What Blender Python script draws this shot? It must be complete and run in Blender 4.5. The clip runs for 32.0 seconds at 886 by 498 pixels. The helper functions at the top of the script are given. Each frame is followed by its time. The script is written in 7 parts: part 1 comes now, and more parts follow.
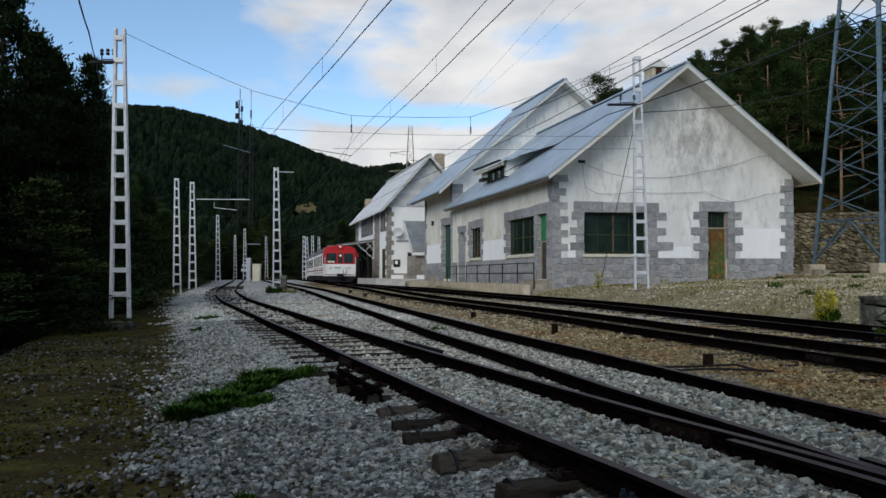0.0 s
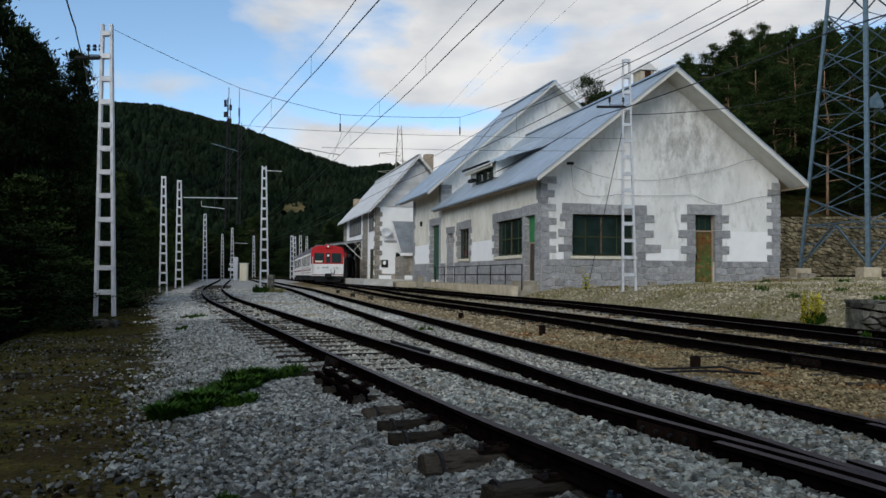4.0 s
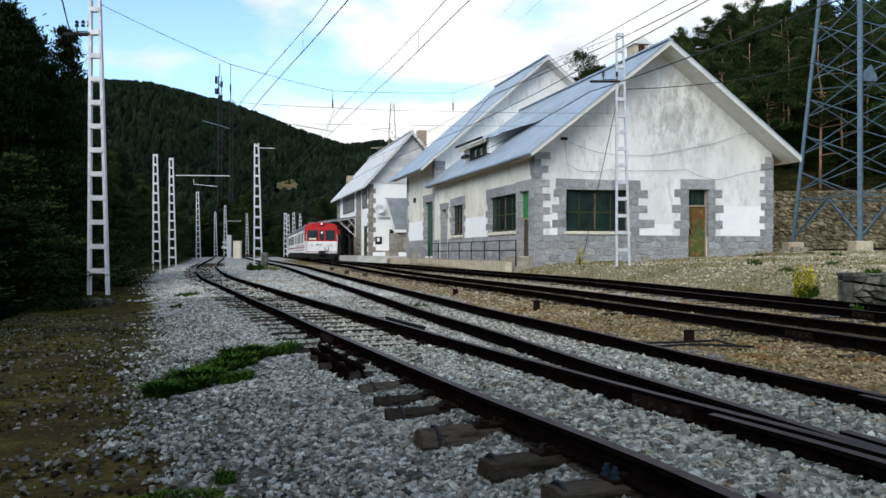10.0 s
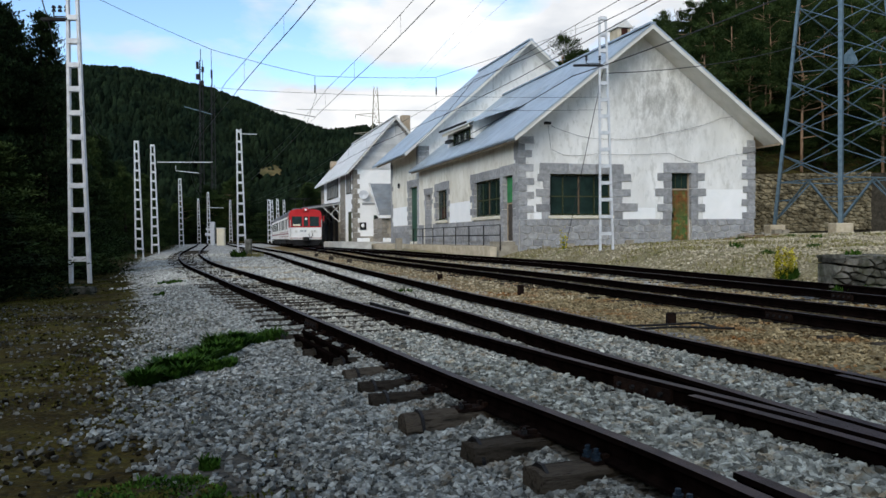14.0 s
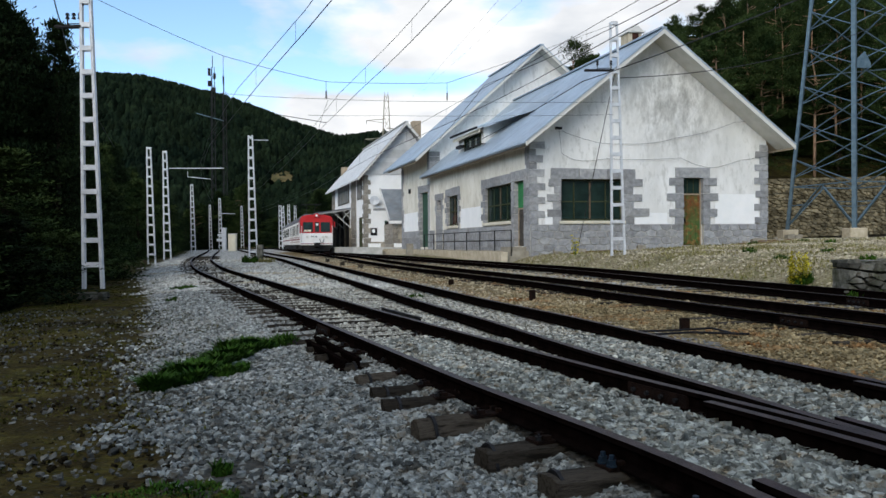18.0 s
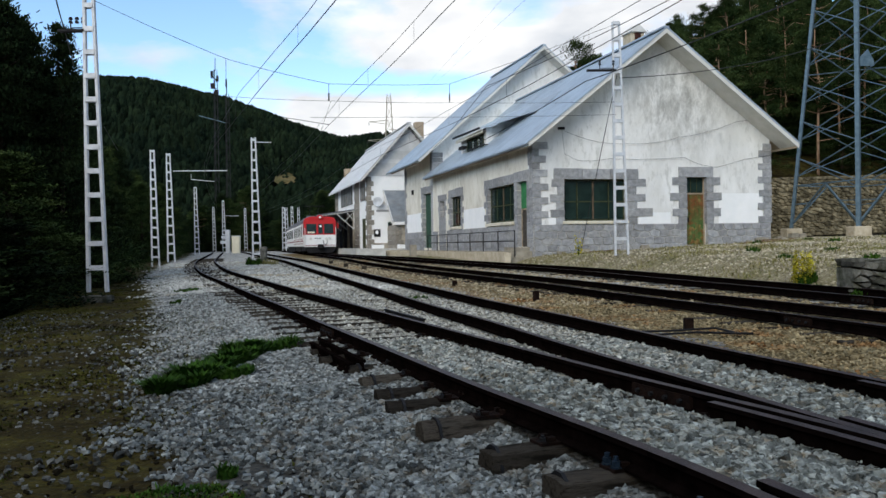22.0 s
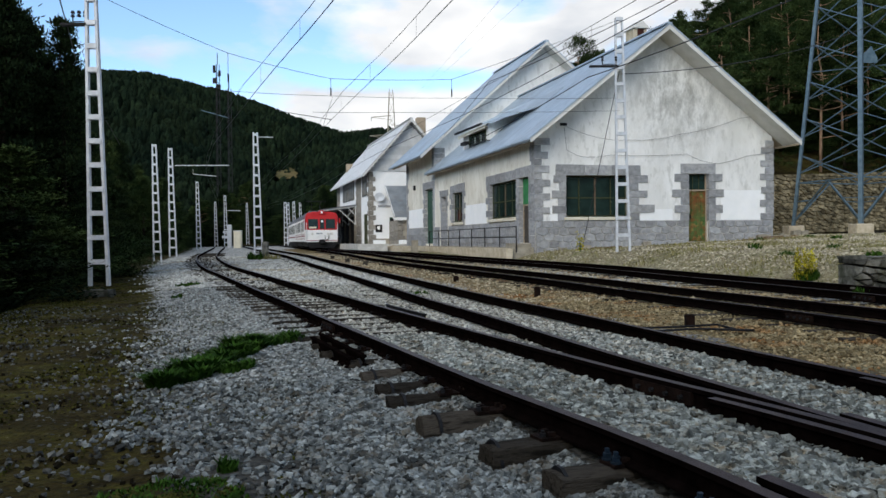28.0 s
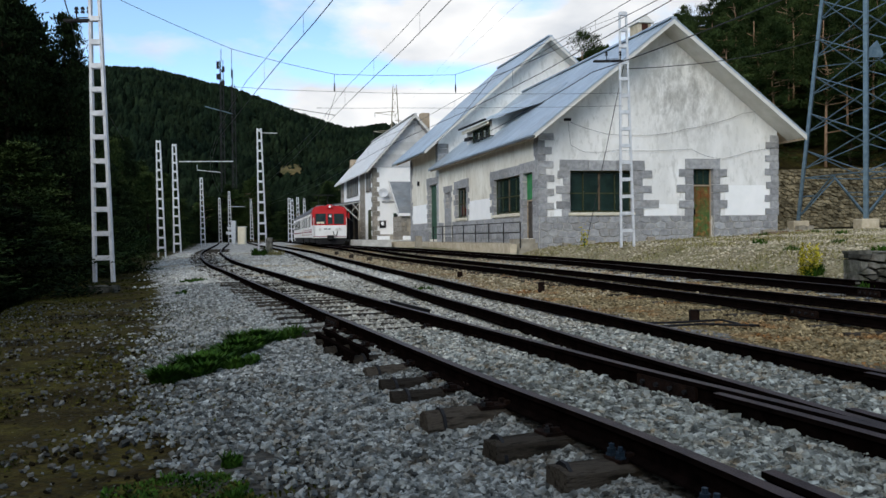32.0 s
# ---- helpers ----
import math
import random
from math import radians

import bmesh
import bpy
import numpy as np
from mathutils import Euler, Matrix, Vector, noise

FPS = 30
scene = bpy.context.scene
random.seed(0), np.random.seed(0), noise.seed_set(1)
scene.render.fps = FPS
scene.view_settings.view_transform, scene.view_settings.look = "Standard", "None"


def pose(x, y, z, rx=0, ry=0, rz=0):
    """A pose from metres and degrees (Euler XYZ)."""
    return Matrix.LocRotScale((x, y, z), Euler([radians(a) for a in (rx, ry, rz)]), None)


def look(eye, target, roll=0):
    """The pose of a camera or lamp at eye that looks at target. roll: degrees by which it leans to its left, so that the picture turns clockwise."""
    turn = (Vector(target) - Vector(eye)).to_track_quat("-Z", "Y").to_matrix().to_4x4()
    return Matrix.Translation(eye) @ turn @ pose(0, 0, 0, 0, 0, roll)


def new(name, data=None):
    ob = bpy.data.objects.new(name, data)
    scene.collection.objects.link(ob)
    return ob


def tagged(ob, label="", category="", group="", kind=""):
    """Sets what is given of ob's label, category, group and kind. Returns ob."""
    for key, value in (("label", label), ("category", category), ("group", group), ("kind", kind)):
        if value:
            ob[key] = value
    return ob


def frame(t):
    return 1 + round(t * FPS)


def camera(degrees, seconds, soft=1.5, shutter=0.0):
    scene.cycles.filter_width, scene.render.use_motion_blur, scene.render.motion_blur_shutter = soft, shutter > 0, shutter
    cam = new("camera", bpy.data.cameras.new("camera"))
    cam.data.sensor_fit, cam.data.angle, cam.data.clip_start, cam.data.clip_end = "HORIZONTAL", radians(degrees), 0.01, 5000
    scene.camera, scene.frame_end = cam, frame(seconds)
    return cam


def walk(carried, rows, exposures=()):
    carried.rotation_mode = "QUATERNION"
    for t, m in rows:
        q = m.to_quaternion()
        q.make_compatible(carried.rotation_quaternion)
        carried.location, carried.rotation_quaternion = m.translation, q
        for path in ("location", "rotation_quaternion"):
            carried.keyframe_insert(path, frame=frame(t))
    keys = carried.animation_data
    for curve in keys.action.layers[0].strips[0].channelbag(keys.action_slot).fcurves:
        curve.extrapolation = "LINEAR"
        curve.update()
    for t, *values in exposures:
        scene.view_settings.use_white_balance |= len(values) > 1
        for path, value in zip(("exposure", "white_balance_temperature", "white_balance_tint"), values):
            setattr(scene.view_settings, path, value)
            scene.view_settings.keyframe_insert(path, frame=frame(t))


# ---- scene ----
from collections import defaultdict
from math import sin, cos, pi, tan, atan2, sqrt, exp

cam = camera(59.2, 32.0, soft=1.5)
PATH = [
    (0.0, 0.006, -0.051, 0.930, 91.98, -0.07, 1.51),
    (0.5, 0.001, -0.017, 0.930, 92.12, 0.30, 1.46),
    (1.0, 0.004, -0.013, 0.920, 92.54, 0.04, 1.23),
    (1.5, 0.007, -0.015, 0.919, 92.30, 0.04, 0.96),
    (2.0, 0.007, 0.001, 0.917, 91.79, -0.09, 0.79),
    (2.5, 0.007, -0.014, 0.921, 91.77, -0.12, 0.88),
    (3.0, 0.009, -0.013, 0.922, 91.88, -0.31, 0.54),
    (3.5, 0.010, -0.001, 0.917, 92.06, -0.54, 0.64),
    (5.5, 0.010, -0.013, 0.921, 91.82, -0.50, 0.59),
    (6.0, 0.009, -0.021, 0.919, 91.69, -0.60, 0.47),
    (6.5, 0.011, -0.012, 0.917, 91.80, -0.59, 0.38),
    (7.0, 0.014, -0.011, 0.917, 91.88, -0.50, 0.25),
    (7.5, 0.015, -0.014, 0.919, 91.56, -0.21, 0.34),
    (8.0, 0.014, 0.003, 0.909, 91.58, -0.36, 0.45),
    (8.5, 0.013, 0.038, 0.910, 90.84, -0.22, 0.35),
    (9.0, 0.012, 0.008, 0.914, 90.58, 0.10, 0.03),
    (9.5, 0.004, 0.007, 0.914, 90.70, 0.08, 0.12),
    (10.0, 0.000, 0.004, 0.914, 90.33, -0.13, 0.18),
    (10.5, 0.006, -0.006, 0.918, 90.26, 0.10, 0.40),
    (11.0, 0.008, -0.001, 0.917, 90.58, 0.21, 0.46),
    (11.5, 0.008, -0.003, 0.919, 90.06, -0.18, 0.39),
    (12.0, 0.002, -0.021, 0.921, 90.02, -0.17, 0.26),
    (12.5, 0.001, 0.003, 0.916, 90.26, 0.04, 0.80),
    (13.0, 0.008, -0.010, 0.916, 90.19, 0.35, 0.94),
    (13.5, 0.010, -0.014, 0.919, 89.80, 0.12, 0.08),
    (14.0, 0.017, -0.007, 0.915, 89.24, 0.33, -0.93),
    (14.5, 0.013, -0.011, 0.915, 89.03, 0.34, -0.57),
    (16.5, 0.004, -0.008, 0.918, 89.38, 0.29, -0.39),
    (17.0, 0.008, 0.009, 0.912, 89.42, 0.29, -0.12),
    (17.5, 0.008, 0.009, 0.912, 89.40, 0.24, -0.18),
    (18.0, 0.004, 0.016, 0.910, 89.65, 0.40, -0.15),
    (18.5, 0.005, 0.004, 0.917, 89.74, 0.47, -0.02),
    (19.0, -0.001, 0.001, 0.917, 89.85, 0.40, -0.00),
    (19.5, 0.000, 0.003, 0.918, 89.84, 0.37, 0.06),
    (20.0, 0.002, 0.006, 0.913, 89.97, 0.38, 0.22),
    (20.5, 0.003, 0.017, 0.914, 89.66, 0.34, 0.23),
    (21.0, 0.002, 0.001, 0.917, 89.58, 0.61, 0.04),
    (21.5, 0.005, 0.013, 0.915, 89.75, 0.72, -0.03),
    (22.0, 0.005, 0.006, 0.918, 89.71, 0.75, 0.10),
    (22.5, 0.006, 0.009, 0.912, 89.73, 0.75, 0.12),
    (23.0, 0.009, 0.007, 0.915, 89.71, 0.77, 0.10),
    (23.5, 0.008, -0.001, 0.918, 89.80, 0.71, 0.22),
    (24.0, 0.009, 0.009, 0.916, 90.04, 0.74, 0.08),
    (24.5, 0.006, 0.046, 0.909, 90.09, 0.54, 0.08),
    (25.0, 0.006, 0.070, 0.908, 89.73, 0.35, 0.24),
    (25.5, 0.001, 0.023, 0.911, 89.65, 0.41, 0.31),
    (27.5, 0.009, 0.013, 0.912, 89.47, 0.52, 0.33),
    (28.0, 0.008, 0.011, 0.913, 89.40, 0.50, 0.22),
    (28.5, 0.002, 0.018, 0.915, 89.30, 0.37, 0.35),
    (29.0, 0.004, 0.021, 0.911, 89.30, 0.58, 0.25),
    (29.5, 0.001, 0.025, 0.909, 89.18, 0.57, 0.05),
    (30.0, 0.006, 0.022, 0.911, 89.17, 0.49, 0.25),
    (30.5, 0.002, 0.015, 0.913, 89.10, 0.46, 0.33),
    (31.0, 0.004, 0.025, 0.912, 88.97, 0.58, 0.33),
    (31.5, 0.005, 0.029, 0.909, 89.05, 0.60, 0.52),
    (32.0, 0.009, 0.020, 0.909, 89.09, 0.58, 0.51),
]
EXPO = ((0.0, -0.44), (9.2, -0.49), (10.0, 0.16), (11.0, 0.28), (12.0, 0.11), (14.0, -0.05), (25.0, -0.05), (28.0, -0.09), (32.0, -0.10))
walk(cam, [(t, pose(x, y, z, rx, ry, rz)) for t, x, y, z, rx, ry, rz in PATH], EXPO)

# ---------------------------------------------------------------- sky and sun
SUN_EL, SUN_AZ = 32.0, 207.0      # degrees; the azimuth runs clockwise from +y
world = bpy.data.worlds.new("sky")
scene.world = world
world.use_nodes = True


def make_sky():
    nt = world.node_tree
    nt.nodes.clear()
    N, L = nt.nodes.new, nt.links.new
    out, bg = N("ShaderNodeOutputWorld"), N("ShaderNodeBackground")
    sky = N("ShaderNodeTexSky")
    sky.sky_type = "NISHITA"
    sky.sun_disc = False
    sky.sun_elevation, sky.sun_rotation = radians(SUN_EL), radians(SUN_AZ)
    sky.altitude, sky.air_density, sky.dust_density, sky.ozone_density = 1700, 1.0, 0.6, 1.4
    co = N("ShaderNodeTexCoord")
    mp = N("ShaderNodeMapping")
    mp.inputs["Scale"].default_value = (1.0, 1.0, 2.3)
    mp.inputs["Location"].default_value = (0.63, 0.2, 0.41)
    L(co.outputs["Generated"], mp.inputs["Vector"])
    n1 = N("ShaderNodeTexNoise")
    n1.inputs["Scale"].default_value, n1.inputs["Detail"].default_value = 5.2, 9
    n1.inputs["Roughness"].default_value, n1.inputs["Distortion"].default_value = 0.52, 0.15
    L(mp.outputs["Vector"], n1.inputs["Vector"])
    n2 = N("ShaderNodeTexNoise")
    n2.inputs["Scale"].default_value, n2.inputs["Detail"].default_value = 7.5, 6
    L(mp.outputs["Vector"], n2.inputs["Vector"])
    # banks of cloud and clear gaps: way (x, z at y = 1), reach across and up, how much thicker or thinner
    banks = ((-0.08, 0.31, 0.26, 0.10, 0.17), (0.02, 0.245, 0.22, 0.05, 0.10), (-0.03, 0.160, 0.26, 0.055, 0.26), (0.26, 0.34, 0.34, 0.13, 0.16), (0.12, 0.245, 0.10, 0.05, 0.08),
             (-0.19, 0.210, 0.20, 0.045, -0.14), (-0.02, 0.205, 0.20, 0.022, -0.14), (-0.42, 0.30, 0.30, 0.22, -0.13), (0.27, 0.235, 0.12, 0.035, -0.10), (-0.40, 0.255, 0.10, 0.03, 0.10))
    total = N("ShaderNodeMath")
    total.inputs[1].default_value = -0.005
    L(n1.outputs["Fac"], total.inputs[0])
    for bx, bz, wx, wz, amount in banks:
        way = Vector((bx, 1, bz)).normalized()
        off = N("ShaderNodeVectorMath")
        off.operation, off.inputs[1].default_value = "SUBTRACT", way
        L(co.outputs["Generated"], off.inputs[0])
        size = N("ShaderNodeVectorMath")
        size.operation, size.inputs[1].default_value = "MULTIPLY", (1 / wx, 1.2, 1 / wz)
        L(off.outputs["Vector"], size.inputs[0])
        reach = N("ShaderNodeVectorMath")
        reach.operation = "LENGTH"
        L(size.outputs["Vector"], reach.inputs[0])
        fall = N("ShaderNodeMapRange")
        fall.interpolation_type = "SMOOTHSTEP"
        fall.inputs["From Min"].default_value, fall.inputs["From Max"].default_value = 1.0, 0.15
        fall.inputs["To Min"].default_value, fall.inputs["To Max"].default_value = 0.0, amount
        L(reach.outputs["Value"], fall.inputs["Value"])
        step = N("ShaderNodeMath")
        L(total.outputs["Value"], step.inputs[0])
        L(fall.outputs["Result"], step.inputs[1])
        total = step
    add2 = N("ShaderNodeMath")
    add2.operation = "MULTIPLY_ADD"
    add2.inputs[1].default_value = 0.34
    L(n2.outputs["Fac"], add2.inputs[0])
    L(total.outputs["Value"], add2.inputs[2])
    r = N("ShaderNodeValToRGB")
    r.color_ramp.elements[0].position, r.color_ramp.elements[1].position = 0.60, 0.80
    r.color_ramp.elements[0].color, r.color_ramp.elements[1].color = (0, 0, 0, 1), (1, 1, 1, 1)
    L(add2.outputs["Value"], r.inputs["Fac"])
    shade = N("ShaderNodeValToRGB")
    shade.color_ramp.elements[0].position, shade.color_ramp.elements[1].position = 0.35, 0.7
    shade.color_ramp.elements[0].color = (10.5, 10.5, 10.5, 1)
    shade.color_ramp.elements[1].color = (6.6, 7.0, 7.6, 1)
    L(n2.outputs["Fac"], shade.inputs["Fac"])
    mix = N("ShaderNodeMix")
    mix.data_type = "RGBA"
    L(r.outputs["Color"], mix.inputs["Factor"])
    bright = N("ShaderNodeMix")
    bright.data_type, bright.blend_type = "RGBA", "MULTIPLY"
    bright.inputs["Factor"].default_value = 1
    bright.inputs["B"].default_value = (2.18, 2.36, 2.30, 1)
    L(sky.outputs["Color"], bright.inputs["A"])
    L(bright.outputs["Result"], mix.inputs["A"])
    L(shade.outputs["Color"], mix.inputs["B"])
    L(mix.outputs["Result"], bg.inputs["Color"])
    bg.inputs["Strength"].default_value = 0.11
    L(bg.outputs["Background"], out.inputs["Surface"])


make_sky()
sun = new("sun", bpy.data.lights.new("sun", "SUN"))
sun.data.energy, sun.data.angle, sun.data.color = 2.1, radians(38), (1.0, 0.93, 0.80)
az, el = radians(SUN_AZ), radians(SUN_EL)
SUN_DIR = Vector((sin(az) * cos(el), cos(az) * cos(el), sin(el)))
sun.matrix_world = look(SUN_DIR * 60, (0, 0, 0))


# ---------------------------------------------------------------- materials
def mat(name, a, b, scale=3.0, rough=0.85, metal=0.0, bump=0.25, bscale=30.0, stain=None, sscale=0.6, samount=0.5,
        rand=0.0, island=0.0, stretch=(1, 1, 1), lo=0.35, hi=0.65, spec=0.12, bdist=0.02, third=None, tscale=12.0, blot=None):
    """Two colours mixed by noise, an optional stain at a larger scale, relief, and a spread from piece to piece."""
    m = bpy.data.materials.new(name)
    m.use_nodes = True
    nt = m.node_tree
    N, L = nt.nodes.new, nt.links.new
    bs = nt.nodes["Principled BSDF"]
    co = N("ShaderNodeTexCoord")
    mp = N("ShaderNodeMapping")
    mp.inputs["Scale"].default_value = stretch
    L(co.outputs["Object"], mp.inputs["Vector"])

    def noise_tex(sc, det=5, ro=0.6):
        n = N("ShaderNodeTexNoise")
        n.inputs["Scale"].default_value, n.inputs["Detail"].default_value = sc, det
        n.inputs["Roughness"].default_value = ro
        L(mp.outputs["Vector"], n.inputs["Vector"])
        return n.outputs["Fac"]

    def ramp(f, p, q, c=(0, 0, 0), d=(1, 1, 1)):
        r = N("ShaderNodeValToRGB")
        r.color_ramp.elements[0].position, r.color_ramp.elements[1].position = p, q
        r.color_ramp.elements[0].color, r.color_ramp.elements[1].color = (*c, 1), (*d, 1)
        L(f, r.inputs["Fac"])
        return r.outputs["Color"]

    def blend(kind, f, x, y):
        k = N("ShaderNodeMix")
        k.data_type, k.blend_type = "RGBA", kind
        for key, v in (("Factor", f), ("A", x), ("B", y)):
            if isinstance(v, (float, int)):
                k.inputs[key].default_value = v
            elif isinstance(v, tuple):
                k.inputs[key].default_value = (*v, 1)
            else:
                L(v, k.inputs[key])
        return k.outputs["Result"]

    col = ramp(noise_tex(scale), lo, hi, a, b)
    if third:
        col = blend("MIX", ramp(noise_tex(tscale, 4, 0.7), 0.52, 0.66), col, third)
    if stain:
        f = ramp(noise_tex(sscale, 6, 0.65), 0.48, 0.68)
        g = N("ShaderNodeMath")
        g.operation, g.inputs[1].default_value = "MULTIPLY", samount
        L(f, g.inputs[0])
        col = blend("MIX", g.outputs["Value"], col, stain)
    if blot:
        # a mould stain of its own shape: streaks inside a soft round patch
        (cx, cy, cz), rad, tone = blot
        d = N("ShaderNodeVectorMath")
        d.operation, d.inputs[1].default_value = "DISTANCE", (cx, cy, cz)
        L(co.outputs["Object"], d.inputs[0])
        mr = N("ShaderNodeMapRange")
        mr.inputs["From Min"].default_value, mr.inputs["From Max"].default_value = rad, rad * 0.25
        L(d.outputs["Value"], mr.inputs["Value"])
        mp2 = N("ShaderNodeMapping")
        mp2.inputs["Scale"].default_value = (1, 1, 0.45)
        L(co.outputs["Object"], mp2.inputs["Vector"])
        n2 = N("ShaderNodeTexNoise")
        n2.inputs["Scale"].default_value, n2.inputs["Detail"].default_value = 2.6, 12
        n2.inputs["Roughness"].default_value = 0.82
        L(mp2.outputs["Vector"], n2.inputs["Vector"])
        g = N("ShaderNodeMath")
        g.operation = "MULTIPLY"
        L(mr.outputs["Result"], g.inputs[0])
        L(ramp(n2.outputs["Fac"], 0.41, 0.60), g.inputs[1])
        col = blend("MIX", g.outputs["Value"], col, tone)
    for amount, node, socket in ((rand, "ShaderNodeObjectInfo", "Random"), (island, "ShaderNodeNewGeometry", "Random Per Island")):
        if amount:
            o = N(node)
            mr = N("ShaderNodeMapRange")
            mr.inputs["To Min"].default_value, mr.inputs["To Max"].default_value = 1 - amount, 1 + amount
            L(o.outputs[socket], mr.inputs["Value"])
            v = N("ShaderNodeCombineColor")
            for k in range(3):
                L(mr.outputs["Result"], v.inputs[k])
            col = blend("MULTIPLY", 1.0, col, v.outputs["Color"])
    L(col, bs.inputs["Base Color"])
    bs.inputs["Roughness"].default_value, bs.inputs["Metallic"].default_value = rough, metal
    bs.inputs["Specular IOR Level"].default_value = spec
    if bump:
        bn = N("ShaderNodeBump")
        bn.inputs["Strength"].default_value, bn.inputs["Distance"].default_value = bump, bdist
        L(noise_tex(bscale, 6, 0.65), bn.inputs["Height"])
        L(bn.outputs["Normal"], bs.inputs["Normal"])
    return m


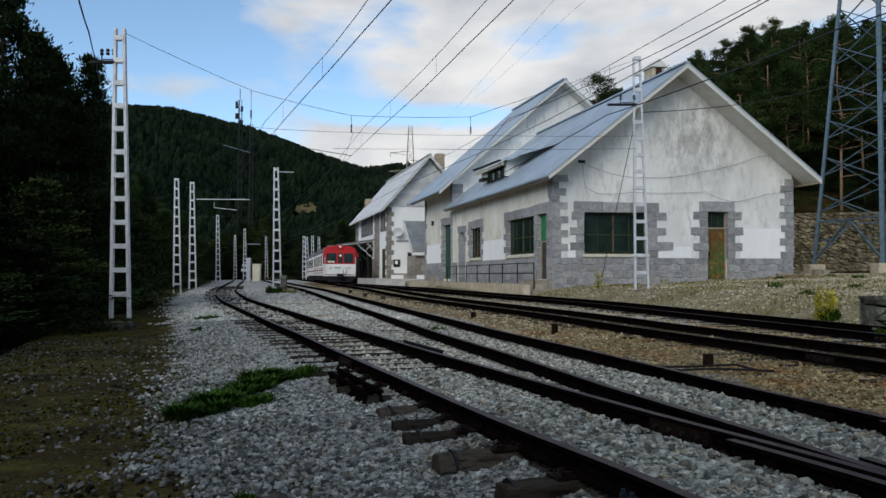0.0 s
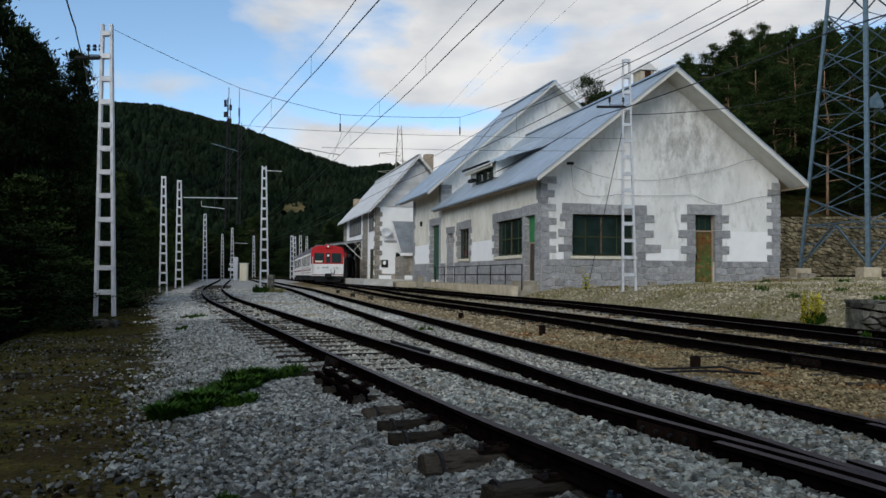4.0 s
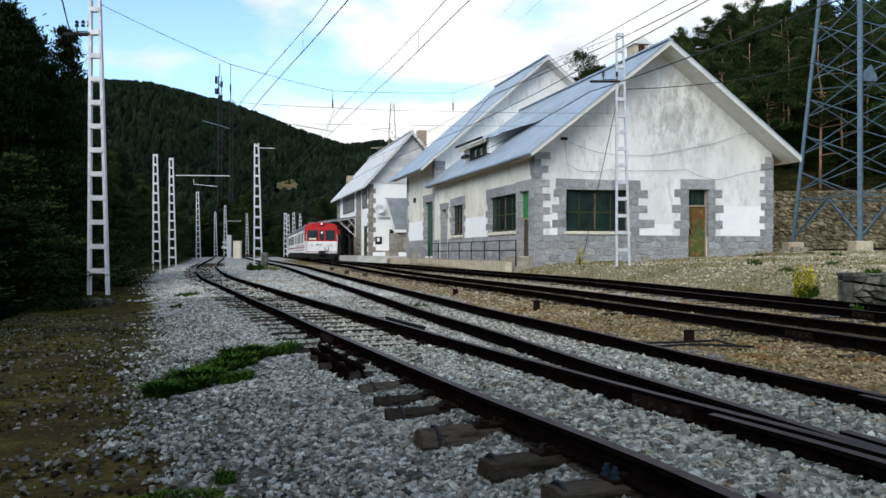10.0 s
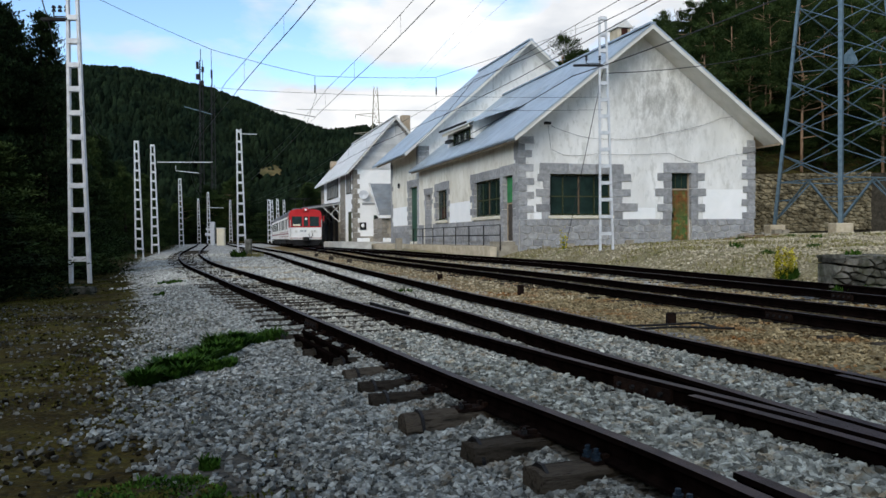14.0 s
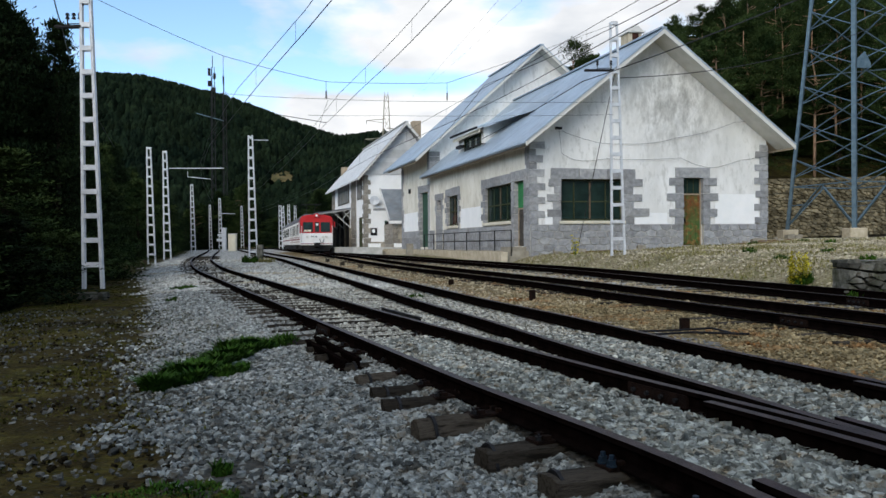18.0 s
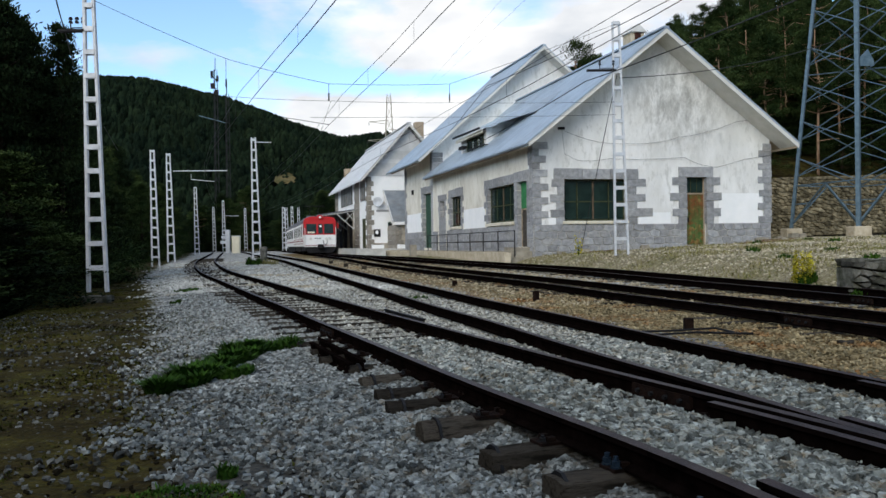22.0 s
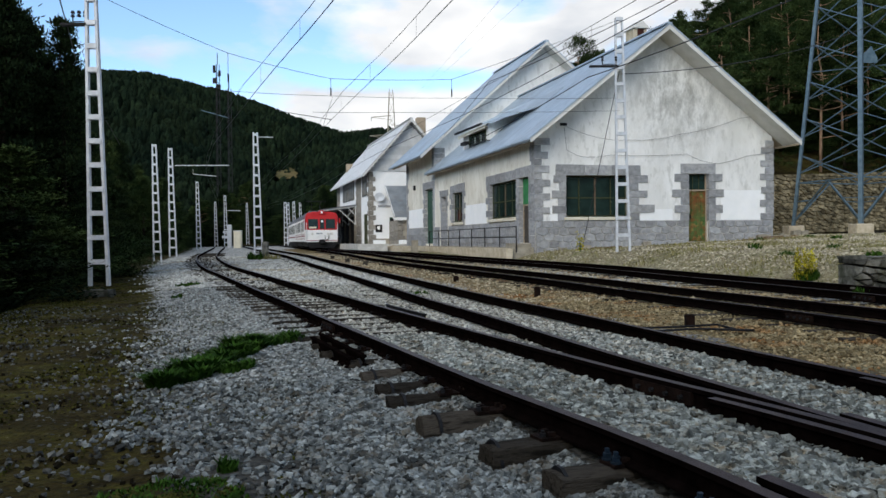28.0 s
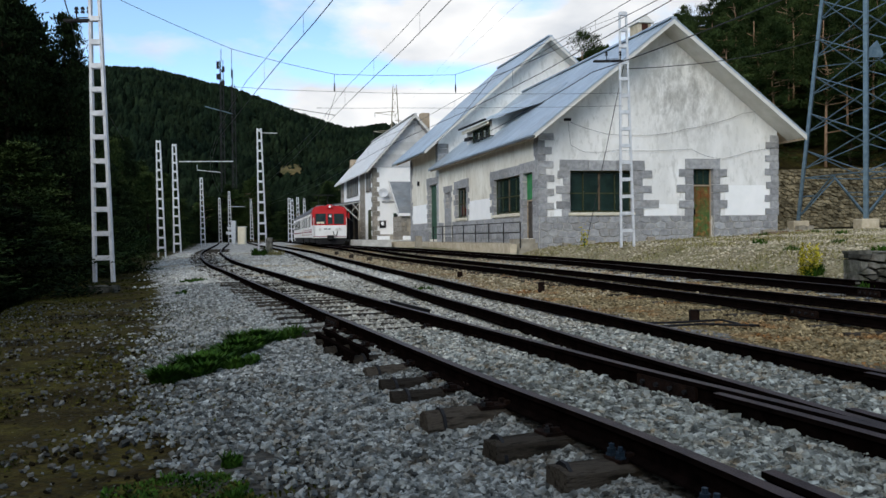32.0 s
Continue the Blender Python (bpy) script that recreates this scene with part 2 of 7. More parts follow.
M = dict(
    stone=mat("ballast_stone", (0.135, 0.145, 0.14), (0.38, 0.40, 0.385), 14, 0.9, bump=0.4, bscale=60, island=0.65, third=(0.20, 0.185, 0.155), tscale=9, spec=0.06),
    # ballast darkened near the eye: lens falloff put into the stone colour
    stone_near=mat("darkened_near_ballast", (0.072, 0.080, 0.078), (0.272, 0.294, 0.286), 14, 0.9, bump=0.5, bscale=60, island=0.75, third=(0.13, 0.115, 0.09), tscale=8, spec=0.05),
    stone_verge=mat("dull_verge_stone", (0.045, 0.047, 0.043), (0.15, 0.152, 0.14), 9, 0.92, bump=0.4, bscale=60, island=0.6, spec=0.05),
    # rusty rails: shade put into the near-black sides, sheen into the browner heads
    rail=mat("rail_rust_near_black", (0.002, 0.0015, 0.0014), (0.007, 0.0045, 0.004), 9, 0.9, 0.0, 0.3, 70, spec=0.0),
    railtop=mat("rail_head_lit_brown", (0.020, 0.013, 0.013), (0.050, 0.034, 0.033), 5, 0.5, 0.2, 0.15, 90, spec=0.1),
    sleeper=mat("old_timber", (0.017, 0.0148, 0.0118), (0.085, 0.073, 0.058), 5, 0.95, bump=0.9, bscale=22, rand=0.5, stretch=(1, 6, 6), third=(0.018, 0.015, 0.012), tscale=5, spec=0.04),
    plaster=mat("white_plaster", (0.74, 0.735, 0.71), (0.86, 0.855, 0.84), 1.2, 0.92, bump=0.35, bscale=25, stain=(0.45, 0.445, 0.43), sscale=0.9, samount=0.45, stretch=(1, 1, 0.45), third=(0.62, 0.615, 0.59), tscale=4.0),
    plaster_gable=mat("mould_stained_plaster", (0.68, 0.675, 0.65), (0.83, 0.825, 0.81), 1.2, 0.92, bump=0.35, bscale=25, stain=(0.55, 0.545, 0.525), sscale=0.7, samount=0.35,
                      stretch=(1, 1, 0.4), blot=((9.75, 32.35, 6.75), 2.9, (0.36, 0.355, 0.335)), third=(0.60, 0.595, 0.57), tscale=4.5),
    plaster_clean=mat("fresh_white_paint", (0.84, 0.85, 0.85), (0.90, 0.90, 0.90), 2, 0.85, bump=0.2, bscale=25),
    plaster_cream=mat("cream_plaster", (0.70, 0.665, 0.575), (0.82, 0.79, 0.71), 1.1, 0.92, bump=0.35, bscale=25, stain=(0.50, 0.46, 0.38), sscale=0.9, samount=0.55, stretch=(1, 1, 0.5), third=(0.62, 0.58, 0.48), tscale=3.5),
    granite=mat("grey_granite", (0.225, 0.23, 0.24), (0.36, 0.365, 0.375), 6, 0.9, bump=0.6, bscale=35, rand=0.2, stain=(0.34, 0.32, 0.28), sscale=1.2, samount=0.3),
    mortar=mat("pale_mortar", (0.34, 0.33, 0.30), (0.46, 0.45, 0.42), 5, 0.95, bump=0.5, bscale=40),
    rubble=mat("rubble_stone", (0.050, 0.042, 0.026), (0.21, 0.178, 0.115), 3, 0.95, bump=0.7, bscale=14, rand=0.4, island=0.35, spec=0.04),
    zinc=mat("blue_grey_zinc", (0.35, 0.42, 0.49), (0.46, 0.53, 0.60), 1.5, 0.42, 0.45, 0.1, 8, stain=(0.27, 0.30, 0.34), sscale=0.5, samount=0.5, rand=0.05, stretch=(1, 1, 0.5)),
    slate=mat("pale_fibre_slate", (0.48, 0.485, 0.49), (0.62, 0.62, 0.62), 2, 0.6, bump=0.3, bscale=15, rand=0.10, spec=0.3, stain=(0.44, 0.44, 0.43), sscale=0.6, samount=0.5),
    barge=mat("weathered_board", (0.60, 0.59, 0.55), (0.72, 0.71, 0.68), 3, 0.8, bump=0.3, bscale=25, stain=(0.45, 0.42, 0.36), sscale=1.5, samount=0.4),
    timber=mat("brown_soffit", (0.30, 0.24, 0.17), (0.42, 0.34, 0.25), 4, 0.85, bump=0.3, bscale=25),
    glass=mat("dark_window_glass", (0.009, 0.019, 0.017), (0.018, 0.036, 0.031), 2, 0.12, bump=0.05, bscale=3, spec=0.22),
    frame_green=mat("olive_green_frame", (0.035, 0.042, 0.018), (0.060, 0.066, 0.030), 6, 0.6, bump=0.2),
    door_green=mat("green_door_paint", (0.03, 0.075, 0.05), (0.045, 0.10, 0.07), 3, 0.6, bump=0.2, bscale=20),
    door_rust=mat("peeling_green_rust", (0.045, 0.095, 0.028), (0.085, 0.145, 0.045), 4, 0.75, bump=0.4, bscale=25, stain=(0.20, 0.060, 0.022), sscale=2.6, samount=1.0, third=(0.26, 0.20, 0.07), tscale=5,
                  blot=((10.5, 32.7, 2.75), 1.15, (0.18, 0.055, 0.022))),
    steel=mat("galvanised_white_steel", (0.50, 0.52, 0.55), (0.64, 0.66, 0.69), 5, 0.55, 0.2, 0.1, 40),
    tower=mat("blue_grey_tower_steel", (0.075, 0.12, 0.155), (0.125, 0.18, 0.22), 5, 0.5, 0.3, 0.1, 40),
    dark=mat("dark_iron", (0.012, 0.012, 0.013), (0.026, 0.026, 0.028), 8, 0.6, 0.4, 0.2, 50),
    concrete=mat("weathered_concrete", (0.25, 0.225, 0.18), (0.38, 0.345, 0.28), 4, 0.95, bump=0.5, bscale=30, stain=(0.20, 0.18, 0.13), sscale=1.5, samount=0.5, spec=0.06),
    wire=mat("black_wire", (0.03, 0.032, 0.035), (0.05, 0.052, 0.055), 5, 0.6, 0.3, 0),
    red=mat("train_red", (0.42, 0.018, 0.022), (0.50, 0.03, 0.03), 1.5, 0.4, bump=0.03, bscale=5),
    white=mat("train_white", (0.80, 0.80, 0.79), (0.88, 0.88, 0.87), 1.5, 0.4, bump=0.03, bscale=5, stain=(0.62, 0.61, 0.58), sscale=1.2, samount=0.3),
    black=mat("black_rubber", (0.010, 0.010, 0.011), (0.022, 0.022, 0.023), 4, 0.6, bump=0.2),
    trainroof=mat("train_roof_grey", (0.10, 0.105, 0.12), (0.16, 0.165, 0.18), 3, 0.6, bump=0.1),
    maroon=mat("maroon_stripe", (0.20, 0.02, 0.04), (0.26, 0.035, 0.05), 2, 0.5, bump=0.02),
    needle=mat("dark_pine_needles", (0.006, 0.013, 0.006), (0.022, 0.036, 0.014), 0.8, 0.95, bump=0, island=0.5, rand=0.2, spec=0.03),
    needle2=mat("pine_needles", (0.012, 0.026, 0.009), (0.048, 0.070, 0.022), 0.8, 0.95, bump=0, island=0.4, rand=0.35, spec=0.03),
    bark=mat("orange_pine_bark", (0.17, 0.105, 0.065), (0.36, 0.235, 0.15), 6, 0.95, bump=0.6, bscale=20, stretch=(3, 3, 0.6)),
    dark_bark=mat("dark_fir_bark", (0.018, 0.014, 0.010), (0.045, 0.035, 0.025), 6, 0.95, bump=0.6, bscale=20, stretch=(3, 3, 0.6), spec=0.03),
    leaf=mat("green_weed", (0.012, 0.040, 0.005), (0.042, 0.092, 0.012), 5, 0.8, bump=0, island=0.5, spec=0.06),
    broom=mat("yellow_broom", (0.30, 0.28, 0.02), (0.55, 0.47, 0.035), 6, 0.8, bump=0, island=0.4, spec=0.15),
    dry=mat("dry_grass", (0.13, 0.125, 0.045), (0.27, 0.24, 0.10), 5, 0.9, bump=0, island=0.4, spec=0.1),
    meadow=mat("dry_meadow", (0.085, 0.065, 0.025), (0.17, 0.135, 0.065), 0.12, 0.95, bump=0, stain=(0.04, 0.05, 0.02), sscale=0.15, samount=0.7, spec=0.03),
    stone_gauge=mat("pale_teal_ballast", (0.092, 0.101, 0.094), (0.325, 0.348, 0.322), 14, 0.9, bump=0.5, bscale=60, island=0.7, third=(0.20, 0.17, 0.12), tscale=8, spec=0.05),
    clod=mat("dark_clod", (0.006, 0.005, 0.003), (0.022, 0.018, 0.010), 8, 0.95, bump=0.5, bscale=50, spec=0.02),
    stone_mid=mat("grey_tan_ballast", (0.19, 0.19, 0.168), (0.52, 0.52, 0.465), 14, 0.9, bump=0.4, bscale=60, island=0.65, third=(0.25, 0.21, 0.145), tscale=8, spec=0.06),
    stone_warm=mat("tan_gravel", (0.125, 0.096, 0.050), (0.33, 0.272, 0.16), 9, 0.92, bump=0.4, bscale=60, island=0.6, third=(0.21, 0.088, 0.024), tscale=0.8, spec=0.06),
    stone_bank=mat("pale_bank_stone", (0.215, 0.185, 0.125), (0.50, 0.45, 0.335), 7, 0.92, bump=0.4, bscale=50, island=0.45, third=(0.14, 0.14, 0.05), tscale=0.8, spec=0.06),
    stone_yard=mat("tan_yard_gravel", (0.19, 0.155, 0.095), (0.46, 0.40, 0.28), 7, 0.92, bump=0.4, bscale=50, island=0.5, third=(0.26, 0.125, 0.045), tscale=0.6, spec=0.06),
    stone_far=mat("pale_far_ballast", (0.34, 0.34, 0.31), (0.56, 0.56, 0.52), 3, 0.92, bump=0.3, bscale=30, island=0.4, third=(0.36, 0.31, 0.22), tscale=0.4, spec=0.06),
    turf=mat("trodden_turf", (0.020, 0.028, 0.006), (0.072, 0.070, 0.014), 2, 0.95, bump=0, island=0.6, spec=0.03),
    cream=mat("cream_hut_paint", (0.72, 0.66, 0.50), (0.82, 0.76, 0.60), 2, 0.8, bump=0.1),
    glass_pale=mat("sky_lit_glass", (0.20, 0.21, 0.21), (0.32, 0.33, 0.32), 1.5, 0.25, bump=0.05, bscale=3),
    frame_dark=mat("dark_brown_frame", (0.05, 0.045, 0.04), (0.09, 0.08, 0.07), 6, 0.7, bump=0.2),
    moss_patch=mat("olive_moss", (0.032, 0.035, 0.009), (0.085, 0.077, 0.017), 1.6, 0.95, bump=0, island=0.25, spec=0.03),
    board=mat("rusty_board", (0.10, 0.055, 0.03), (0.22, 0.13, 0.08), 5, 0.9, bump=0.4, bscale=25, stretch=(1, 5, 5)),
    paving=mat("pale_paving", (0.42, 0.415, 0.39), (0.58, 0.575, 0.55), 3, 0.92, bump=0.4, bscale=25, stain=(0.30, 0.28, 0.24), sscale=1.0, samount=0.5),
    tin=mat("dull_sheet_metal", (0.19, 0.215, 0.24), (0.28, 0.305, 0.33), 1.5, 0.6, 0.2, 0.1, 8, stain=(0.20, 0.19, 0.17), sscale=0.8, samount=0.5),
    green_bright=mat("bright_green_paint", (0.03, 0.17, 0.06), (0.05, 0.24, 0.09), 3, 0.6, bump=0.2, bscale=20),
    canopy=mat("canopy_paint", (0.50, 0.50, 0.48), (0.62, 0.62, 0.60), 4, 0.6, bump=0.1),
)


# ---------------------------------------------------------------- mesh tools
class Geo:
    """Vertices and faces gathered for one mesh."""

    def __init__(self):
        self.v, self.f, self.m = [], [], []

    def add(self, verts, faces, slot=0):
        k = len(self.v)
        self.v += [tuple(p) for p in verts]
        self.f += [tuple(i + k for i in f) for f in faces]
        self.m += [slot] * len(faces)
        return self

    def hexa(self, c, slot=0):
        """Eight corners: four below, four above, each ring anticlockwise from above."""
        return self.add(c, ((3, 2, 1, 0), (4, 5, 6, 7), (0, 1, 5, 4), (1, 2, 6, 5), (2, 3, 7, 6), (3, 0, 4, 7)), slot)

    def box(self, x0, x1, y0, y1, z0, z1, at=None, slot=0):
        c = [(x0, y0, z0), (x1, y0, z0), (x1, y1, z0), (x0, y1, z0), (x0, y0, z1), (x1, y0, z1), (x1, y1, z1), (x0, y1, z1)]
        return self.hexa([at(*p) for p in c] if at else c, slot)

    def tube(self, pts, r0, r1=None, n=8, slot=0, cap=True):
        pts = [Vector(p) for p in pts]
        r1 = r0 if r1 is None else r1
        rings, k = [], len(pts) - 1
        for i, p in enumerate(pts):
            d = (pts[min(i + 1, k)] - pts[max(i - 1, 0)]).normalized()
            a = d.orthogonal().normalized() if i == 0 else (a - d * a.dot(d)).normalized()
            b = d.cross(a)
            r = r0 + (r1 - r0) * i / k
            rings.append([p + a * (r * cos(2 * pi * j / n)) + b * (r * sin(2 * pi * j / n)) for j in range(n)])
        v = [q for ring in rings for q in ring]
        f = [(i * n + j, i * n + (j + 1) % n, (i + 1) * n + (j + 1) % n, (i + 1) * n + j) for i in range(k) for j in range(n)]
        if cap:
            f += [tuple(range(n - 1, -1, -1)), tuple(range(k * n, k * n + n))]
        return self.add(v, f, slot)

    def bar(self, p, q, w=0.05, d=None, up=(0, 0, 1), slot=0):
        """A bar of a rectangular section from p to q."""
        p, q = Vector(p), Vector(q)
        t = (q - p).normalized()
        u = Vector(up)
        if abs(t.dot(u)) > 0.95:
            u = Vector((0, 1, 0))
        s = t.cross(u).normalized() * (w / 2)
        n = s.cross(t).normalized() * ((d or w) / 2)
        return self.hexa([p - s - n, p + s - n, q + s - n, q - s - n, p - s + n, p + s + n, q + s + n, q - s + n], slot)

    def prism(self, poly, p0, p1, at=None, slot=0):
        """poly: points (a, b), extruded from p0 to p1 by the placing function at(a, b, p)."""
        n = len(poly)
        v = [at(a, b, p0) for a, b in poly] + [at(a, b, p1) for a, b in poly]
        f = [tuple(range(n - 1, -1, -1)), tuple(range(n, 2 * n))] + [(i, (i + 1) % n, n + (i + 1) % n, n + i) for i in range(n)]
        return self.add(v, f, slot)

    def mesh(self, name, *mats, smooth=False):
        me = bpy.data.meshes.new(name)
        me.from_pydata(self.v, [], self.f)
        for m in mats:
            me.materials.append(m)
        if len(mats) > 1:
            me.polygons.foreach_set("material_index", self.m)
        if smooth:
            me.polygons.foreach_set("use_smooth", [True] * len(self.f))
        me.update()
        if len(self.f) < 3000:
            bm = bmesh.new()
            bm.from_mesh(me)
            bmesh.ops.recalc_face_normals(bm, faces=bm.faces)
            bm.to_mesh(me)
            bm.free()
        return me


def part(name, geo, material, parent=None, label="", smooth=False, bevel=0.0):
    """Links the gathered geometry as one mesh object under a thing or a part."""
    mats = material if isinstance(material, tuple) else (material,)
    ob = new(name, geo.mesh(name, *mats, smooth=smooth))
    if parent:
        ob.parent = parent
    if label:
        ob["label"] = label
    if bevel:
        b = ob.modifiers.new("bevel", "BEVEL")
        b.width, b.segments, b.limit_method = bevel, 2, "ANGLE"
    return ob


def thing(name, label, category, group="", kind="", at=None):
    ob = new(name)
    ob.empty_display_size = 0.2
    if at:
        ob.matrix_world = at
    return tagged(ob, label, category, group, kind)


def spline(pts, step=0.3):
    """A smooth curve through the points, evenly stepped: places and headings."""
    P = [Vector((*p, 0)) for p in pts]
    P = [P[0] * 2 - P[1]] + P + [P[-1] * 2 - P[-2]]
    raw = []
    for i in range(1, len(P) - 2):
        a, b, c, d = P[i - 1:i + 3]
        n = max(2, int((c - b).length / 0.1))
        for k in range(n):
            t = k / n
            raw.append(0.5 * ((2 * b) + (c - a) * t + (2 * a - 5 * b + 4 * c - d) * t * t + (3 * b - a - 3 * c + d) * t ** 3))
    raw.append(P[-2])
    out, acc = [raw[0]], 0.0
    for a, b in zip(raw, raw[1:]):
        acc += (b - a).length
        if acc >= step:
            out.append(b)
            acc = 0.0
    k = len(out) - 1
    return [(p, (out[min(i + 1, k)] - out[max(i - 1, 0)]).normalized()) for i, p in enumerate(out)]


def rail_z(x, y):
    """Height of the rail tops: the yard climbs gently towards the station."""
    x, y = min(max(x, -22), 10), min(max(y, -5), 90)
    y = y if y < 40 else 40 + (y - 40) * 0.45
    return 0.0109 * x - 0.00346 * y + 0.000128 * x * y + 0.000304 * y * y


def smooth(a, b, x):
    t = min(max((x - a) / (b - a), 0.0), 1.0)
    return t * t * (3 - 2 * t)


# ---------------------------------------------------------------- plan of the tracks
T1 = [(4.4, -9), (3.6, -5), (2.6, -0.6), (1.63, 3.0), (0.69, 5.38), (-0.33, 8.05), (-1.25, 10.45), (-2.2, 13.0), (-3.3, 15.8), (-5.25, 20.85), (-9.2, 31.0),
      (-13.2, 43.0), (-16.9, 56.0), (-20.7, 70.0), (-25.0, 86.0), (-31.0, 106.0)]
T2 = [(5.2, -9), (4.2, -4), (3.1, 1.4), (2.36, 4.45), (1.72, 6.8), (1.03, 9.6), (0.22, 12.5), (-1.25, 18.1), (-4.0, 27.9), (-8.5, 43.2), (-12.6, 56.5),
      (-17.4, 72.0), (-23.6, 92.0), (-29.0, 108.0)]
T3 = [(8.0, -9), (7.1, -4), (6.3, 1.0), (5.7, 4.5), (4.95, 8.1), (4.35, 10.6), (3.5, 13.8), (2.1, 19.2), (-2.9, 35.0), (-9.3, 58.6), (-14.5, 76.0), (-20.5, 95.0), (-26.0, 111.0)]
T4 = [(10.0, -9), (9.2, -2), (8.2, 4.0), (7.35, 8.5), (6.88, 11.0), (6.45, 13.4), (5.65, 17.2), (4.2, 23.5), (2.05, 29.5), (-1.4, 38.1), (-3.9, 44.6), (-7.0, 52.6), (-8.9, 57.2)]


def along(pts):
    ys, xs = [p[1] for p in pts], [p[0] for p in pts]
    lo = ys[0]
    table = [float(np.interp(lo + 0.05 * i, ys, xs)) for i in range(int((ys[-1] - lo) / 0.05) + 2)]
    top = len(table) - 2

    def f(y):
        t = (y - lo) * 20
        if t <= 0:
            return table[0]
        i = int(t)
        return table[i] + (table[i + 1] - table[i]) * (t - i) if i < top else table[-1]
    return f


x1, x2, x3, x4 = along(T1), along(T2), along(T3), along(T4)

# the station's plan: a corner, the way along the gables, the way along the line
C0 = Vector((3.61, 31.4, 0))
U, V = Vector((cos(radians(9)), sin(radians(9)), 0)), Vector((-0.2777, 0.9607, 0))


def site(u, v, z):
    p = C0 + U * u + V * v
    return Vector((p.x, p.y, z))


def to_site(x, y):
    dx, dy = x - C0.x, y - C0.y
    det = U.x * V.y - U.y * V.x
    return (dx * V.y - dy * V.x) / det, (U.x * dy - U.y * dx) / det


HILL = ([-2.5, -1.2, -0.57, -0.44, -0.38, -0.28, -0.24, -0.19, -0.13, -0.07, 0.0, 0.15, 0.35, 1.0, 2.5],
        [0.10, 0.16, 0.196, 0.205, 0.206, 0.188, 0.176, 0.158, 0.140, 0.126, 0.11, 0.06, 0.04, 0.06, 0.06])


def terrain(x, y):
    """Height of the ground and its three covers: soil, rust-stained gravel, stony bank."""
    yc = min(max(y, -8), 100)
    z = rail_z(x, y) - 0.165
    left, right = (x1(yc) - 0.95) - x, x - (x4(min(yc, 45)) + 0.85)
    soil = rust = bank = 0.0
    z -= (0.035 - 0.035 * smooth(7, 10, y)) * smooth(-0.65, 0.05, left)
    if abs(x - x1(yc)) < 1.9:
        z += 0.006 * smooth(6, 9, y) * (1 - smooth(1.3, 1.9, abs(x - x1(yc))))
    if y < 5.2:
        z -= 0.045 * (1 - smooth(4.3, 5.2, y)) * smooth(-0.75, -0.3, left) * (1 - smooth(0.3, 1.4, left))
    if y < 10:
        z += 0.045 * (1 - smooth(7.0, 10.0, y)) * (1 - smooth(0.3, 1.0, min(abs(x - x1(yc)), abs(x - x2(yc)))))
    if left > 0:
        z -= 0.06 * smooth(0.5, 2.0, left)
        soil = smooth(0.7, 2.6, left)
        z -= 0.36 * max(0.0, min(left, 30) - 3.9) * smooth(3.4, 6, left)
    if right > 0:
        u, v = to_site(x, y)
        zt = 0.43 + 0.046 * min(max(u, -3), 14)
        if v < 0:
            zt += 0.08 * (1 - smooth(-5, -2, v)) - 0.016 * max(0.0, min(-v, 22) - 8)
        z += (zt - z) * smooth(0.0, 1.9, right)
        bank = smooth(0.0, 0.9, right)
        if v > 13.3 and u > 10.6:
            z += 2.9 * smooth(13.35, 13.9, v) * smooth(10.6, 11.6, u)
        rise = max(0.0, (v - 14.3) * 0.50) if u > 11 else 0
        rise = max(rise, max(0.0, u - 36) * 0.45)
        rise *= smooth(0.16, 0.36, x / max(y, 1.0)) if y > 0 else 1.0
        z += 46 * (1 - exp(-rise / 40))
        soil = max(soil, smooth(13.2, 13.6, v) * smooth(10, 11.5, u), smooth(32, 36, u))
    rust = 1 - smooth(1.3, 2.3, abs(x - x3(yc) + 0.35)) if y < 70 else 0
    r = sqrt(x * x + y * y)
    if y > 20 or r > 90:
        e = float(np.interp(x / max(y, 1.0) if y > 0 else (2.5 if x > 0 else -2.5), *HILL))
        far = smooth(105, 470, r) * e * min(r, 520)
        z += far
        soil = max(soil, smooth(95, 130, r))
    # share of painted shade in the gaps between the near stones
    gap_shade = 0.9 * (1 - smooth(6.5, 10.5, y)) if (left < 2.2 and right < 0 and y > -8) else 0.0
    return z, soil, rust, bank, gap_shade


def axis(lo, hi, a, b, step, grow=1.09):
    out, s, x = [], step, a
    while x <= b:
        out.append(x)
        x += step
    while x < hi:
        out.append(x)
        s *= grow
        x += s
    out.append(hi)
    s, x = step, a
    while True:
        s *= grow
        x -= s
        if x <= lo:
            break
        out.append(x)
    return sorted(out + [lo])


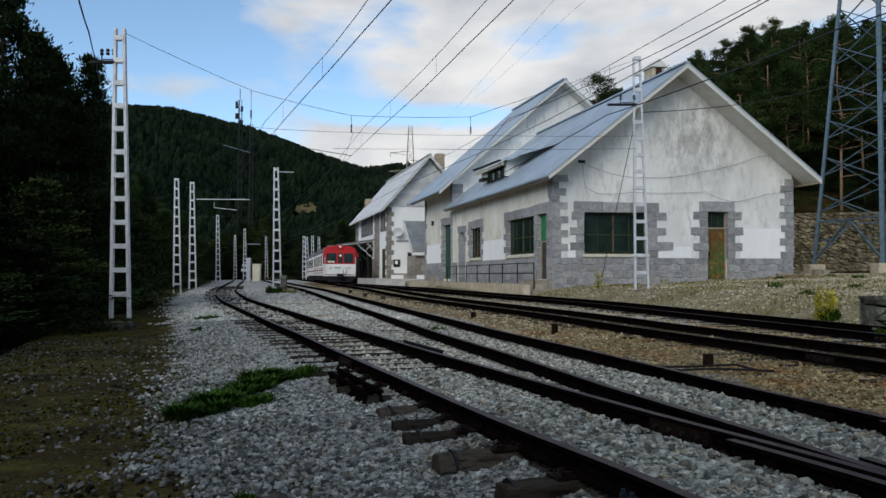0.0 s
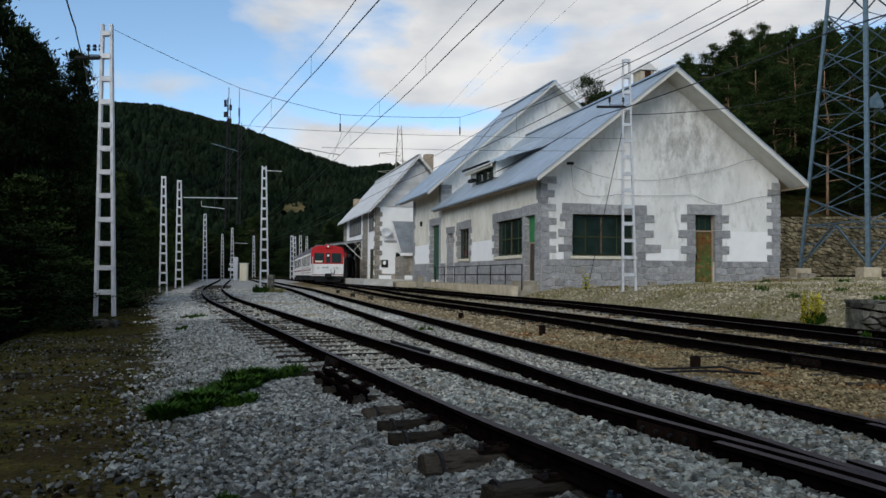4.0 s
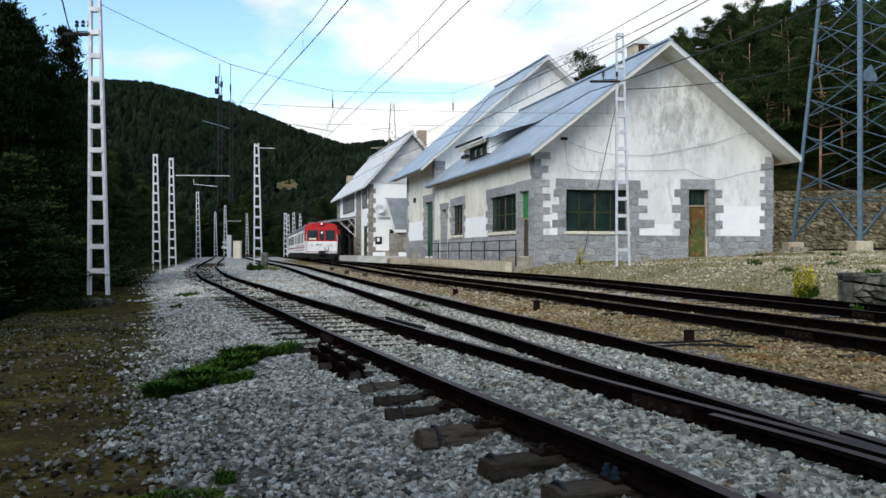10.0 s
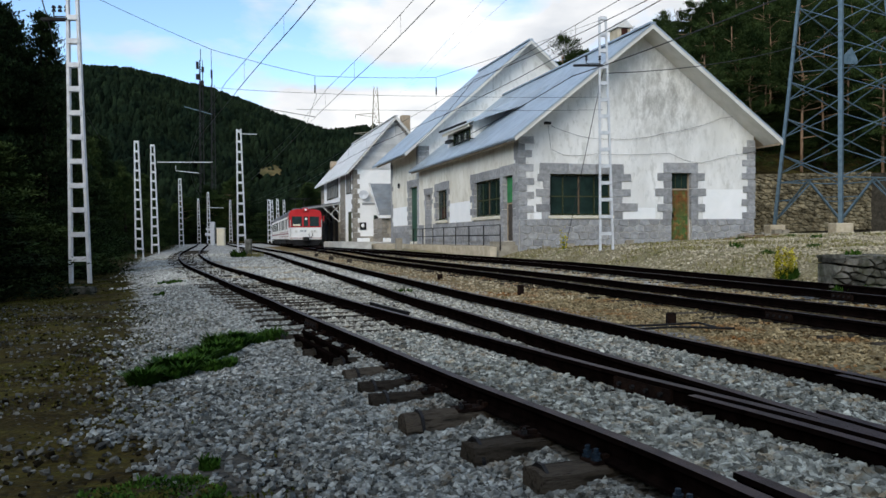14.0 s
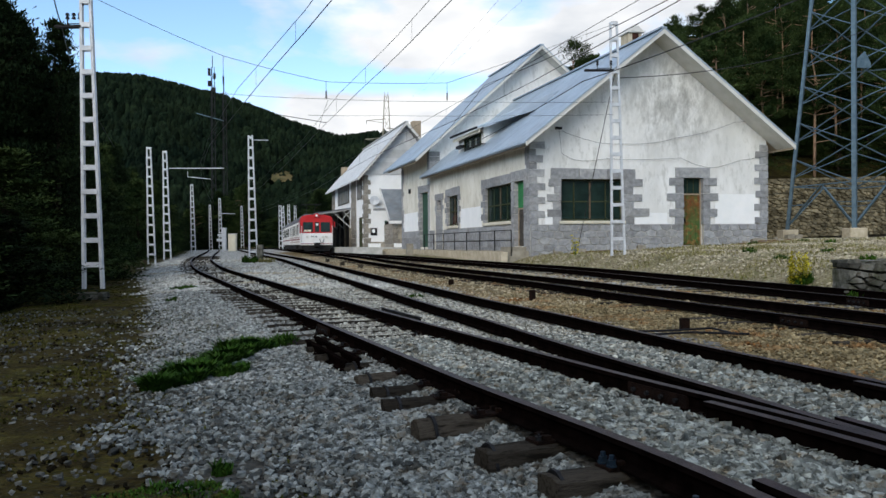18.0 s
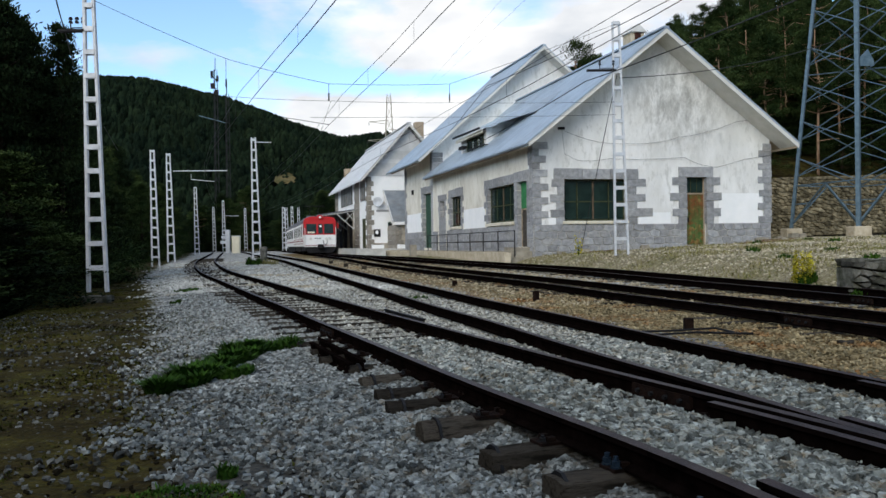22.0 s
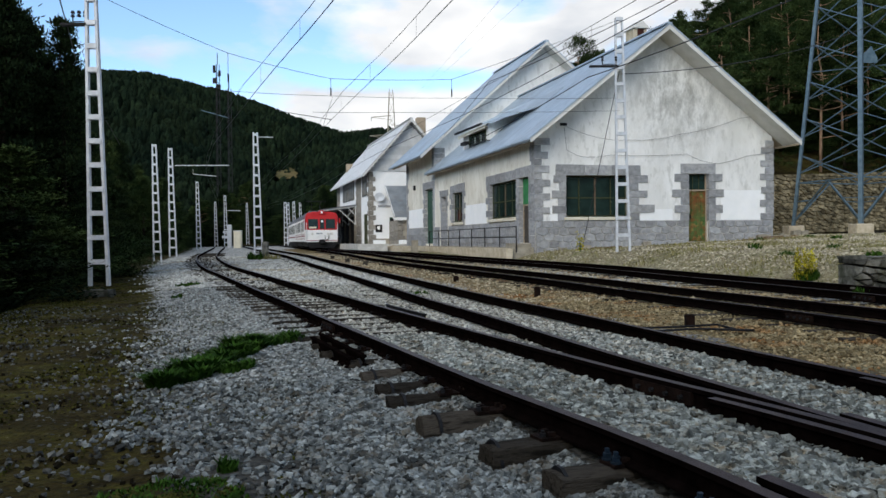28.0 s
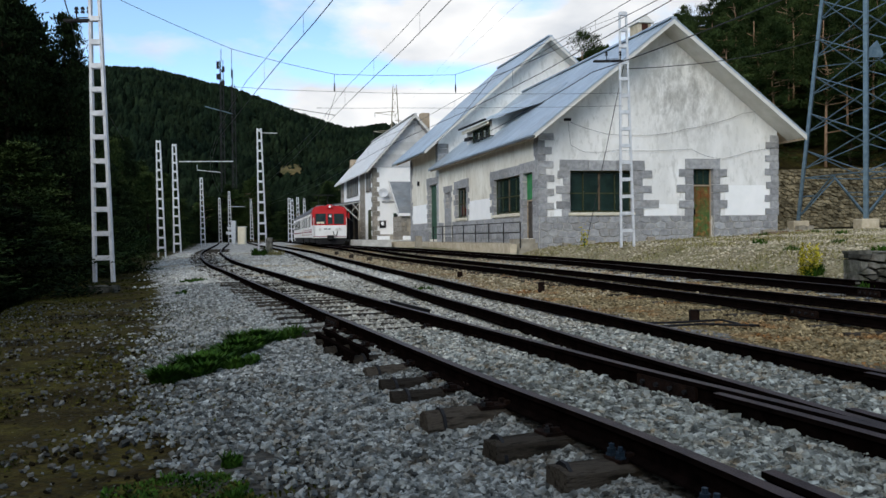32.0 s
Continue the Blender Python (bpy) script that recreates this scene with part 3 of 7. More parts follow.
def ground_material():
    m = bpy.data.materials.new("yard_ground")
    m.use_nodes = True
    nt = m.node_tree
    N, L = nt.nodes.new, nt.links.new
    bs = nt.nodes["Principled BSDF"]
    co, at = N("ShaderNodeTexCoord"), N("ShaderNodeAttribute")
    at.attribute_name = "cover"
    sep = N("ShaderNodeSeparateColor")
    L(at.outputs["Color"], sep.inputs["Color"])

    def tex(sc, det=5, kind="ShaderNodeTexNoise"):
        n = N(kind)
        n.inputs["Scale"].default_value = sc
        if kind == "ShaderNodeTexNoise":
            n.inputs["Detail"].default_value = det
            n.inputs["Roughness"].default_value = 0.65
        L(co.outputs["Object"], n.inputs["Vector"])
        return n

    def ramp(f, *stops):
        r = N("ShaderNodeValToRGB")
        while len(r.color_ramp.elements) < len(stops):
            r.color_ramp.elements.new(0.5)
        for e, (p, c) in zip(r.color_ramp.elements, stops):
            e.position, e.color = p, (*c, 1)
        L(f, r.inputs["Fac"])
        return r.outputs["Color"]

    def blend(f, a, b, kind="MIX"):
        k = N("ShaderNodeMix")
        k.data_type, k.blend_type = "RGBA", kind
        if isinstance(f, float):
            k.inputs["Factor"].default_value = f
        else:
            L(f, k.inputs["Factor"])
        L(a, k.inputs["A"])
        L(b, k.inputs["B"])
        return k.outputs["Result"]

    def edge(ch, sc, spread):
        """A cover's share with a ragged rim."""
        a = N("ShaderNodeMath")
        a.operation, a.inputs[1].default_value = "MULTIPLY_ADD", spread
        L(tex(sc).outputs["Fac"], a.inputs[0])
        b = N("ShaderNodeMath")
        b.operation, b.inputs[1].default_value = "SUBTRACT", spread * 0.5
        L(sep.outputs[ch], a.inputs[2])
        L(a.outputs["Value"], b.inputs[0])
        return ramp(b.outputs["Value"], (0.42, (0, 0, 0)), (0.58, (1, 1, 1)))

    vo = tex(24, kind="ShaderNodeTexVoronoi")
    peb = ramp(vo.outputs["Color"], (0.1, (0.16, 0.16, 0.15)), (0.5, (0.36, 0.36, 0.335)), (0.9, (0.52, 0.52, 0.49)))
    warm = ramp(vo.outputs["Color"], (0.1, (0.085, 0.070, 0.034)), (0.5, (0.18, 0.150, 0.082)), (0.9, (0.30, 0.26, 0.16)))
    rusty = ramp(tex(2.2).outputs["Fac"], (0.35, (0.11, 0.056, 0.018)), (0.65, (0.22, 0.135, 0.055)))
    warm = blend(ramp(tex(0.9).outputs["Fac"], (0.42, (0, 0, 0)), (0.62, (0.8, 0.8, 0.8))), warm, rusty)
    bank = ramp(vo.outputs["Color"], (0.1, (0.13, 0.11, 0.06)), (0.5, (0.25, 0.22, 0.135)), (0.9, (0.38, 0.34, 0.23)))
    grassy = ramp(tex(1.6).outputs["Fac"], (0.4, (0.11, 0.12, 0.045)), (0.6, (0.24, 0.21, 0.10)))
    bank = blend(ramp(tex(0.7).outputs["Fac"], (0.5, (0, 0, 0)), (0.66, (0.7, 0.7, 0.7))), bank, grassy)
    soil = ramp(tex(1.1).outputs["Fac"], (0.34, (0.012, 0.009, 0.0035)), (0.46, (0.038, 0.028, 0.010)), (0.58, (0.078, 0.068, 0.016)), (0.70, (0.034, 0.042, 0.010)))
    soil = blend(ramp(tex(9.0, 6).outputs["Fac"], (0.40, (0, 0, 0)), (0.62, (1, 1, 1))), soil, ramp(tex(0.8).outputs["Fac"], (0.4, (0.015, 0.012, 0.006)), (0.6, (0.066, 0.055, 0.017))))
    specks = ramp(tex(26, 3).outputs["Fac"], (0.64, (0, 0, 0)), (0.72, (0.25, 0.25, 0.25)))
    soil = blend(specks, soil, peb)
    # dark bed under the near stones: shade of the gaps put into the colour
    dirt_or_shade = ramp(tex(5.0).outputs["Fac"], (0.35, (0.018, 0.017, 0.014)), (0.65, (0.050, 0.047, 0.040)))
    peb = blend(at.outputs["Alpha"], peb, dirt_or_shade)
    col = blend(edge(1, 1.4, 0.6), peb, warm)
    col = blend(edge(2, 2.0, 0.6), col, bank)
    col = blend(edge(0, 2.4, 0.9), col, soil)
    L(col, bs.inputs["Base Color"])
    bs.inputs["Roughness"].default_value = 0.95
    bs.inputs["Specular IOR Level"].default_value = 0.04
    bn = N("ShaderNodeBump")
    bn.inputs["Strength"].default_value, bn.inputs["Distance"].default_value = 0.9, 0.04
    dist = vo.outputs["Distance"]
    L(dist, bn.inputs["Height"])
    bn.invert = True
    L(bn.outputs["Normal"], bs.inputs["Normal"])
    return m


def build_ground():
    xs, ys = axis(-1700, 1700, -8, 27, 0.25, 1.10), axis(-500, 2200, 0, 50, 0.3, 1.08)
    v, c = [], []
    for y in ys:
        for x in xs:
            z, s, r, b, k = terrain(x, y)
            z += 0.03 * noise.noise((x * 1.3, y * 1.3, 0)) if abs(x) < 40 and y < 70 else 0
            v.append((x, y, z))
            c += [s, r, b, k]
    n = len(xs)
    f = [(j * n + i, j * n + i + 1, (j + 1) * n + i + 1, (j + 1) * n + i) for j in range(len(ys) - 1) for i in range(n - 1)]
    me = bpy.data.meshes.new("ground")
    me.from_pydata(v, [], f)
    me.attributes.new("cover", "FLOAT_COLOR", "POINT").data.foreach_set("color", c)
    me.polygons.foreach_set("use_smooth", [True] * len(f))
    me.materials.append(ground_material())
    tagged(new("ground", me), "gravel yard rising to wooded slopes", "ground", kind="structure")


build_ground()

# ---------------------------------------------------------------- rails and sleepers
PROFILE = [(-0.032, 0), (0.032, 0), (0.034, -0.026), (0.011, -0.040), (0.009, -0.100), (0.052, -0.115), (0.052, -0.128), (-0.052, -0.128),
           (-0.052, -0.115), (-0.009, -0.100), (-0.011, -0.040), (-0.034, -0.026)]


def rail_geo(path, off, lift=0.0, scale=1.0):
    g, n = Geo(), len(PROFILE)
    v, f, m = [], [], []
    for p, d in path:
        s = Vector((d.y, -d.x, 0))
        q = p + s * off
        z = rail_z(q.x, q.y) + lift
        v += [(q.x + s.x * a * scale, q.y + s.y * a * scale, z + b * scale) for a, b in PROFILE]
    for i in range(len(path) - 1):
        for j in range(n):
            k = (j + 1) % n
            f.append((i * n + j, i * n + k, (i + 1) * n + k, (i + 1) * n + j))
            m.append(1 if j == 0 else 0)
    e = (len(path) - 1) * n
    f += [tuple(range(n)), tuple(range(e + n - 1, e - 1, -1))]
    g.v, g.f, g.m = v, f, m + [0, 0]
    return g


def sleeper_meshes(length, round_top, wide=0.0):
    """A few worn timbers: half-round logs or sawn balks, cracked and bowed."""
    out = []
    for k in range(5):
        rnd = random.Random(k * 7 + int(round_top))
        g, n, w, h = Geo(), 9, wide or 0.082 + 0.012 * rnd.random(), 0.19
        secs = []
        for i in range(n):
            a = -length / 2 + length * i / (n - 1)
            if round_top:
                ring = [(-w, -h), (w, -h), (w * 1.02, -h * 0.45), (w * 0.72, -h * 0.1), (w * 0.25, 0.012), (-w * 0.25, 0.01), (-w * 0.72, -h * 0.1), (-w * 1.02, -h * 0.45)]
            else:
                ring = [(-w, -h), (w, -h), (w, -h * 0.5), (w * 0.97, -0.012), (w * 0.35, 0.0), (-w * 0.3, 0.002), (-w * 0.96, -0.012), (-w, -h * 0.5)]
            end = 0.90 if i in (0, n - 1) else 1.0
            secs.append([(a + rnd.uniform(-0.01, 0.01), b * end + rnd.uniform(-0.006, 0.006), c * (1 if c < -0.1 else end) + rnd.uniform(-0.008, 0.004)) for b, c in ring])
        m = len(secs[0])
        v = [p for s in secs for p in s]
        f = [(i * m + j, i * m + (j + 1) % m, (i + 1) * m + (j + 1) % m, (i + 1) * m + j) for i in range(n - 1) for j in range(m)]
        f += [tuple(range(m - 1, -1, -1)), tuple(range((n - 1) * m, n * m))]
        out.append(g.add(v, f).mesh("sleeper", M["sleeper"]))
    return out


LOGS, BALKS, HEAVY = sleeper_meshes(2.0, True), sleeper_meshes(1.9, False), sleeper_meshes(1.88, False, 0.104)


def band_mesh():
    """An iron hoop round the end of a sleeper."""
    g, w, h = Geo(), 0.097, 0.19
    ring = [(-w, -h), (-w * 1.02, -h * 0.42), (-w * 0.74, -h * 0.05), (-w * 0.25, 0.022), (w * 0.25, 0.024), (w * 0.74, -h * 0.05), (w * 1.02, -h * 0.42), (w, -h)]
    v = [(a, b, c) for a in (-0.009, 0.009) for b, c in ring] + [(a, b * 0.8, c - 0.02) for a in (-0.009, 0.009) for b, c in ring]
    n = len(ring)
    f = []
    for j in range(n - 1):
        f += [(j, j + 1, n + j + 1, n + j), (j, 2 * n + j, 2 * n + j + 1, j + 1), (n + j, n + j + 1, 3 * n + j + 1, 3 * n + j)]
    return g.add(v, f).mesh("iron_band", M["dark"])


BAND = band_mesh()


def build_track(name, label, pts, y0, y1, spacing, meshes, sink, seed, marks=()):
    path = spline(pts, 0.3)
    marks = list(marks)
    top = thing(name, label, "railway track", "station tracks", "structure")
    for off in (-0.53, 0.53):
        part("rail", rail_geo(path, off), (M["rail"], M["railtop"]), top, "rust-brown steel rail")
    rnd, acc, last = random.Random(seed), 0.0, None
    for p, d in spline(pts, 0.05):
        if last is not None:
            acc += (p - last).length
        last = p
        if not (y0 < p.y < y1):
            continue
        if marks and p.y > marks[0] - 0.45:
            if p.y < marks[0]:
                continue
            marks.pop(0)
        elif acc < spacing:
            continue
        acc = rnd.uniform(-0.06, 0.06)
        ob = new("sleeper", rnd.choice(HEAVY if meshes is LOGS and p.y < 4.5 else meshes))
        ob.parent = top
        s = Vector((d.y, -d.x))
        q = p + Vector((*s, 0)) * rnd.uniform(-0.1, 0.05)
        tilt = atan2(s.y, s.x) + rnd.uniform(-0.05, 0.05)
        ob.matrix_world = Matrix.Translation((q.x, q.y, rail_z(q.x, q.y) - 0.122 - sink - 0.004 * smooth(7.5, 9.5, p.y) + rnd.uniform(-0.014, 0.004))) @ Matrix.Rotation(tilt, 4, "Z") @ Matrix.Diagonal((rnd.uniform(0.94, 1.06), 1, 1, 1))
        if meshes is LOGS and p.y < 12:
            b = new("iron_band", BAND)
            b.parent = ob
            b.matrix_basis = Matrix.Translation((-0.90, 0, 0))
    return top


near_track = build_track("near_track", "rusty metre-gauge track on worn half-round sleepers", T1, -2, 60, 0.60, LOGS, 0.0, 3, (3.84, 4.33, 4.92, 5.48, 5.96, 6.53, 7.2))
second_track = build_track("second_track", "rusty metre-gauge track bedded in pale ballast", T2, -2, 62, 0.6, BALKS, 0.03, 4)
third_track = build_track("platform_track", "rusty track in brown-stained ballast by the platform", T3, 2, 55, 0.62, BALKS, 0.02, 5)
fourth_track = build_track("siding_track", "rusty siding below the stony bank", T4, 4, 50, 0.65, BALKS, 0.02, 6)


# ---------------------------------------------------------------- station buildings
def wall_with_openings(name, length, z0, z1, openings, at, thick, material, parent, gable=None, label=""):
    """A wall of real thickness: at(a, t, z) places it, openings are (a0, a1, z0, z1), gable is (a, z) of an apex."""
    g, ids = Geo(), {}
    As = sorted({0.0, length, *[o[0] for o in openings], *[o[1] for o in openings]})
    Zs = sorted({z0, z1, *[o[2] for o in openings], *[o[3] for o in openings]})

    def vid(a, t, z):
        k = (round(a, 4), t, round(z, 4))
        if k not in ids:
            ids[k] = len(g.v)
            g.v.append(tuple(at(a, t, z)))
        return ids[k]

    def solid(i, j):
        if not (0 <= i < len(As) - 1 and 0 <= j < len(Zs) - 1):
            return False
        a, z = (As[i] + As[i + 1]) / 2, (Zs[j] + Zs[j + 1]) / 2
        return not any(o[0] < a < o[1] and o[2] < z < o[3] for o in openings)

    for i in range(len(As) - 1):
        for j in range(len(Zs) - 1):
            if not solid(i, j):
                continue
            a0, a1, b0, b1 = As[i], As[i + 1], Zs[j], Zs[j + 1]
            for t in (0, thick):
                g.f.append(tuple(vid(a, t, z) for a, z in ((a0, b0), (a1, b0), (a1, b1), (a0, b1))))
            for di, dj, p, q in ((-1, 0, (a0, b0), (a0, b1)), (1, 0, (a1, b0), (a1, b1)), (0, -1, (a0, b0), (a1, b0)), (0, 1, (a0, b1), (a1, b1))):
                if not solid(i + di, j + dj) and not (gable and dj == 1 and j == len(Zs) - 2):
                    g.f.append((vid(p[0], 0, p[1]), vid(q[0], 0, q[1]), vid(q[0], thick, q[1]), vid(p[0], thick, p[1])))
    if gable:
        for t in (0, thick):
            g.f.append(tuple([vid(a, t, z1) for a in As] + [vid(gable[0], t, gable[1])]))
        for a in (0.0, length):
            g.f.append((vid(a, 0, z1), vid(gable[0], 0, gable[1]), vid(gable[0], thick, gable[1]), vid(a, thick, z1)))
    g.m = [0] * len(g.f)
    return part(name, g, material, parent, label)


def quad_roof(g, a, b, c, d, t=0.12, slot=0):
    """A slab from four top corners, t thick downwards."""
    lo = [Vector(p) - Vector((0, 0, t)) for p in (a, b, c, d)]
    g.hexa(lo + [Vector(p) for p in (a, b, c, d)], slot)


def roof_z(u, eave_u, eave_z, ridge_u, ridge_z):
    return eave_z + (ridge_z - eave_z) * (u - eave_u) / (ridge_u - eave_u)


def gable_house(name, label, u0, u1, v0, v1, zb, zw, eave_u, eave_z, ridge, v_out0, v_out1, gable_open, side_open, gmat, smat, rmat):
    """House with its ridge along the line: returns the thing. Walls 0.5 m."""
    top = thing(name, label, "building", "station buildings")
    ru, rz = ridge
    w = 0.5
    # the gable wall in front and the same behind
    peak = (ru - u0, rz - 0.32)
    wall_with_openings("gable_wall", u1 - u0, zb, zw, gable_open, lambda a, t, z: site(u0 + a, v0 + t, z), w, gmat, top, peak)
    wall_with_openings("rear_wall", u1 - u0, zb, zw, [], lambda a, t, z: site(u0 + a, v1 - w + t, z), w, smat, top, peak)
    wall_with_openings("side_wall", v1 - v0 - 2 * w, zb, zw, [(a - w, b - w, c, d) for a, b, c, d in side_open], lambda a, t, z: site(u0 + t, v0 + w + a, z), w, smat, top)
    wall_with_openings("far_side_wall", v1 - v0 - 2 * w, zb, zw, [], lambda a, t, z: site(u1 - w + t, v0 + w + a, z), w, smat, top)
    er = 2 * ru - eave_u
    for k, ue in (("roof", eave_u), ("roof", er)):
        g = Geo()
        quad_roof(g, site(ue, v_out0, eave_z), site(ru, v_out0, rz), site(ru, v_out1, rz), site(ue, v_out1, eave_z), 0.14)
        part(k, g, rmat, top)
        g = Geo()
        e = 0.03
        quad_roof(g, site(ue, v_out0 - e, eave_z - 0.02), site(ru, v_out0 - e, rz - 0.02), site(ru, v_out0 + 0.03, rz - 0.02), site(ue, v_out0 + 0.03, eave_z - 0.02), 0.19)
        part("barge_board", g, M["barge"], top, "pale weathered barge board")
        g = Geo()
        quad_roof(g, site(ue, v_out0 - 0.055, eave_z + 0.035), site(ru, v_out0 - 0.055, rz + 0.035), site(ru, v_out0 + 0.10, rz + 0.035), site(ue, v_out0 + 0.10, eave_z + 0.035), 0.06)
        part("verge_capping", g, rmat, top)
    return top


B1_GABLE = [(1.26, 3.96, 1.83, 3.53), (6.55, 7.46, 0.80, 3.61)]
B1_SIDE = [(0.64, 1.71, 0.80, 3.53), (2.03, 5.40, 1.90, 3.52), (9.70, 11.56, 1.90, 3.49), (12.8, 13.7, 2.55, 3.40)]
b1 = gable_house("station_shed", "white plastered gabled shed with granite quoins and zinc roof", 0, 10.33, 0, 15.2, 0.0, 5.05, -0.55, 4.92, (5.17, 9.5), -1.0, 15.5,
                 B1_GABLE, B1_SIDE, M["plaster_gable"], M["plaster_cream"], M["zinc"])
B2_SIDE = [(0.15 + 0.2, 2.25, 0.75, 4.05)]
b2 = gable_house("tall_station_hall", "tall cream plastered hall with blue-grey zinc roof", 0, 13.16, 15.25, 22.4, 0.0, 6.5, -1.0, 5.92, (6.58, 12.7), 14.5, 23.7,
                 [], B2_SIDE, M["plaster"], M["plaster_cream"], M["zinc"])
b3 = gable_house("station_house", "white two-storey station house with slate-clad gable", -1.5, 4.6, 27.9, 44.5, 0.0, 6.2, -2.1, 5.85, (1.52, 10.0), 27.3, 44.9,
                 [], [], M["plaster_clean"], M["plaster_clean"], M["slate"])


M["moss"] = mat("mossy_stone", (0.035, 0.036, 0.030), (0.165, 0.16, 0.14), 5, 0.95, bump=0.9, bscale=18, rand=0.5, stain=(0.028, 0.033, 0.014), sscale=3, samount=0.8, spec=0.05)

# ---------------------------------------------------------------- lattice masts
def lattice_mast(x, y, z, h, w0=0.42, w1=0.20, lean=0.0, turn=0.0, group="overhead line masts"):
    top = thing("line_mast", "pale galvanised lattice mast on a concrete foot", "mast", group)
    m = Matrix.Translation((x, y, z)) @ Matrix.Rotation(turn, 4, "Z") @ Matrix.Rotation(lean, 4, "Y")
    at = lambda a, b, c: m @ Vector((a, b, c))
    for b0, b1 in ((-w0 / 2, -w0 / 2), (w0 / 2, w1 - w0 / 2)):
        g = Geo()
        g.hexa([at(b0 - 0.035, -0.05, 0), at(b0 + 0.035, -0.05, 0), at(b0 + 0.035, 0.05, 0), at(b0 - 0.035, 0.05, 0),
                at(b1 - 0.03, -0.05, h), at(b1 + 0.03, -0.05, h), at(b1 + 0.03, 0.05, h), at(b1 - 0.03, 0.05, h)])
        part("channel", g, M["steel"], top)
    k = 0.55
    while k < h:
        w = (w0 + (w1 - w0) * k / h) / 2
        g = Geo()
        x0 = -w0 / 2
        x1_ = -w0 / 2 + (w0 + (w1 - w0) * k / h)
        g.box(x0, x1_, -0.068, -0.05, k - 0.055, k + 0.055, at)
        part("batten", g, M["steel"], top)
        if y < 60:
            g = Geo()
            g.box(x0, x1_, 0.05, 0.068, k - 0.055, k + 0.055, at)
            part("batten", g, M["steel"], top)
        k += 0.56 - 0.005 * k
    g = Geo()
    ft = -0.02 if y < 20 else -0.25
    g.box(-0.29, 0.29, -0.2, 0.2, -0.9, ft - 0.06, at)
    part("footing", g, M["moss"], top, bevel=0.02)
    return top


MASTS = [(-7.92, 17.8, -0.05, 6.75), (-16.3, 44.0, -0.1, 6.6), (-16.6, 47.4, 0.1, 6.6), (-9.85, 41.0, 0.05, 6.65), (5.80, 25.5, 0.50, 7.62),
         (-24.1, 76.0, 0.3, 6.6), (-33.0, 112.0, 0.2, 6.6), (-28.2, 100.0, 0.4, 6.6), (-30.5, 120.0, 0.4, 6.6)]
for k, (x, y, z, h) in enumerate(MASTS):
    lattice_mast(x, y, z, h)




# ---------------------------------------------------------------- masonry and joinery of the shed
RND = random.Random(11)


def block(name, at, a0, a1, t0, t1, z0, z1, material, parent, jit=0.012, label=""):
    """One dressed stone: a slightly uneven block."""
    g = Geo()
    c = []
    for z in (z0, z1):
        for a, t in ((a0, t0), (a1, t0), (a1, t1), (a0, t1)):
            c.append(at(a + RND.uniform(-jit, jit), t + (RND.uniform(-jit, jit) * 0.7 if t == t0 else 0), z + RND.uniform(-jit, jit)))
    g.hexa(c)
    return part(name, g, material, parent, label)


g1 = lambda a, t, z: site(a, t, z)
s1 = lambda a, t, z: site(t, a, z)
s2 = lambda a, t, z: site(t, 15.25 + a, z)


def courses(z0, z1, step):
    n = max(1, round((z1 - z0) / step))
    return [(z0 + (z1 - z0) * i / n, z0 + (z1 - z0) * (i + 1) / n) for i in range(n)]


def rubble_cells(rnd, w, h, cw, ch, jit=0.42):
    """Outlines of random stones that fill a rectangle: each is the part nearer to its own seed than to any other."""
    nx, nz = max(1, round(w / cw)), max(1, round(h / ch))
    k = cw / ch
    seeds = [((i + 0.5 + (0.5 * (j % 2) - 0.25) + rnd.uniform(-jit, jit)) * w / nx, (j + 0.5 + rnd.uniform(-jit, jit)) * h / nz) for j in range(nz) for i in range(nx)]
    out = []
    for sx, sz in seeds:
        poly = [(0, 0), (w, 0), (w, h), (0, h)]
        for qx, qz in seeds:
            dx, dz = qx - sx, (qz - sz) * k
            d2 = dx * dx + dz * dz
            if d2 < 1e-9 or d2 > (cw * 3.2) ** 2:
                continue
            lim = d2 / 2
            new_poly = []
            for (ax, az_), (bx, bz) in zip(poly, poly[1:] + poly[:1]):
                fa, fb = (ax - sx) * dx + (az_ - sz) * k * dz - lim, (bx - sx) * dx + (bz - sz) * k * dz - lim
                if fa <= 0:
                    new_poly.append((ax, az_))
                if (fa < 0) != (fb < 0) and fa != fb:
                    t = fa / (fa - fb)
                    new_poly.append((ax + (bx - ax) * t, az_ + (bz - az_) * t))
            poly = new_poly
            if len(poly) < 3:
                break
        if len(poly) >= 3:
            out.append(((sx, sz), poly))
    return out


def cell_stone(g, at, seed, poly, a0, z0, joint, deep, back, rnd):
    """A cell as a stone: its face drawn in by the joint and a little domed."""
    cx = sum(p[0] for p in poly) / len(poly)
    cz = sum(p[1] for p in poly) / len(poly)
    def ring(gap, t):
        out = []
        for x, z in poly:
            dx, dz = cx - x, cz - z
            L = max(sqrt(dx * dx + dz * dz), 1e-4)
            s = min(gap / L, 0.45)
            out.append(at(a0 + x + dx * s, t, z0 + z + dz * s))
        return out
    n = len(poly)
    t = -deep * rnd.uniform(0.5, 1.2)
    v = ring(joint, back) + ring(joint, t * 0.4) + ring(joint * 2.6, t)
    f = [(i + k * n, (i + 1) % n + k * n, (i + 1) % n + (k + 1) * n, i + (k + 1) * n) for k in (0, 1) for i in range(n)] + [tuple(range(2 * n, 3 * n))]
    return g.add(v, f)


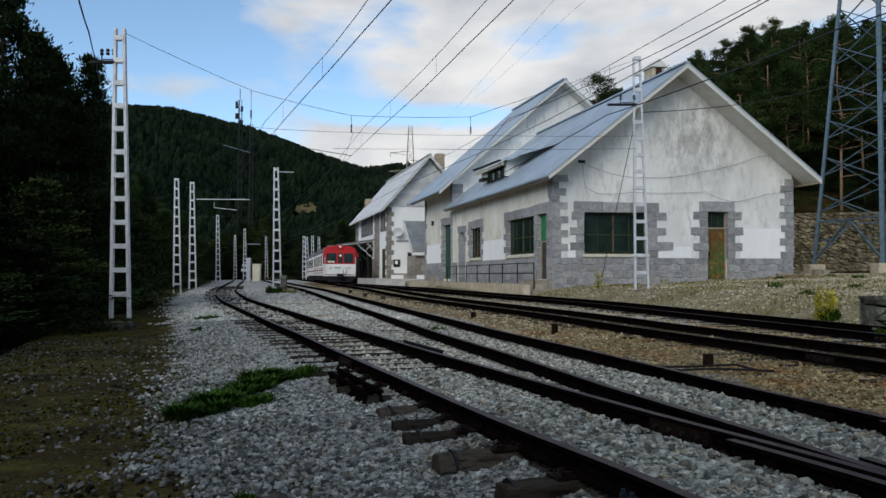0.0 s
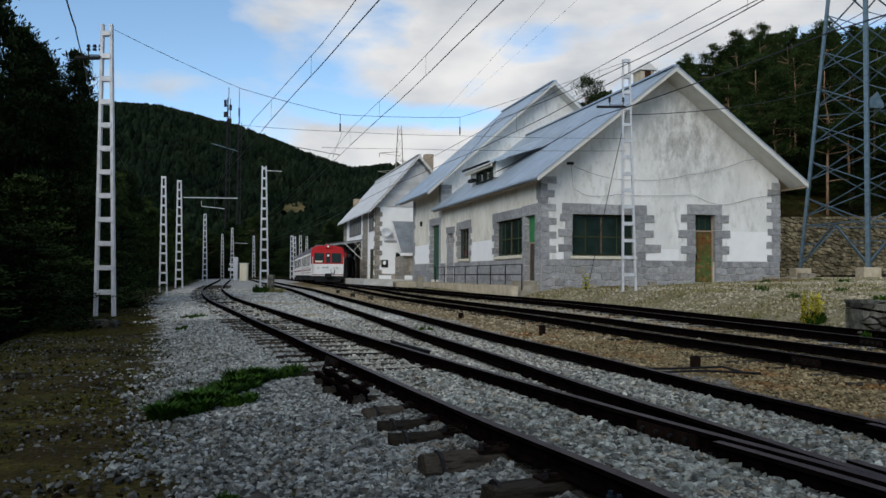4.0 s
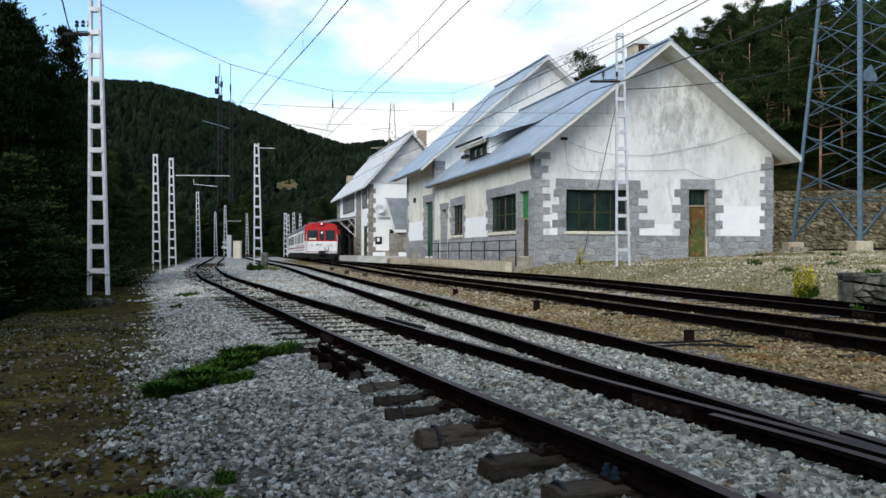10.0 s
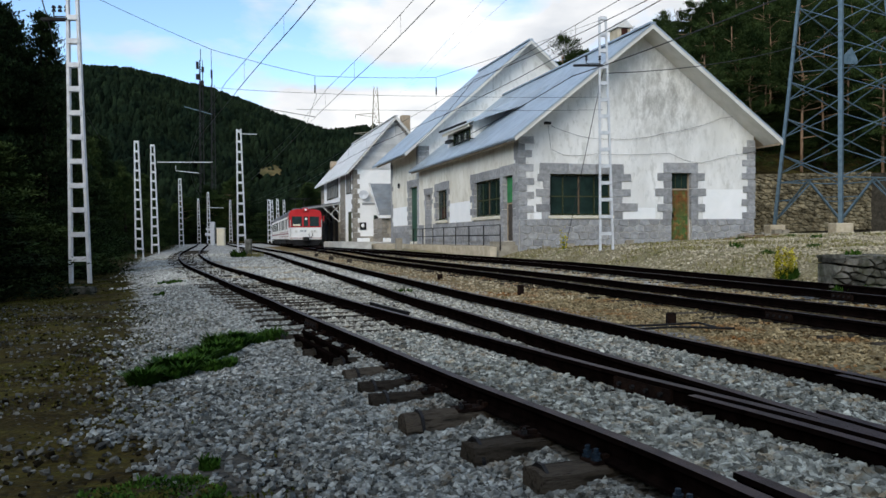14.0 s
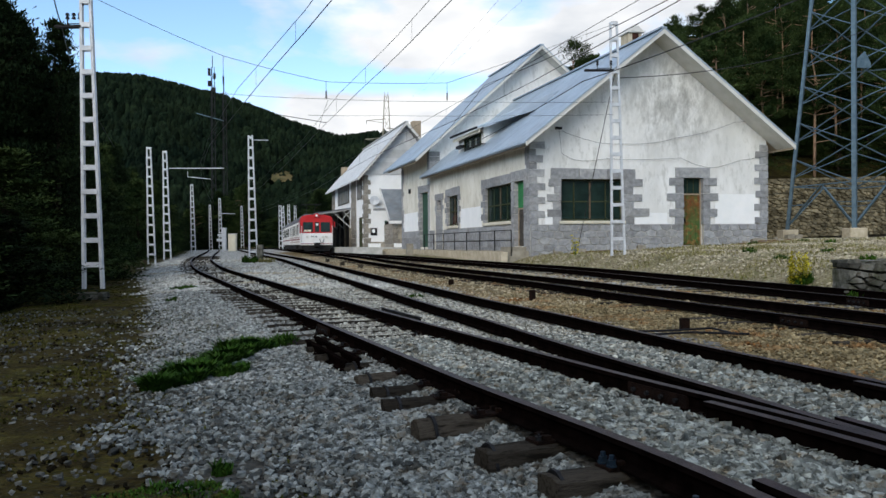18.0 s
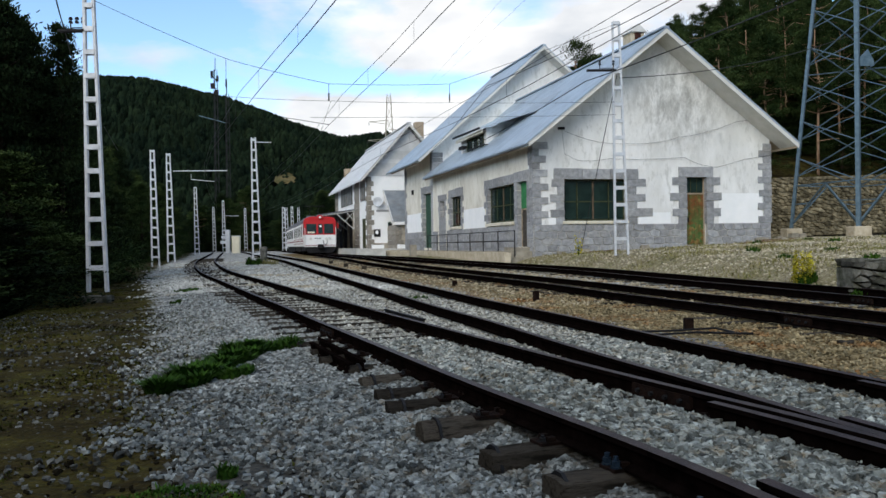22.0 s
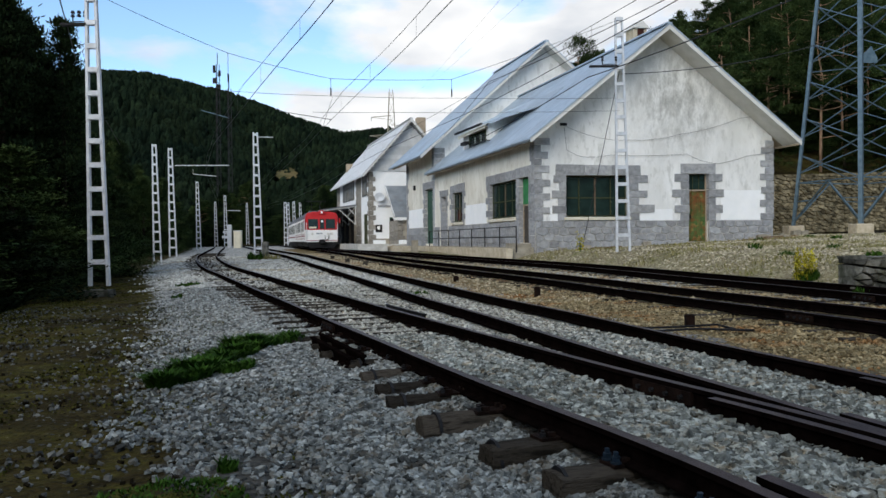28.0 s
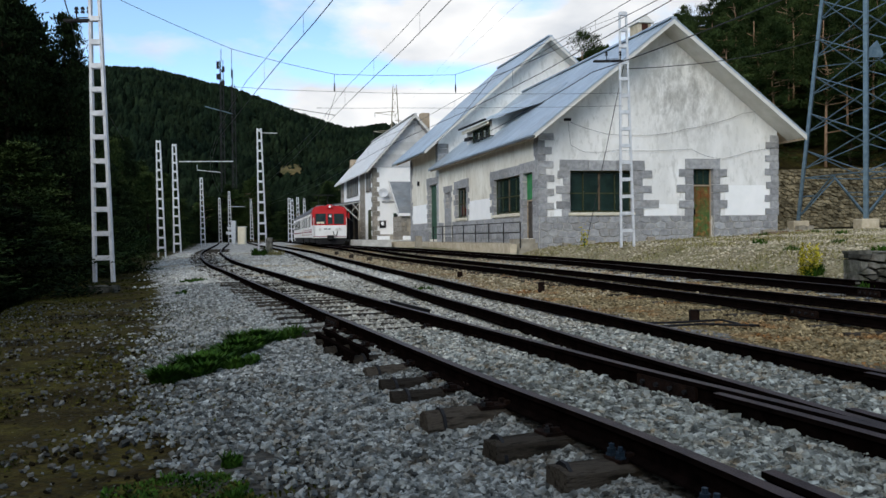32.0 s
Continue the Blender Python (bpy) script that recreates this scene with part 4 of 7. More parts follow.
def rubble_plinth(at, a0, a1, zlow, z1, gaps, parent, cw=0.44, ch=0.27):
    """Random granite with pale flush joints."""
    spans, a = [], a0
    for p, q in sorted(gaps):
        spans.append((a, p))
        a = q
    spans.append((a, a1))
    for p, q in spans:
        part("mortar_bed", Geo().box(p, q, -0.014, 0.1, zlow, z1 - 0.01, at), M["mortar"], parent)
        for s, poly in rubble_cells(RND, q - p, z1 - zlow, cw, ch, 0.20):
            part("plinth_stone", cell_stone(Geo(), at, s, poly, p, zlow, 0.013, 0.045, 0.05, RND), M["granite"], parent)


def plinth(at, a0, a1, zlow, z1, gaps, parent, step=0.34):
    """Coursed granite below the plaster, with stones of uneven length."""
    back = Geo()
    spans, a = [], a0
    for p, q in sorted(gaps):
        spans.append((a, p))
        a = q
    spans.append((a, a1))
    for p, q in spans:
        if q - p < 0.15:
            continue
        back = Geo()
        back.box(p, q, -0.012, 0.1, zlow, z1 - 0.01, at)
        part("mortar_bed", back, M["mortar"], parent)
        for k, (b0, b1) in enumerate(courses(zlow, z1, step)):
            x = p
            while x < q - 0.05:
                w = RND.uniform(0.38, 0.95)
                e = q if q - (x + w) < 0.25 else x + w
                block("plinth_stone", at, x + 0.008, e - 0.008, -0.035 - RND.uniform(0, 0.02), 0.05, b0 + 0.008, b1 - 0.008, M["granite"], parent)
                x = e


def jambs(at, a, side, z0, z1, short, long_, parent, step=0.30, t0=-0.03):
    """Toothed stones up one side of an opening; side is -1 or 1."""
    for k, (b0, b1) in enumerate(courses(z0, z1, step)):
        w = (long_ if k % 2 else short) * RND.uniform(0.85, 1.15)
        p, q = (a - w, a + 0.02) if side < 0 else (a - 0.02, a + w)
        block("jamb_stone", at, p, q, t0 - RND.uniform(0, 0.012), 0.3, b0 + 0.006, b1 - 0.006, M["granite"], parent)


def lintel(at, a0, a1, z0, z1, n, parent, t0=-0.035):
    for i in range(n):
        block("lintel_stone", at, a0 + (a1 - a0) * i / n + 0.006, a0 + (a1 - a0) * (i + 1) / n - 0.006, t0, 0.3, z0, z1 + RND.uniform(-0.02, 0.02), M["granite"], parent)


def slab(name, at, a0, a1, t0, t1, z0, z1, material, parent, label=""):
    g = Geo()
    g.box(a0, a1, t0, t1, z0, z1, at)
    return part(name, g, material, parent, label)


M["sill"] = mat("cream_sill", (0.62, 0.57, 0.45), (0.76, 0.72, 0.60), 4, 0.9, bump=0.3, bscale=25, stain=(0.40, 0.37, 0.30), sscale=2.0, samount=0.5)

# front gable
rubble_plinth(g1, 0.0, 10.33, 0.30, 1.68, [(6.55, 7.46)], b1)
for k, (b0, b1_) in enumerate(courses(1.68, 5.02, 0.278)):
    lu = RND.uniform(0.52, 0.68) if k % 2 else RND.uniform(0.22, 0.33)
    block("quoin", g1, -0.035, lu, -0.035, 0.3, b0 + 0.006, b1_ - 0.006, M["granite"], b1)
    lu = RND.uniform(0.5, 0.62) if k % 2 == 0 else RND.uniform(0.30, 0.36)
    block("quoin", g1, 10.33 - lu, 10.365, -0.035, 0.4, b0 + 0.006, b1_ - 0.006, M["granite"], b1)
jambs(g1, 1.26, -1, 1.68, 3.53, 0.30, 0.52, b1)
jambs(g1, 3.96, 1, 1.68, 3.53, 0.42, 0.82, b1)
block("jamb_stone", g1, 4.3, 5.05, -0.04, 0.2, 2.0, 2.32, M["granite"], b1)
lintel(g1, 0.85, 4.45, 3.53, 3.95, 3, b1)
jambs(g1, 6.55, -1, 1.66, 3.61, 0.36, 0.66, b1, 0.33)
jambs(g1, 7.46, 1, 1.66, 3.61, 0.30, 0.62, b1, 0.31)
lintel(g1, 6.2, 7.75, 3.61, 4.02, 1, b1)
slab("window_sill", g1, 1.2, 4.0, -0.09, 0.2, 1.71, 1.82, M["sill"], b1, "cream painted sill")
slab("paint_patch", g1, 7.98, 9.95, -0.006, 0.02, 1.69, 2.93, M["plaster_clean"], b1, "fresh white paint patch")
slab("paint_patch", g1, 4.45, 5.85, -0.006, 0.02, 1.69, 2.15, M["plaster_clean"], b1, "fresh white paint patch")
slab("paint_patch", g1, 0.62, 0.95, -0.006, 0.02, 1.69, 2.2, M["plaster_clean"], b1, "fresh white paint patch")

# wall along the line
plinth(s1, 0.0, 15.2, 0.45, 1.72, [(0.0, 1.95), (12.3, 14.2)], b1, 0.32)
for b0, b1_ in courses(0.4, 3.53, 0.33):
    block("quoin", s1, 0.02, 0.63, -0.035, 0.3, b0 + 0.006, b1_ - 0.006, M["granite"], b1)
    block("jamb_stone", s1, 1.69, 2.05, -0.035, 0.3, b0 + 0.006, b1_ - 0.006, M["granite"], b1)
for b0, b1_ in courses(3.53, 5.0, 0.29):
    block("quoin", s1, 0.02, RND.uniform(0.25, 0.5), -0.035, 0.3, b0 + 0.006, b1_ - 0.006, M["granite"], b1)
lintel(s1, 0.0, 2.1, 3.53, 3.95, 1, b1)
lintel(s1, 2.1, 5.95, 3.52, 3.92, 3, b1)
jambs(s1, 5.40, 1, 1.72, 3.52, 0.28, 0.55, b1)
slab("window_sill", s1, 2.03, 5.6, -0.09, 0.2, 1.76, 1.88, M["sill"], b1, "cream painted sill")
jambs(s1, 9.70, -1, 1.72, 3.49, 0.2, 0.42, b1)
jambs(s1, 11.56, 1, 1.72, 3.49, 0.25, 0.5, b1)
lintel(s1, 9.35, 12.0, 3.49, 3.9, 2, b1)
slab("window_sill", s1, 9.6, 11.75, -0.09, 0.2, 1.76, 1.88, M["sill"], b1, "cream painted sill")
for b0, b1_ in courses(0.5, 2.55, 0.4):
    block("jamb_stone", s1, 12.6, 13.9, -0.035, 0.3, b0 + 0.006, b1_ - 0.006, M["granite"], b1)
jambs(s1, 12.8, -1, 2.55, 3.4, 0.2, 0.35, b1)
jambs(s1, 13.7, 1, 2.55, 3.4, 0.2, 0.35, b1)
lintel(s1, 12.4, 14.1, 3.4, 3.75, 1, b1)
slab("paint_patch", s1, 5.98, 9.3, -0.006, 0.02, 1.73, 2.72, M["plaster_clean"], b1, "fresh white paint patch")


M["mullion"] = mat("weathered_brown_mullion", (0.085, 0.060, 0.040), (0.15, 0.11, 0.075), 6, 0.85, bump=0.3, bscale=25)


def window(name, at, a0, a1, z0, z1, nx, zbar, parent, label, depth=0.22, bars="frame_green", pane="glass"):
    """A glazed light: frame, mullions, transom and panes set back in the wall."""
    f = 0.055
    g = Geo()
    top = part(name, g.box(a0, a1, depth, depth + 0.07, z0, z0 + f, at), M[bars], parent, label)
    for p, q, r, s in ((a0, a1, z1 - f, z1), (a0, a0 + f, z0 + f, z1 - f), (a1 - f, a1, z0 + f, z1 - f)):
        slab("frame_bar", at, p, q, depth, depth + 0.07, r, s, M[bars], top)
    w = (a1 - a0) / nx
    for i in range(1, nx):
        main = 2 * i == nx
        k = 0.032 if main else 0.016
        slab("mullion", at, a0 + w * i - k, a0 + w * i + k, depth + (-0.006 if main else 0.006), depth + 0.06, z0 + f, z1 - f, M["mullion"] if main else M[bars], top, "brown mullion" if main else "")
    for zb in zbar:
        slab("transom", at, a0 + f, a1 - f, depth + 0.001, depth + 0.05, zb - 0.024, zb + 0.024, M[bars], top)
    zs = [z0 + f] + list(zbar) + [z1 - f]
    for i in range(nx):
        for r, s in zip(zs, zs[1:]):
            slab("pane", at, a0 + w * i + 0.03, a0 + w * (i + 1) - 0.03, depth + 0.025, depth + 0.031, r + 0.02, s - 0.02, M[pane], top)
    return top


window("gable_window", g1, 1.26, 3.96, 1.83, 3.53, 4, (2.62,), b1, "dark four-light window")
window("side_window", s1, 2.03, 5.40, 1.90, 3.52, 4, (2.65,), b1, "dark four-light window", depth=0.10)
window("side_window", s1, 9.70, 11.56, 1.90, 3.49, 2, (2.65,), b1, "dark two-light window", depth=0.10)
window("small_window", s1, 12.8, 13.7, 2.55, 3.40, 1, (), b1, "small grey-framed window", bars="barge")


def plank_door(at, a0, a1, z0, z1, zt, n, material, parent, label):
    """A boarded door with ledges and a handle under a glazed transom light."""
    d = slab("door", at, a0 + 0.05, a1 - 0.05, 0.20, 0.24, z0, zt, material, parent, label)
    w = (a1 - a0 - 0.1) / n
    for i in range(n):
        slab("board", at, a0 + 0.05 + w * i + 0.008, a0 + 0.05 + w * (i + 1) - 0.008, 0.182, 0.2, z0 + 0.03, zt - 0.03, material, d)
    for z in (z0 + 0.18, (z0 + zt) / 2, zt - 0.2):
        slab("rail_board", at, a0 + 0.07, a1 - 0.07, 0.165, 0.182, z - 0.06, z + 0.06, material, d)
    slab("door_handle", at, a0 + 0.14, a0 + 0.17, 0.10, 0.165, (z0 + zt) / 2 - 0.1, (z0 + zt) / 2 + 0.08, M["dark"], d)
    for p, q in ((a0, a0 + 0.05), (a1 - 0.05, a1)):
        slab("door_post", at, p, q, 0.15, 0.28, z0, z1, M["timber"], parent)
    if zt < z1 - 0.1:
        slab("door_head", at, a0 + 0.05, a1 - 0.05, 0.15, 0.28, zt, zt + 0.06, M["timber"], parent)
        slab("transom_pane", at, a0 + 0.05, a1 - 0.05, 0.22, 0.23, zt + 0.06, z1, M["glass"], parent)
        for i in (1, 2):
            x = a0 + 0.05 + (a1 - a0 - 0.1) * i / 3
            slab("glazing_bar", at, x - 0.012, x + 0.012, 0.205, 0.218, zt + 0.06, z1, M["frame_green"], parent)


plank_door(g1, 6.55, 7.46, 0.80, 3.61, 2.90, 4, M["door_rust"], b1, "peeling green and rust boarded door")
plank_door(s1, 0.64, 1.71, 0.80, 3.53, 2.35, 4, M["frame_dark"], b1, "dark weathered boarded door")
slab("upper_shutter", s1, 0.69, 1.66, 0.14, 0.18, 2.42, 3.5, M["green_bright"], b1, "bright green upper door panel")
slab("doorstep", g1, 6.45, 7.56, -0.25, 0.3, 0.62, 0.80, M["concrete"], b1)

# roofs: standing seams, ridge caps, boarded soffits
def seams(parent, ue, ez, ru, rz, v0, v1, step, material):
    for side in (ue, 2 * ru - ue):
        v = v0 + step / 2
        while v < v1:
            g = Geo()
            quad_roof(g, site(side, v - 0.012, ez + 0.007), site(ru, v - 0.012, rz + 0.007), site(ru, v + 0.012, rz + 0.007), site(side, v + 0.012, ez + 0.007), 0.015)
            part("standing_seam", g, material, parent)
            v += step
    g = Geo()
    g.bar(site(ru, v0 - 0.03, rz + 0.03), site(ru, v1, rz + 0.03), 0.26, 0.07)
    part("ridge_cap", g, material, parent)


def soffits(parent, u0, ue, ez, ru, rz, v0, vw, v1, zoff=0.145):
    zr = lambda u: roof_z(u, ue, ez, ru, rz) - zoff
    for m in (1, -1):
        mu = (lambda u: u) if m == 1 else (lambda u: 2 * ru - u)
        g = Geo()
        quad_roof(g, site(mu(ue + 0.04), v0 + 0.04, zr(ue + 0.04)), site(mu(ru), v0 + 0.04, zr(ru)), site(mu(ru), vw - 0.004, zr(ru)), site(mu(ue + 0.04), vw - 0.004, zr(ue + 0.04)), 0.05)
        part("verge_soffit", g, M["soffit"], parent, "pale plastered soffit")
        g = Geo()
        quad_roof(g, site(mu(u0 + 0.02), vw - 0.003, zr(u0 + 0.02) - 0.052), site(mu(ru), vw - 0.003, zr(ru) - 0.052), site(mu(ru), vw + 0.2, zr(ru) - 0.052), site(mu(u0 + 0.02), vw + 0.2, zr(u0 + 0.02) - 0.052), 0.42)
        part("wall_head", g, M["plaster_gable"], parent)
        g = Geo()
        quad_roof(g, site(mu(ue + 0.04), vw, zr(ue + 0.04)), site(mu(u0 - 0.004), vw, zr(u0)), site(mu(u0 - 0.004), v1, zr(u0)), site(mu(ue + 0.04), v1, zr(ue + 0.04)), 0.05)
        part("eave_soffit", g, M["timber"], parent)
        g = Geo()
        g.box(0, 1, 0, 1, 0, 1, lambda a, b, c: site(mu(ue + 0.10 - 0.03 * a), v0 + 0.05 + (v1 - v0 - 0.05) * b, ez - 0.20 + 0.16 * c))
        part("eave_fascia", g, M["timber"], parent)
        g = Geo()
        g.tube([site(mu(ue - 0.02), v0 + 0.02, ez - 0.075), site(mu(ue - 0.02), v1, ez - 0.075)], 0.045, None, 8)
        part("drip_edge", g, M["zinc"], parent, "rolled zinc drip edge")


M["soffit"] = mat("plastered_soffit", (0.60, 0.585, 0.53), (0.72, 0.70, 0.65), 2, 0.9, bump=0.3, bscale=20)
seams(b1, -0.55, 4.92, 5.17, 9.5, -0.98, 15.3, 0.62, M["zinc"])
soffits(b1, 0.0, -0.55, 4.92, 5.17, 9.5, -1.0, 0.0, 15.2)
seams(b2, -1.0, 5.92, 6.58, 12.7, 14.52, 23.7, 0.62, M["zinc"])
soffits(b2, 0.0, -1.0, 5.92, 6.58, 12.7, 14.5, 15.25, 22.4)

M["flue"] = mat("dark_red_flue", (0.035, 0.014, 0.010), (0.07, 0.028, 0.02), 5, 0.9, bump=0.3)
M["plinth"] = mat("tan_concrete", (0.42, 0.36, 0.26), (0.58, 0.51, 0.39), 4, 0.95, bump=0.5, bscale=25, stain=(0.30, 0.24, 0.16), sscale=1.5, samount=0.5, spec=0.05)
# chimney with a little gabled cowl, beside the ridge
chim = part("chimney", Geo().box(5.15, 5.75, 1.75, 2.45, 8.9, 10.05, site), M["plinth"], b1, "cream plastered chimney", bevel=0.02)
part("cowl", Geo().prism([(5.06, 10.05), (5.84, 10.05), (5.45, 10.42)], 1.66, 2.54, lambda a, z, v: site(a, v, z)), M["barge"], chim)
part("flue_opening", Geo().box(5.32, 5.60, 1.735, 1.76, 9.70, 10.02, site), M["flue"], chim, "dark red-brown flue opening")

# shed dormer on the slope over the line
dorm = part("dormer", Geo().box(0.62, 0.74, 7.45, 11.6, 5.3, 6.72, site), M["plaster"], b1, "white shed dormer")
for v in (7.45, 11.5):
    g = Geo()
    g.prism([(0.74, 5.5), (2.75, 7.45), (0.74, 6.70)], v, v + 0.1, lambda a, z, p: site(a, p, z))
    part("cheek", g, M["plaster"], dorm)
# its roof flares towards the gable and lies on the slope there
deck = [site(0.25, 7.25, 6.67), site(2.2, 4.52, 7.17), site(3.32, 4.78, 8.07), site(3.05, 12.0, 7.86), site(0.25, 11.75, 6.75)]
g = Geo()
g.add(deck + [p - Vector((0, 0, 0.06)) for p in deck], [(0, 1, 2), (0, 2, 3, 4), (7, 6, 5), (9, 8, 7, 5)] + [(i, (i + 1) % 5, 5 + (i + 1) % 5, 5 + i) for i in range(5)])
part("dormer_roof", g, M["zinc"], dorm, "lifted blue-grey zinc sheet")
for a, b in ((0.27, 0.66), (0.60, 0.92)):
    g = Geo()
    p, q, r, t = (deck[0].lerp(deck[4], a), deck[2].lerp(deck[3], a), deck[2].lerp(deck[3], a + 0.012), deck[0].lerp(deck[4], a + 0.012))
    up = Vector((0, 0, 0.03))
    quad_roof(g, p + up, q + up, r + up, t + up, 0.025)
    part("standing_seam", g, M["zinc"], dorm)
part("dormer_lip", Geo().bar(deck[0] + Vector((-0.04, 0, -0.02)), deck[4] + Vector((-0.04, 0, -0.02)), 0.08, 0.10), M["dark"], dorm, "dark front lip of the dormer roof")
part("dormer_fascia", Geo().box(0.34, 0.39, 7.3, 11.7, 6.44, 6.60, site), M["sill"], dorm, "cream fascia board")
part("dormer_soffit", Geo().box(0.39, 0.62, 7.5, 11.55, 6.54, 6.58, site), M["timber"], dorm)
window("dormer_window", s1, 7.8, 10.4, 5.75, 6.45, 3, (), dorm, "dark dormer light", depth=0.56)
for k in range(5):
    v = 7.35 + 0.46 * k
    g = Geo()
    for j in range(3):
        g.tube([site(0.36, v, 5.86 + 0.12 * j), site(0.36, v, 5.93 + 0.12 * j)], 0.06, 0.03, 8)
    part("insulator", g, M["glass_pale"] if k % 2 else M["dark"], dorm)
part("insulator_bracket", Geo().bar(site(0.36, 7.0, 5.82), site(0.36, 9.6, 5.82), 0.06), M["dark"], dorm)
for v in (7.1, 9.4):
    part("insulator_bracket", Geo().bar(site(0.36, v, 5.82), site(0.64, v, 5.82), 0.05), M["dark"], dorm)
part("cable_head", Geo().box(0.28, 0.50, 10.2, 11.0, 6.0, 6.16, site), M["dark"], dorm)

# ---------------------------------------------------------------- the tall hall's side
plinth(s2, 0.0, 7.15, 0.5, 1.75, [(0.0, 2.6)], b2, 0.36)
jambs(s2, 2.25, 1, 0.6, 4.05, 0.3, 0.5, b2)
block("jamb_stone", s2, 0.02, 0.34, -0.035, 0.3, 0.6, 4.05, M["granite"], b2)
lintel(s2, 0.0, 2.75, 4.05, 4.48, 2, b2)
slab("paint_patch", s2, 2.8, 6.8, -0.006, 0.02, 1.76, 2.95, M["plaster_clean"], b2, "fresh white paint patch")
for b0, b1_ in courses(1.75, 6.2, 0.30):
    block("quoin", s2, 7.15 - RND.choice((0.3, 0.55)), 7.18, -0.035, 0.3, b0, b1_ - 0.01, M["granite"], b2)
for b0, b1_ in courses(5.2, 6.4, 0.30):
    block("quoin", s2, -0.035, RND.choice((0.25, 0.5)), -0.035, 0.6, b0, b1_ - 0.01, M["granite"], b2)
d = slab("barn_door", s2, 0.36, 2.24, 0.16, 0.22, 0.75, 4.03, M["door_green"], b2, "tall dark green boarded door")
for i in range(8):
    slab("board", s2, 0.37 + 0.233 * i, 0.37 + 0.233 * (i + 1) - 0.015, 0.142, 0.16, 0.78, 4.0, M["door_green"], d)
slab("wall_lamp", s2, 4.7, 4.85, -0.12, 0.0, 4.2, 4.5, M["dark"], b2)

# low platform with a railing before the shed
apron = thing("loading_platform", "low stone-edged platform along the shed wall", "platform")
slab("paving", lambda a, t, z: site(t, a, z), 0.1, 24.0, -0.98, 0.0, 0.1, 0.62, M["concrete"], apron)
x = -0.1
while x < 23:
    w = RND.uniform(0.7, 1.4)
    block("kerb_stone", s1, x, x + w - 0.03, -1.25, -0.985, 0.12, 0.59, M["plinth"], apron, 0.022)
    x += w
slab("doorstep", s1, 0.35, 1.75, -0.6, -0.04, 0.6, 0.78, M["concrete"], apron)
fence = thing("pipe_railing", "thin dark iron railing on the low platform", "railing")
for k in range(8):
    v = 0.05 + 1.93 * k
    part("post", Geo().tube([site(-0.78, v, 0.42), site(-0.78, v, 1.47)], 0.024, None, 8), M["dark"], fence)
for z in (1.46, 1.04):
    part("rail", Geo().tube([site(-0.78, 0.05, z), site(-0.78, 13.6, z)], 0.02, None, 8), M["dark"], fence)

# ---------------------------------------------------------------- station house
M["brown_wall"] = mat("brown_stained_plaster", (0.30, 0.27, 0.215), (0.46, 0.42, 0.35), 1.5, 0.93, bump=0.4, bscale=25, stain=(0.13, 0.105, 0.07), sscale=1.0, samount=0.9)
M["brownstone"] = mat("brown_grey_stone", (0.20, 0.185, 0.16), (0.33, 0.305, 0.265), 5, 0.92, bump=0.6, bscale=30, rand=0.2, stain=(0.13, 0.115, 0.09), sscale=1.5, samount=0.4)
g3 = lambda a, t, z: site(a, 27.9 + t, z)
s3 = lambda a, t, z: site(-1.5 + t, a, z)
for k, (b0, b1_) in enumerate(courses(0.7, 6.1, 0.36)):
    block("quoin", g3, -1.54, -1.5 + (0.42 if k % 2 else 0.24), -0.04, 0.3, b0, b1_ - 0.012, M["brownstone"], b3)
    block("quoin", s3, 27.95, 27.9 + (0.5 if k % 2 else 0.9), -0.04, 0.3, b0, b1_ - 0.012, M["brownstone"], b3)
    block("pier_stone", s3, 31.6, 33.6 + (0.3 if k % 2 else 0), -0.05, 0.3, b0, b1_ - 0.012, M["brownstone"], b3)
    block("pier_stone", s3, 42.9, 44.5, -0.05, 0.3, b0, b1_ - 0.012, M["brownstone"], b3)
slab("stained_wall_base", g3, -1.25, 4.5, -0.012, 0.0, 0.6, 1.12, M["brown_wall"], b3, "brown-stained foot of the wall")
slab("string_course", g3, -0.9, 1.6, -0.03, 0.0, 3.45, 3.62, M["granite"], b3)
# slate on the gable triangle
g = Geo()
g.prism([(-1.5, 6.12), (4.54, 6.12), (1.52, 9.62)], -0.05, 0.0, lambda a, z, t: site(a, 27.9 + t, z))
part("gable_cladding", g, M["slate"], b3, "pale grey slate cladding")
for k in range(11):
    z = 6.15 + 0.31 * k
    h = max(0.1, (9.62 - z) / 3.5 * 3.02 - 0.05)
    slab("slate_course", g3, 1.52 - h, 1.52 + h, -0.075, -0.05, z, z + 0.29, M["slate"], b3)
seams(b3, -2.1, 5.85, 1.52, 10.0, 27.3, 44.9, 1.1, M["slate"])
window("upper_window", s3, 34.9, 40.8, 4.4, 6.05, 6, (5.5,), b3, "dark-framed six-light window", depth=-0.07, bars="frame_dark", pane="glass_pale")
slab("window_surround", s3, 34.5, 41.2, -0.015, 0.0, 4.15, 4.4, M["plaster_clean"], b3)
window("upper_window", s3, 29.1, 30.9, 4.4, 6.05, 2, (5.5,), b3, "tall narrow window", depth=-0.07, bars="frame_dark", pane="glass_pale")
slab("dark_door", s3, 29.0, 30.2, -0.03, 0.0, 0.7, 3.0, M["frame_green"], b3)
slab("brown_wall_base", s3, 33.9, 42.9, -0.02, 0.0, 0.6, 3.7, M["brown_wall"], b3, "brown stained lower wall")
for k in range(3):
    slab("dark_door", s3, 35.0 + 2.8 * k, 36.4 + 2.8 * k, -0.05, -0.02, 0.7, 3.0, M["black"], b3)
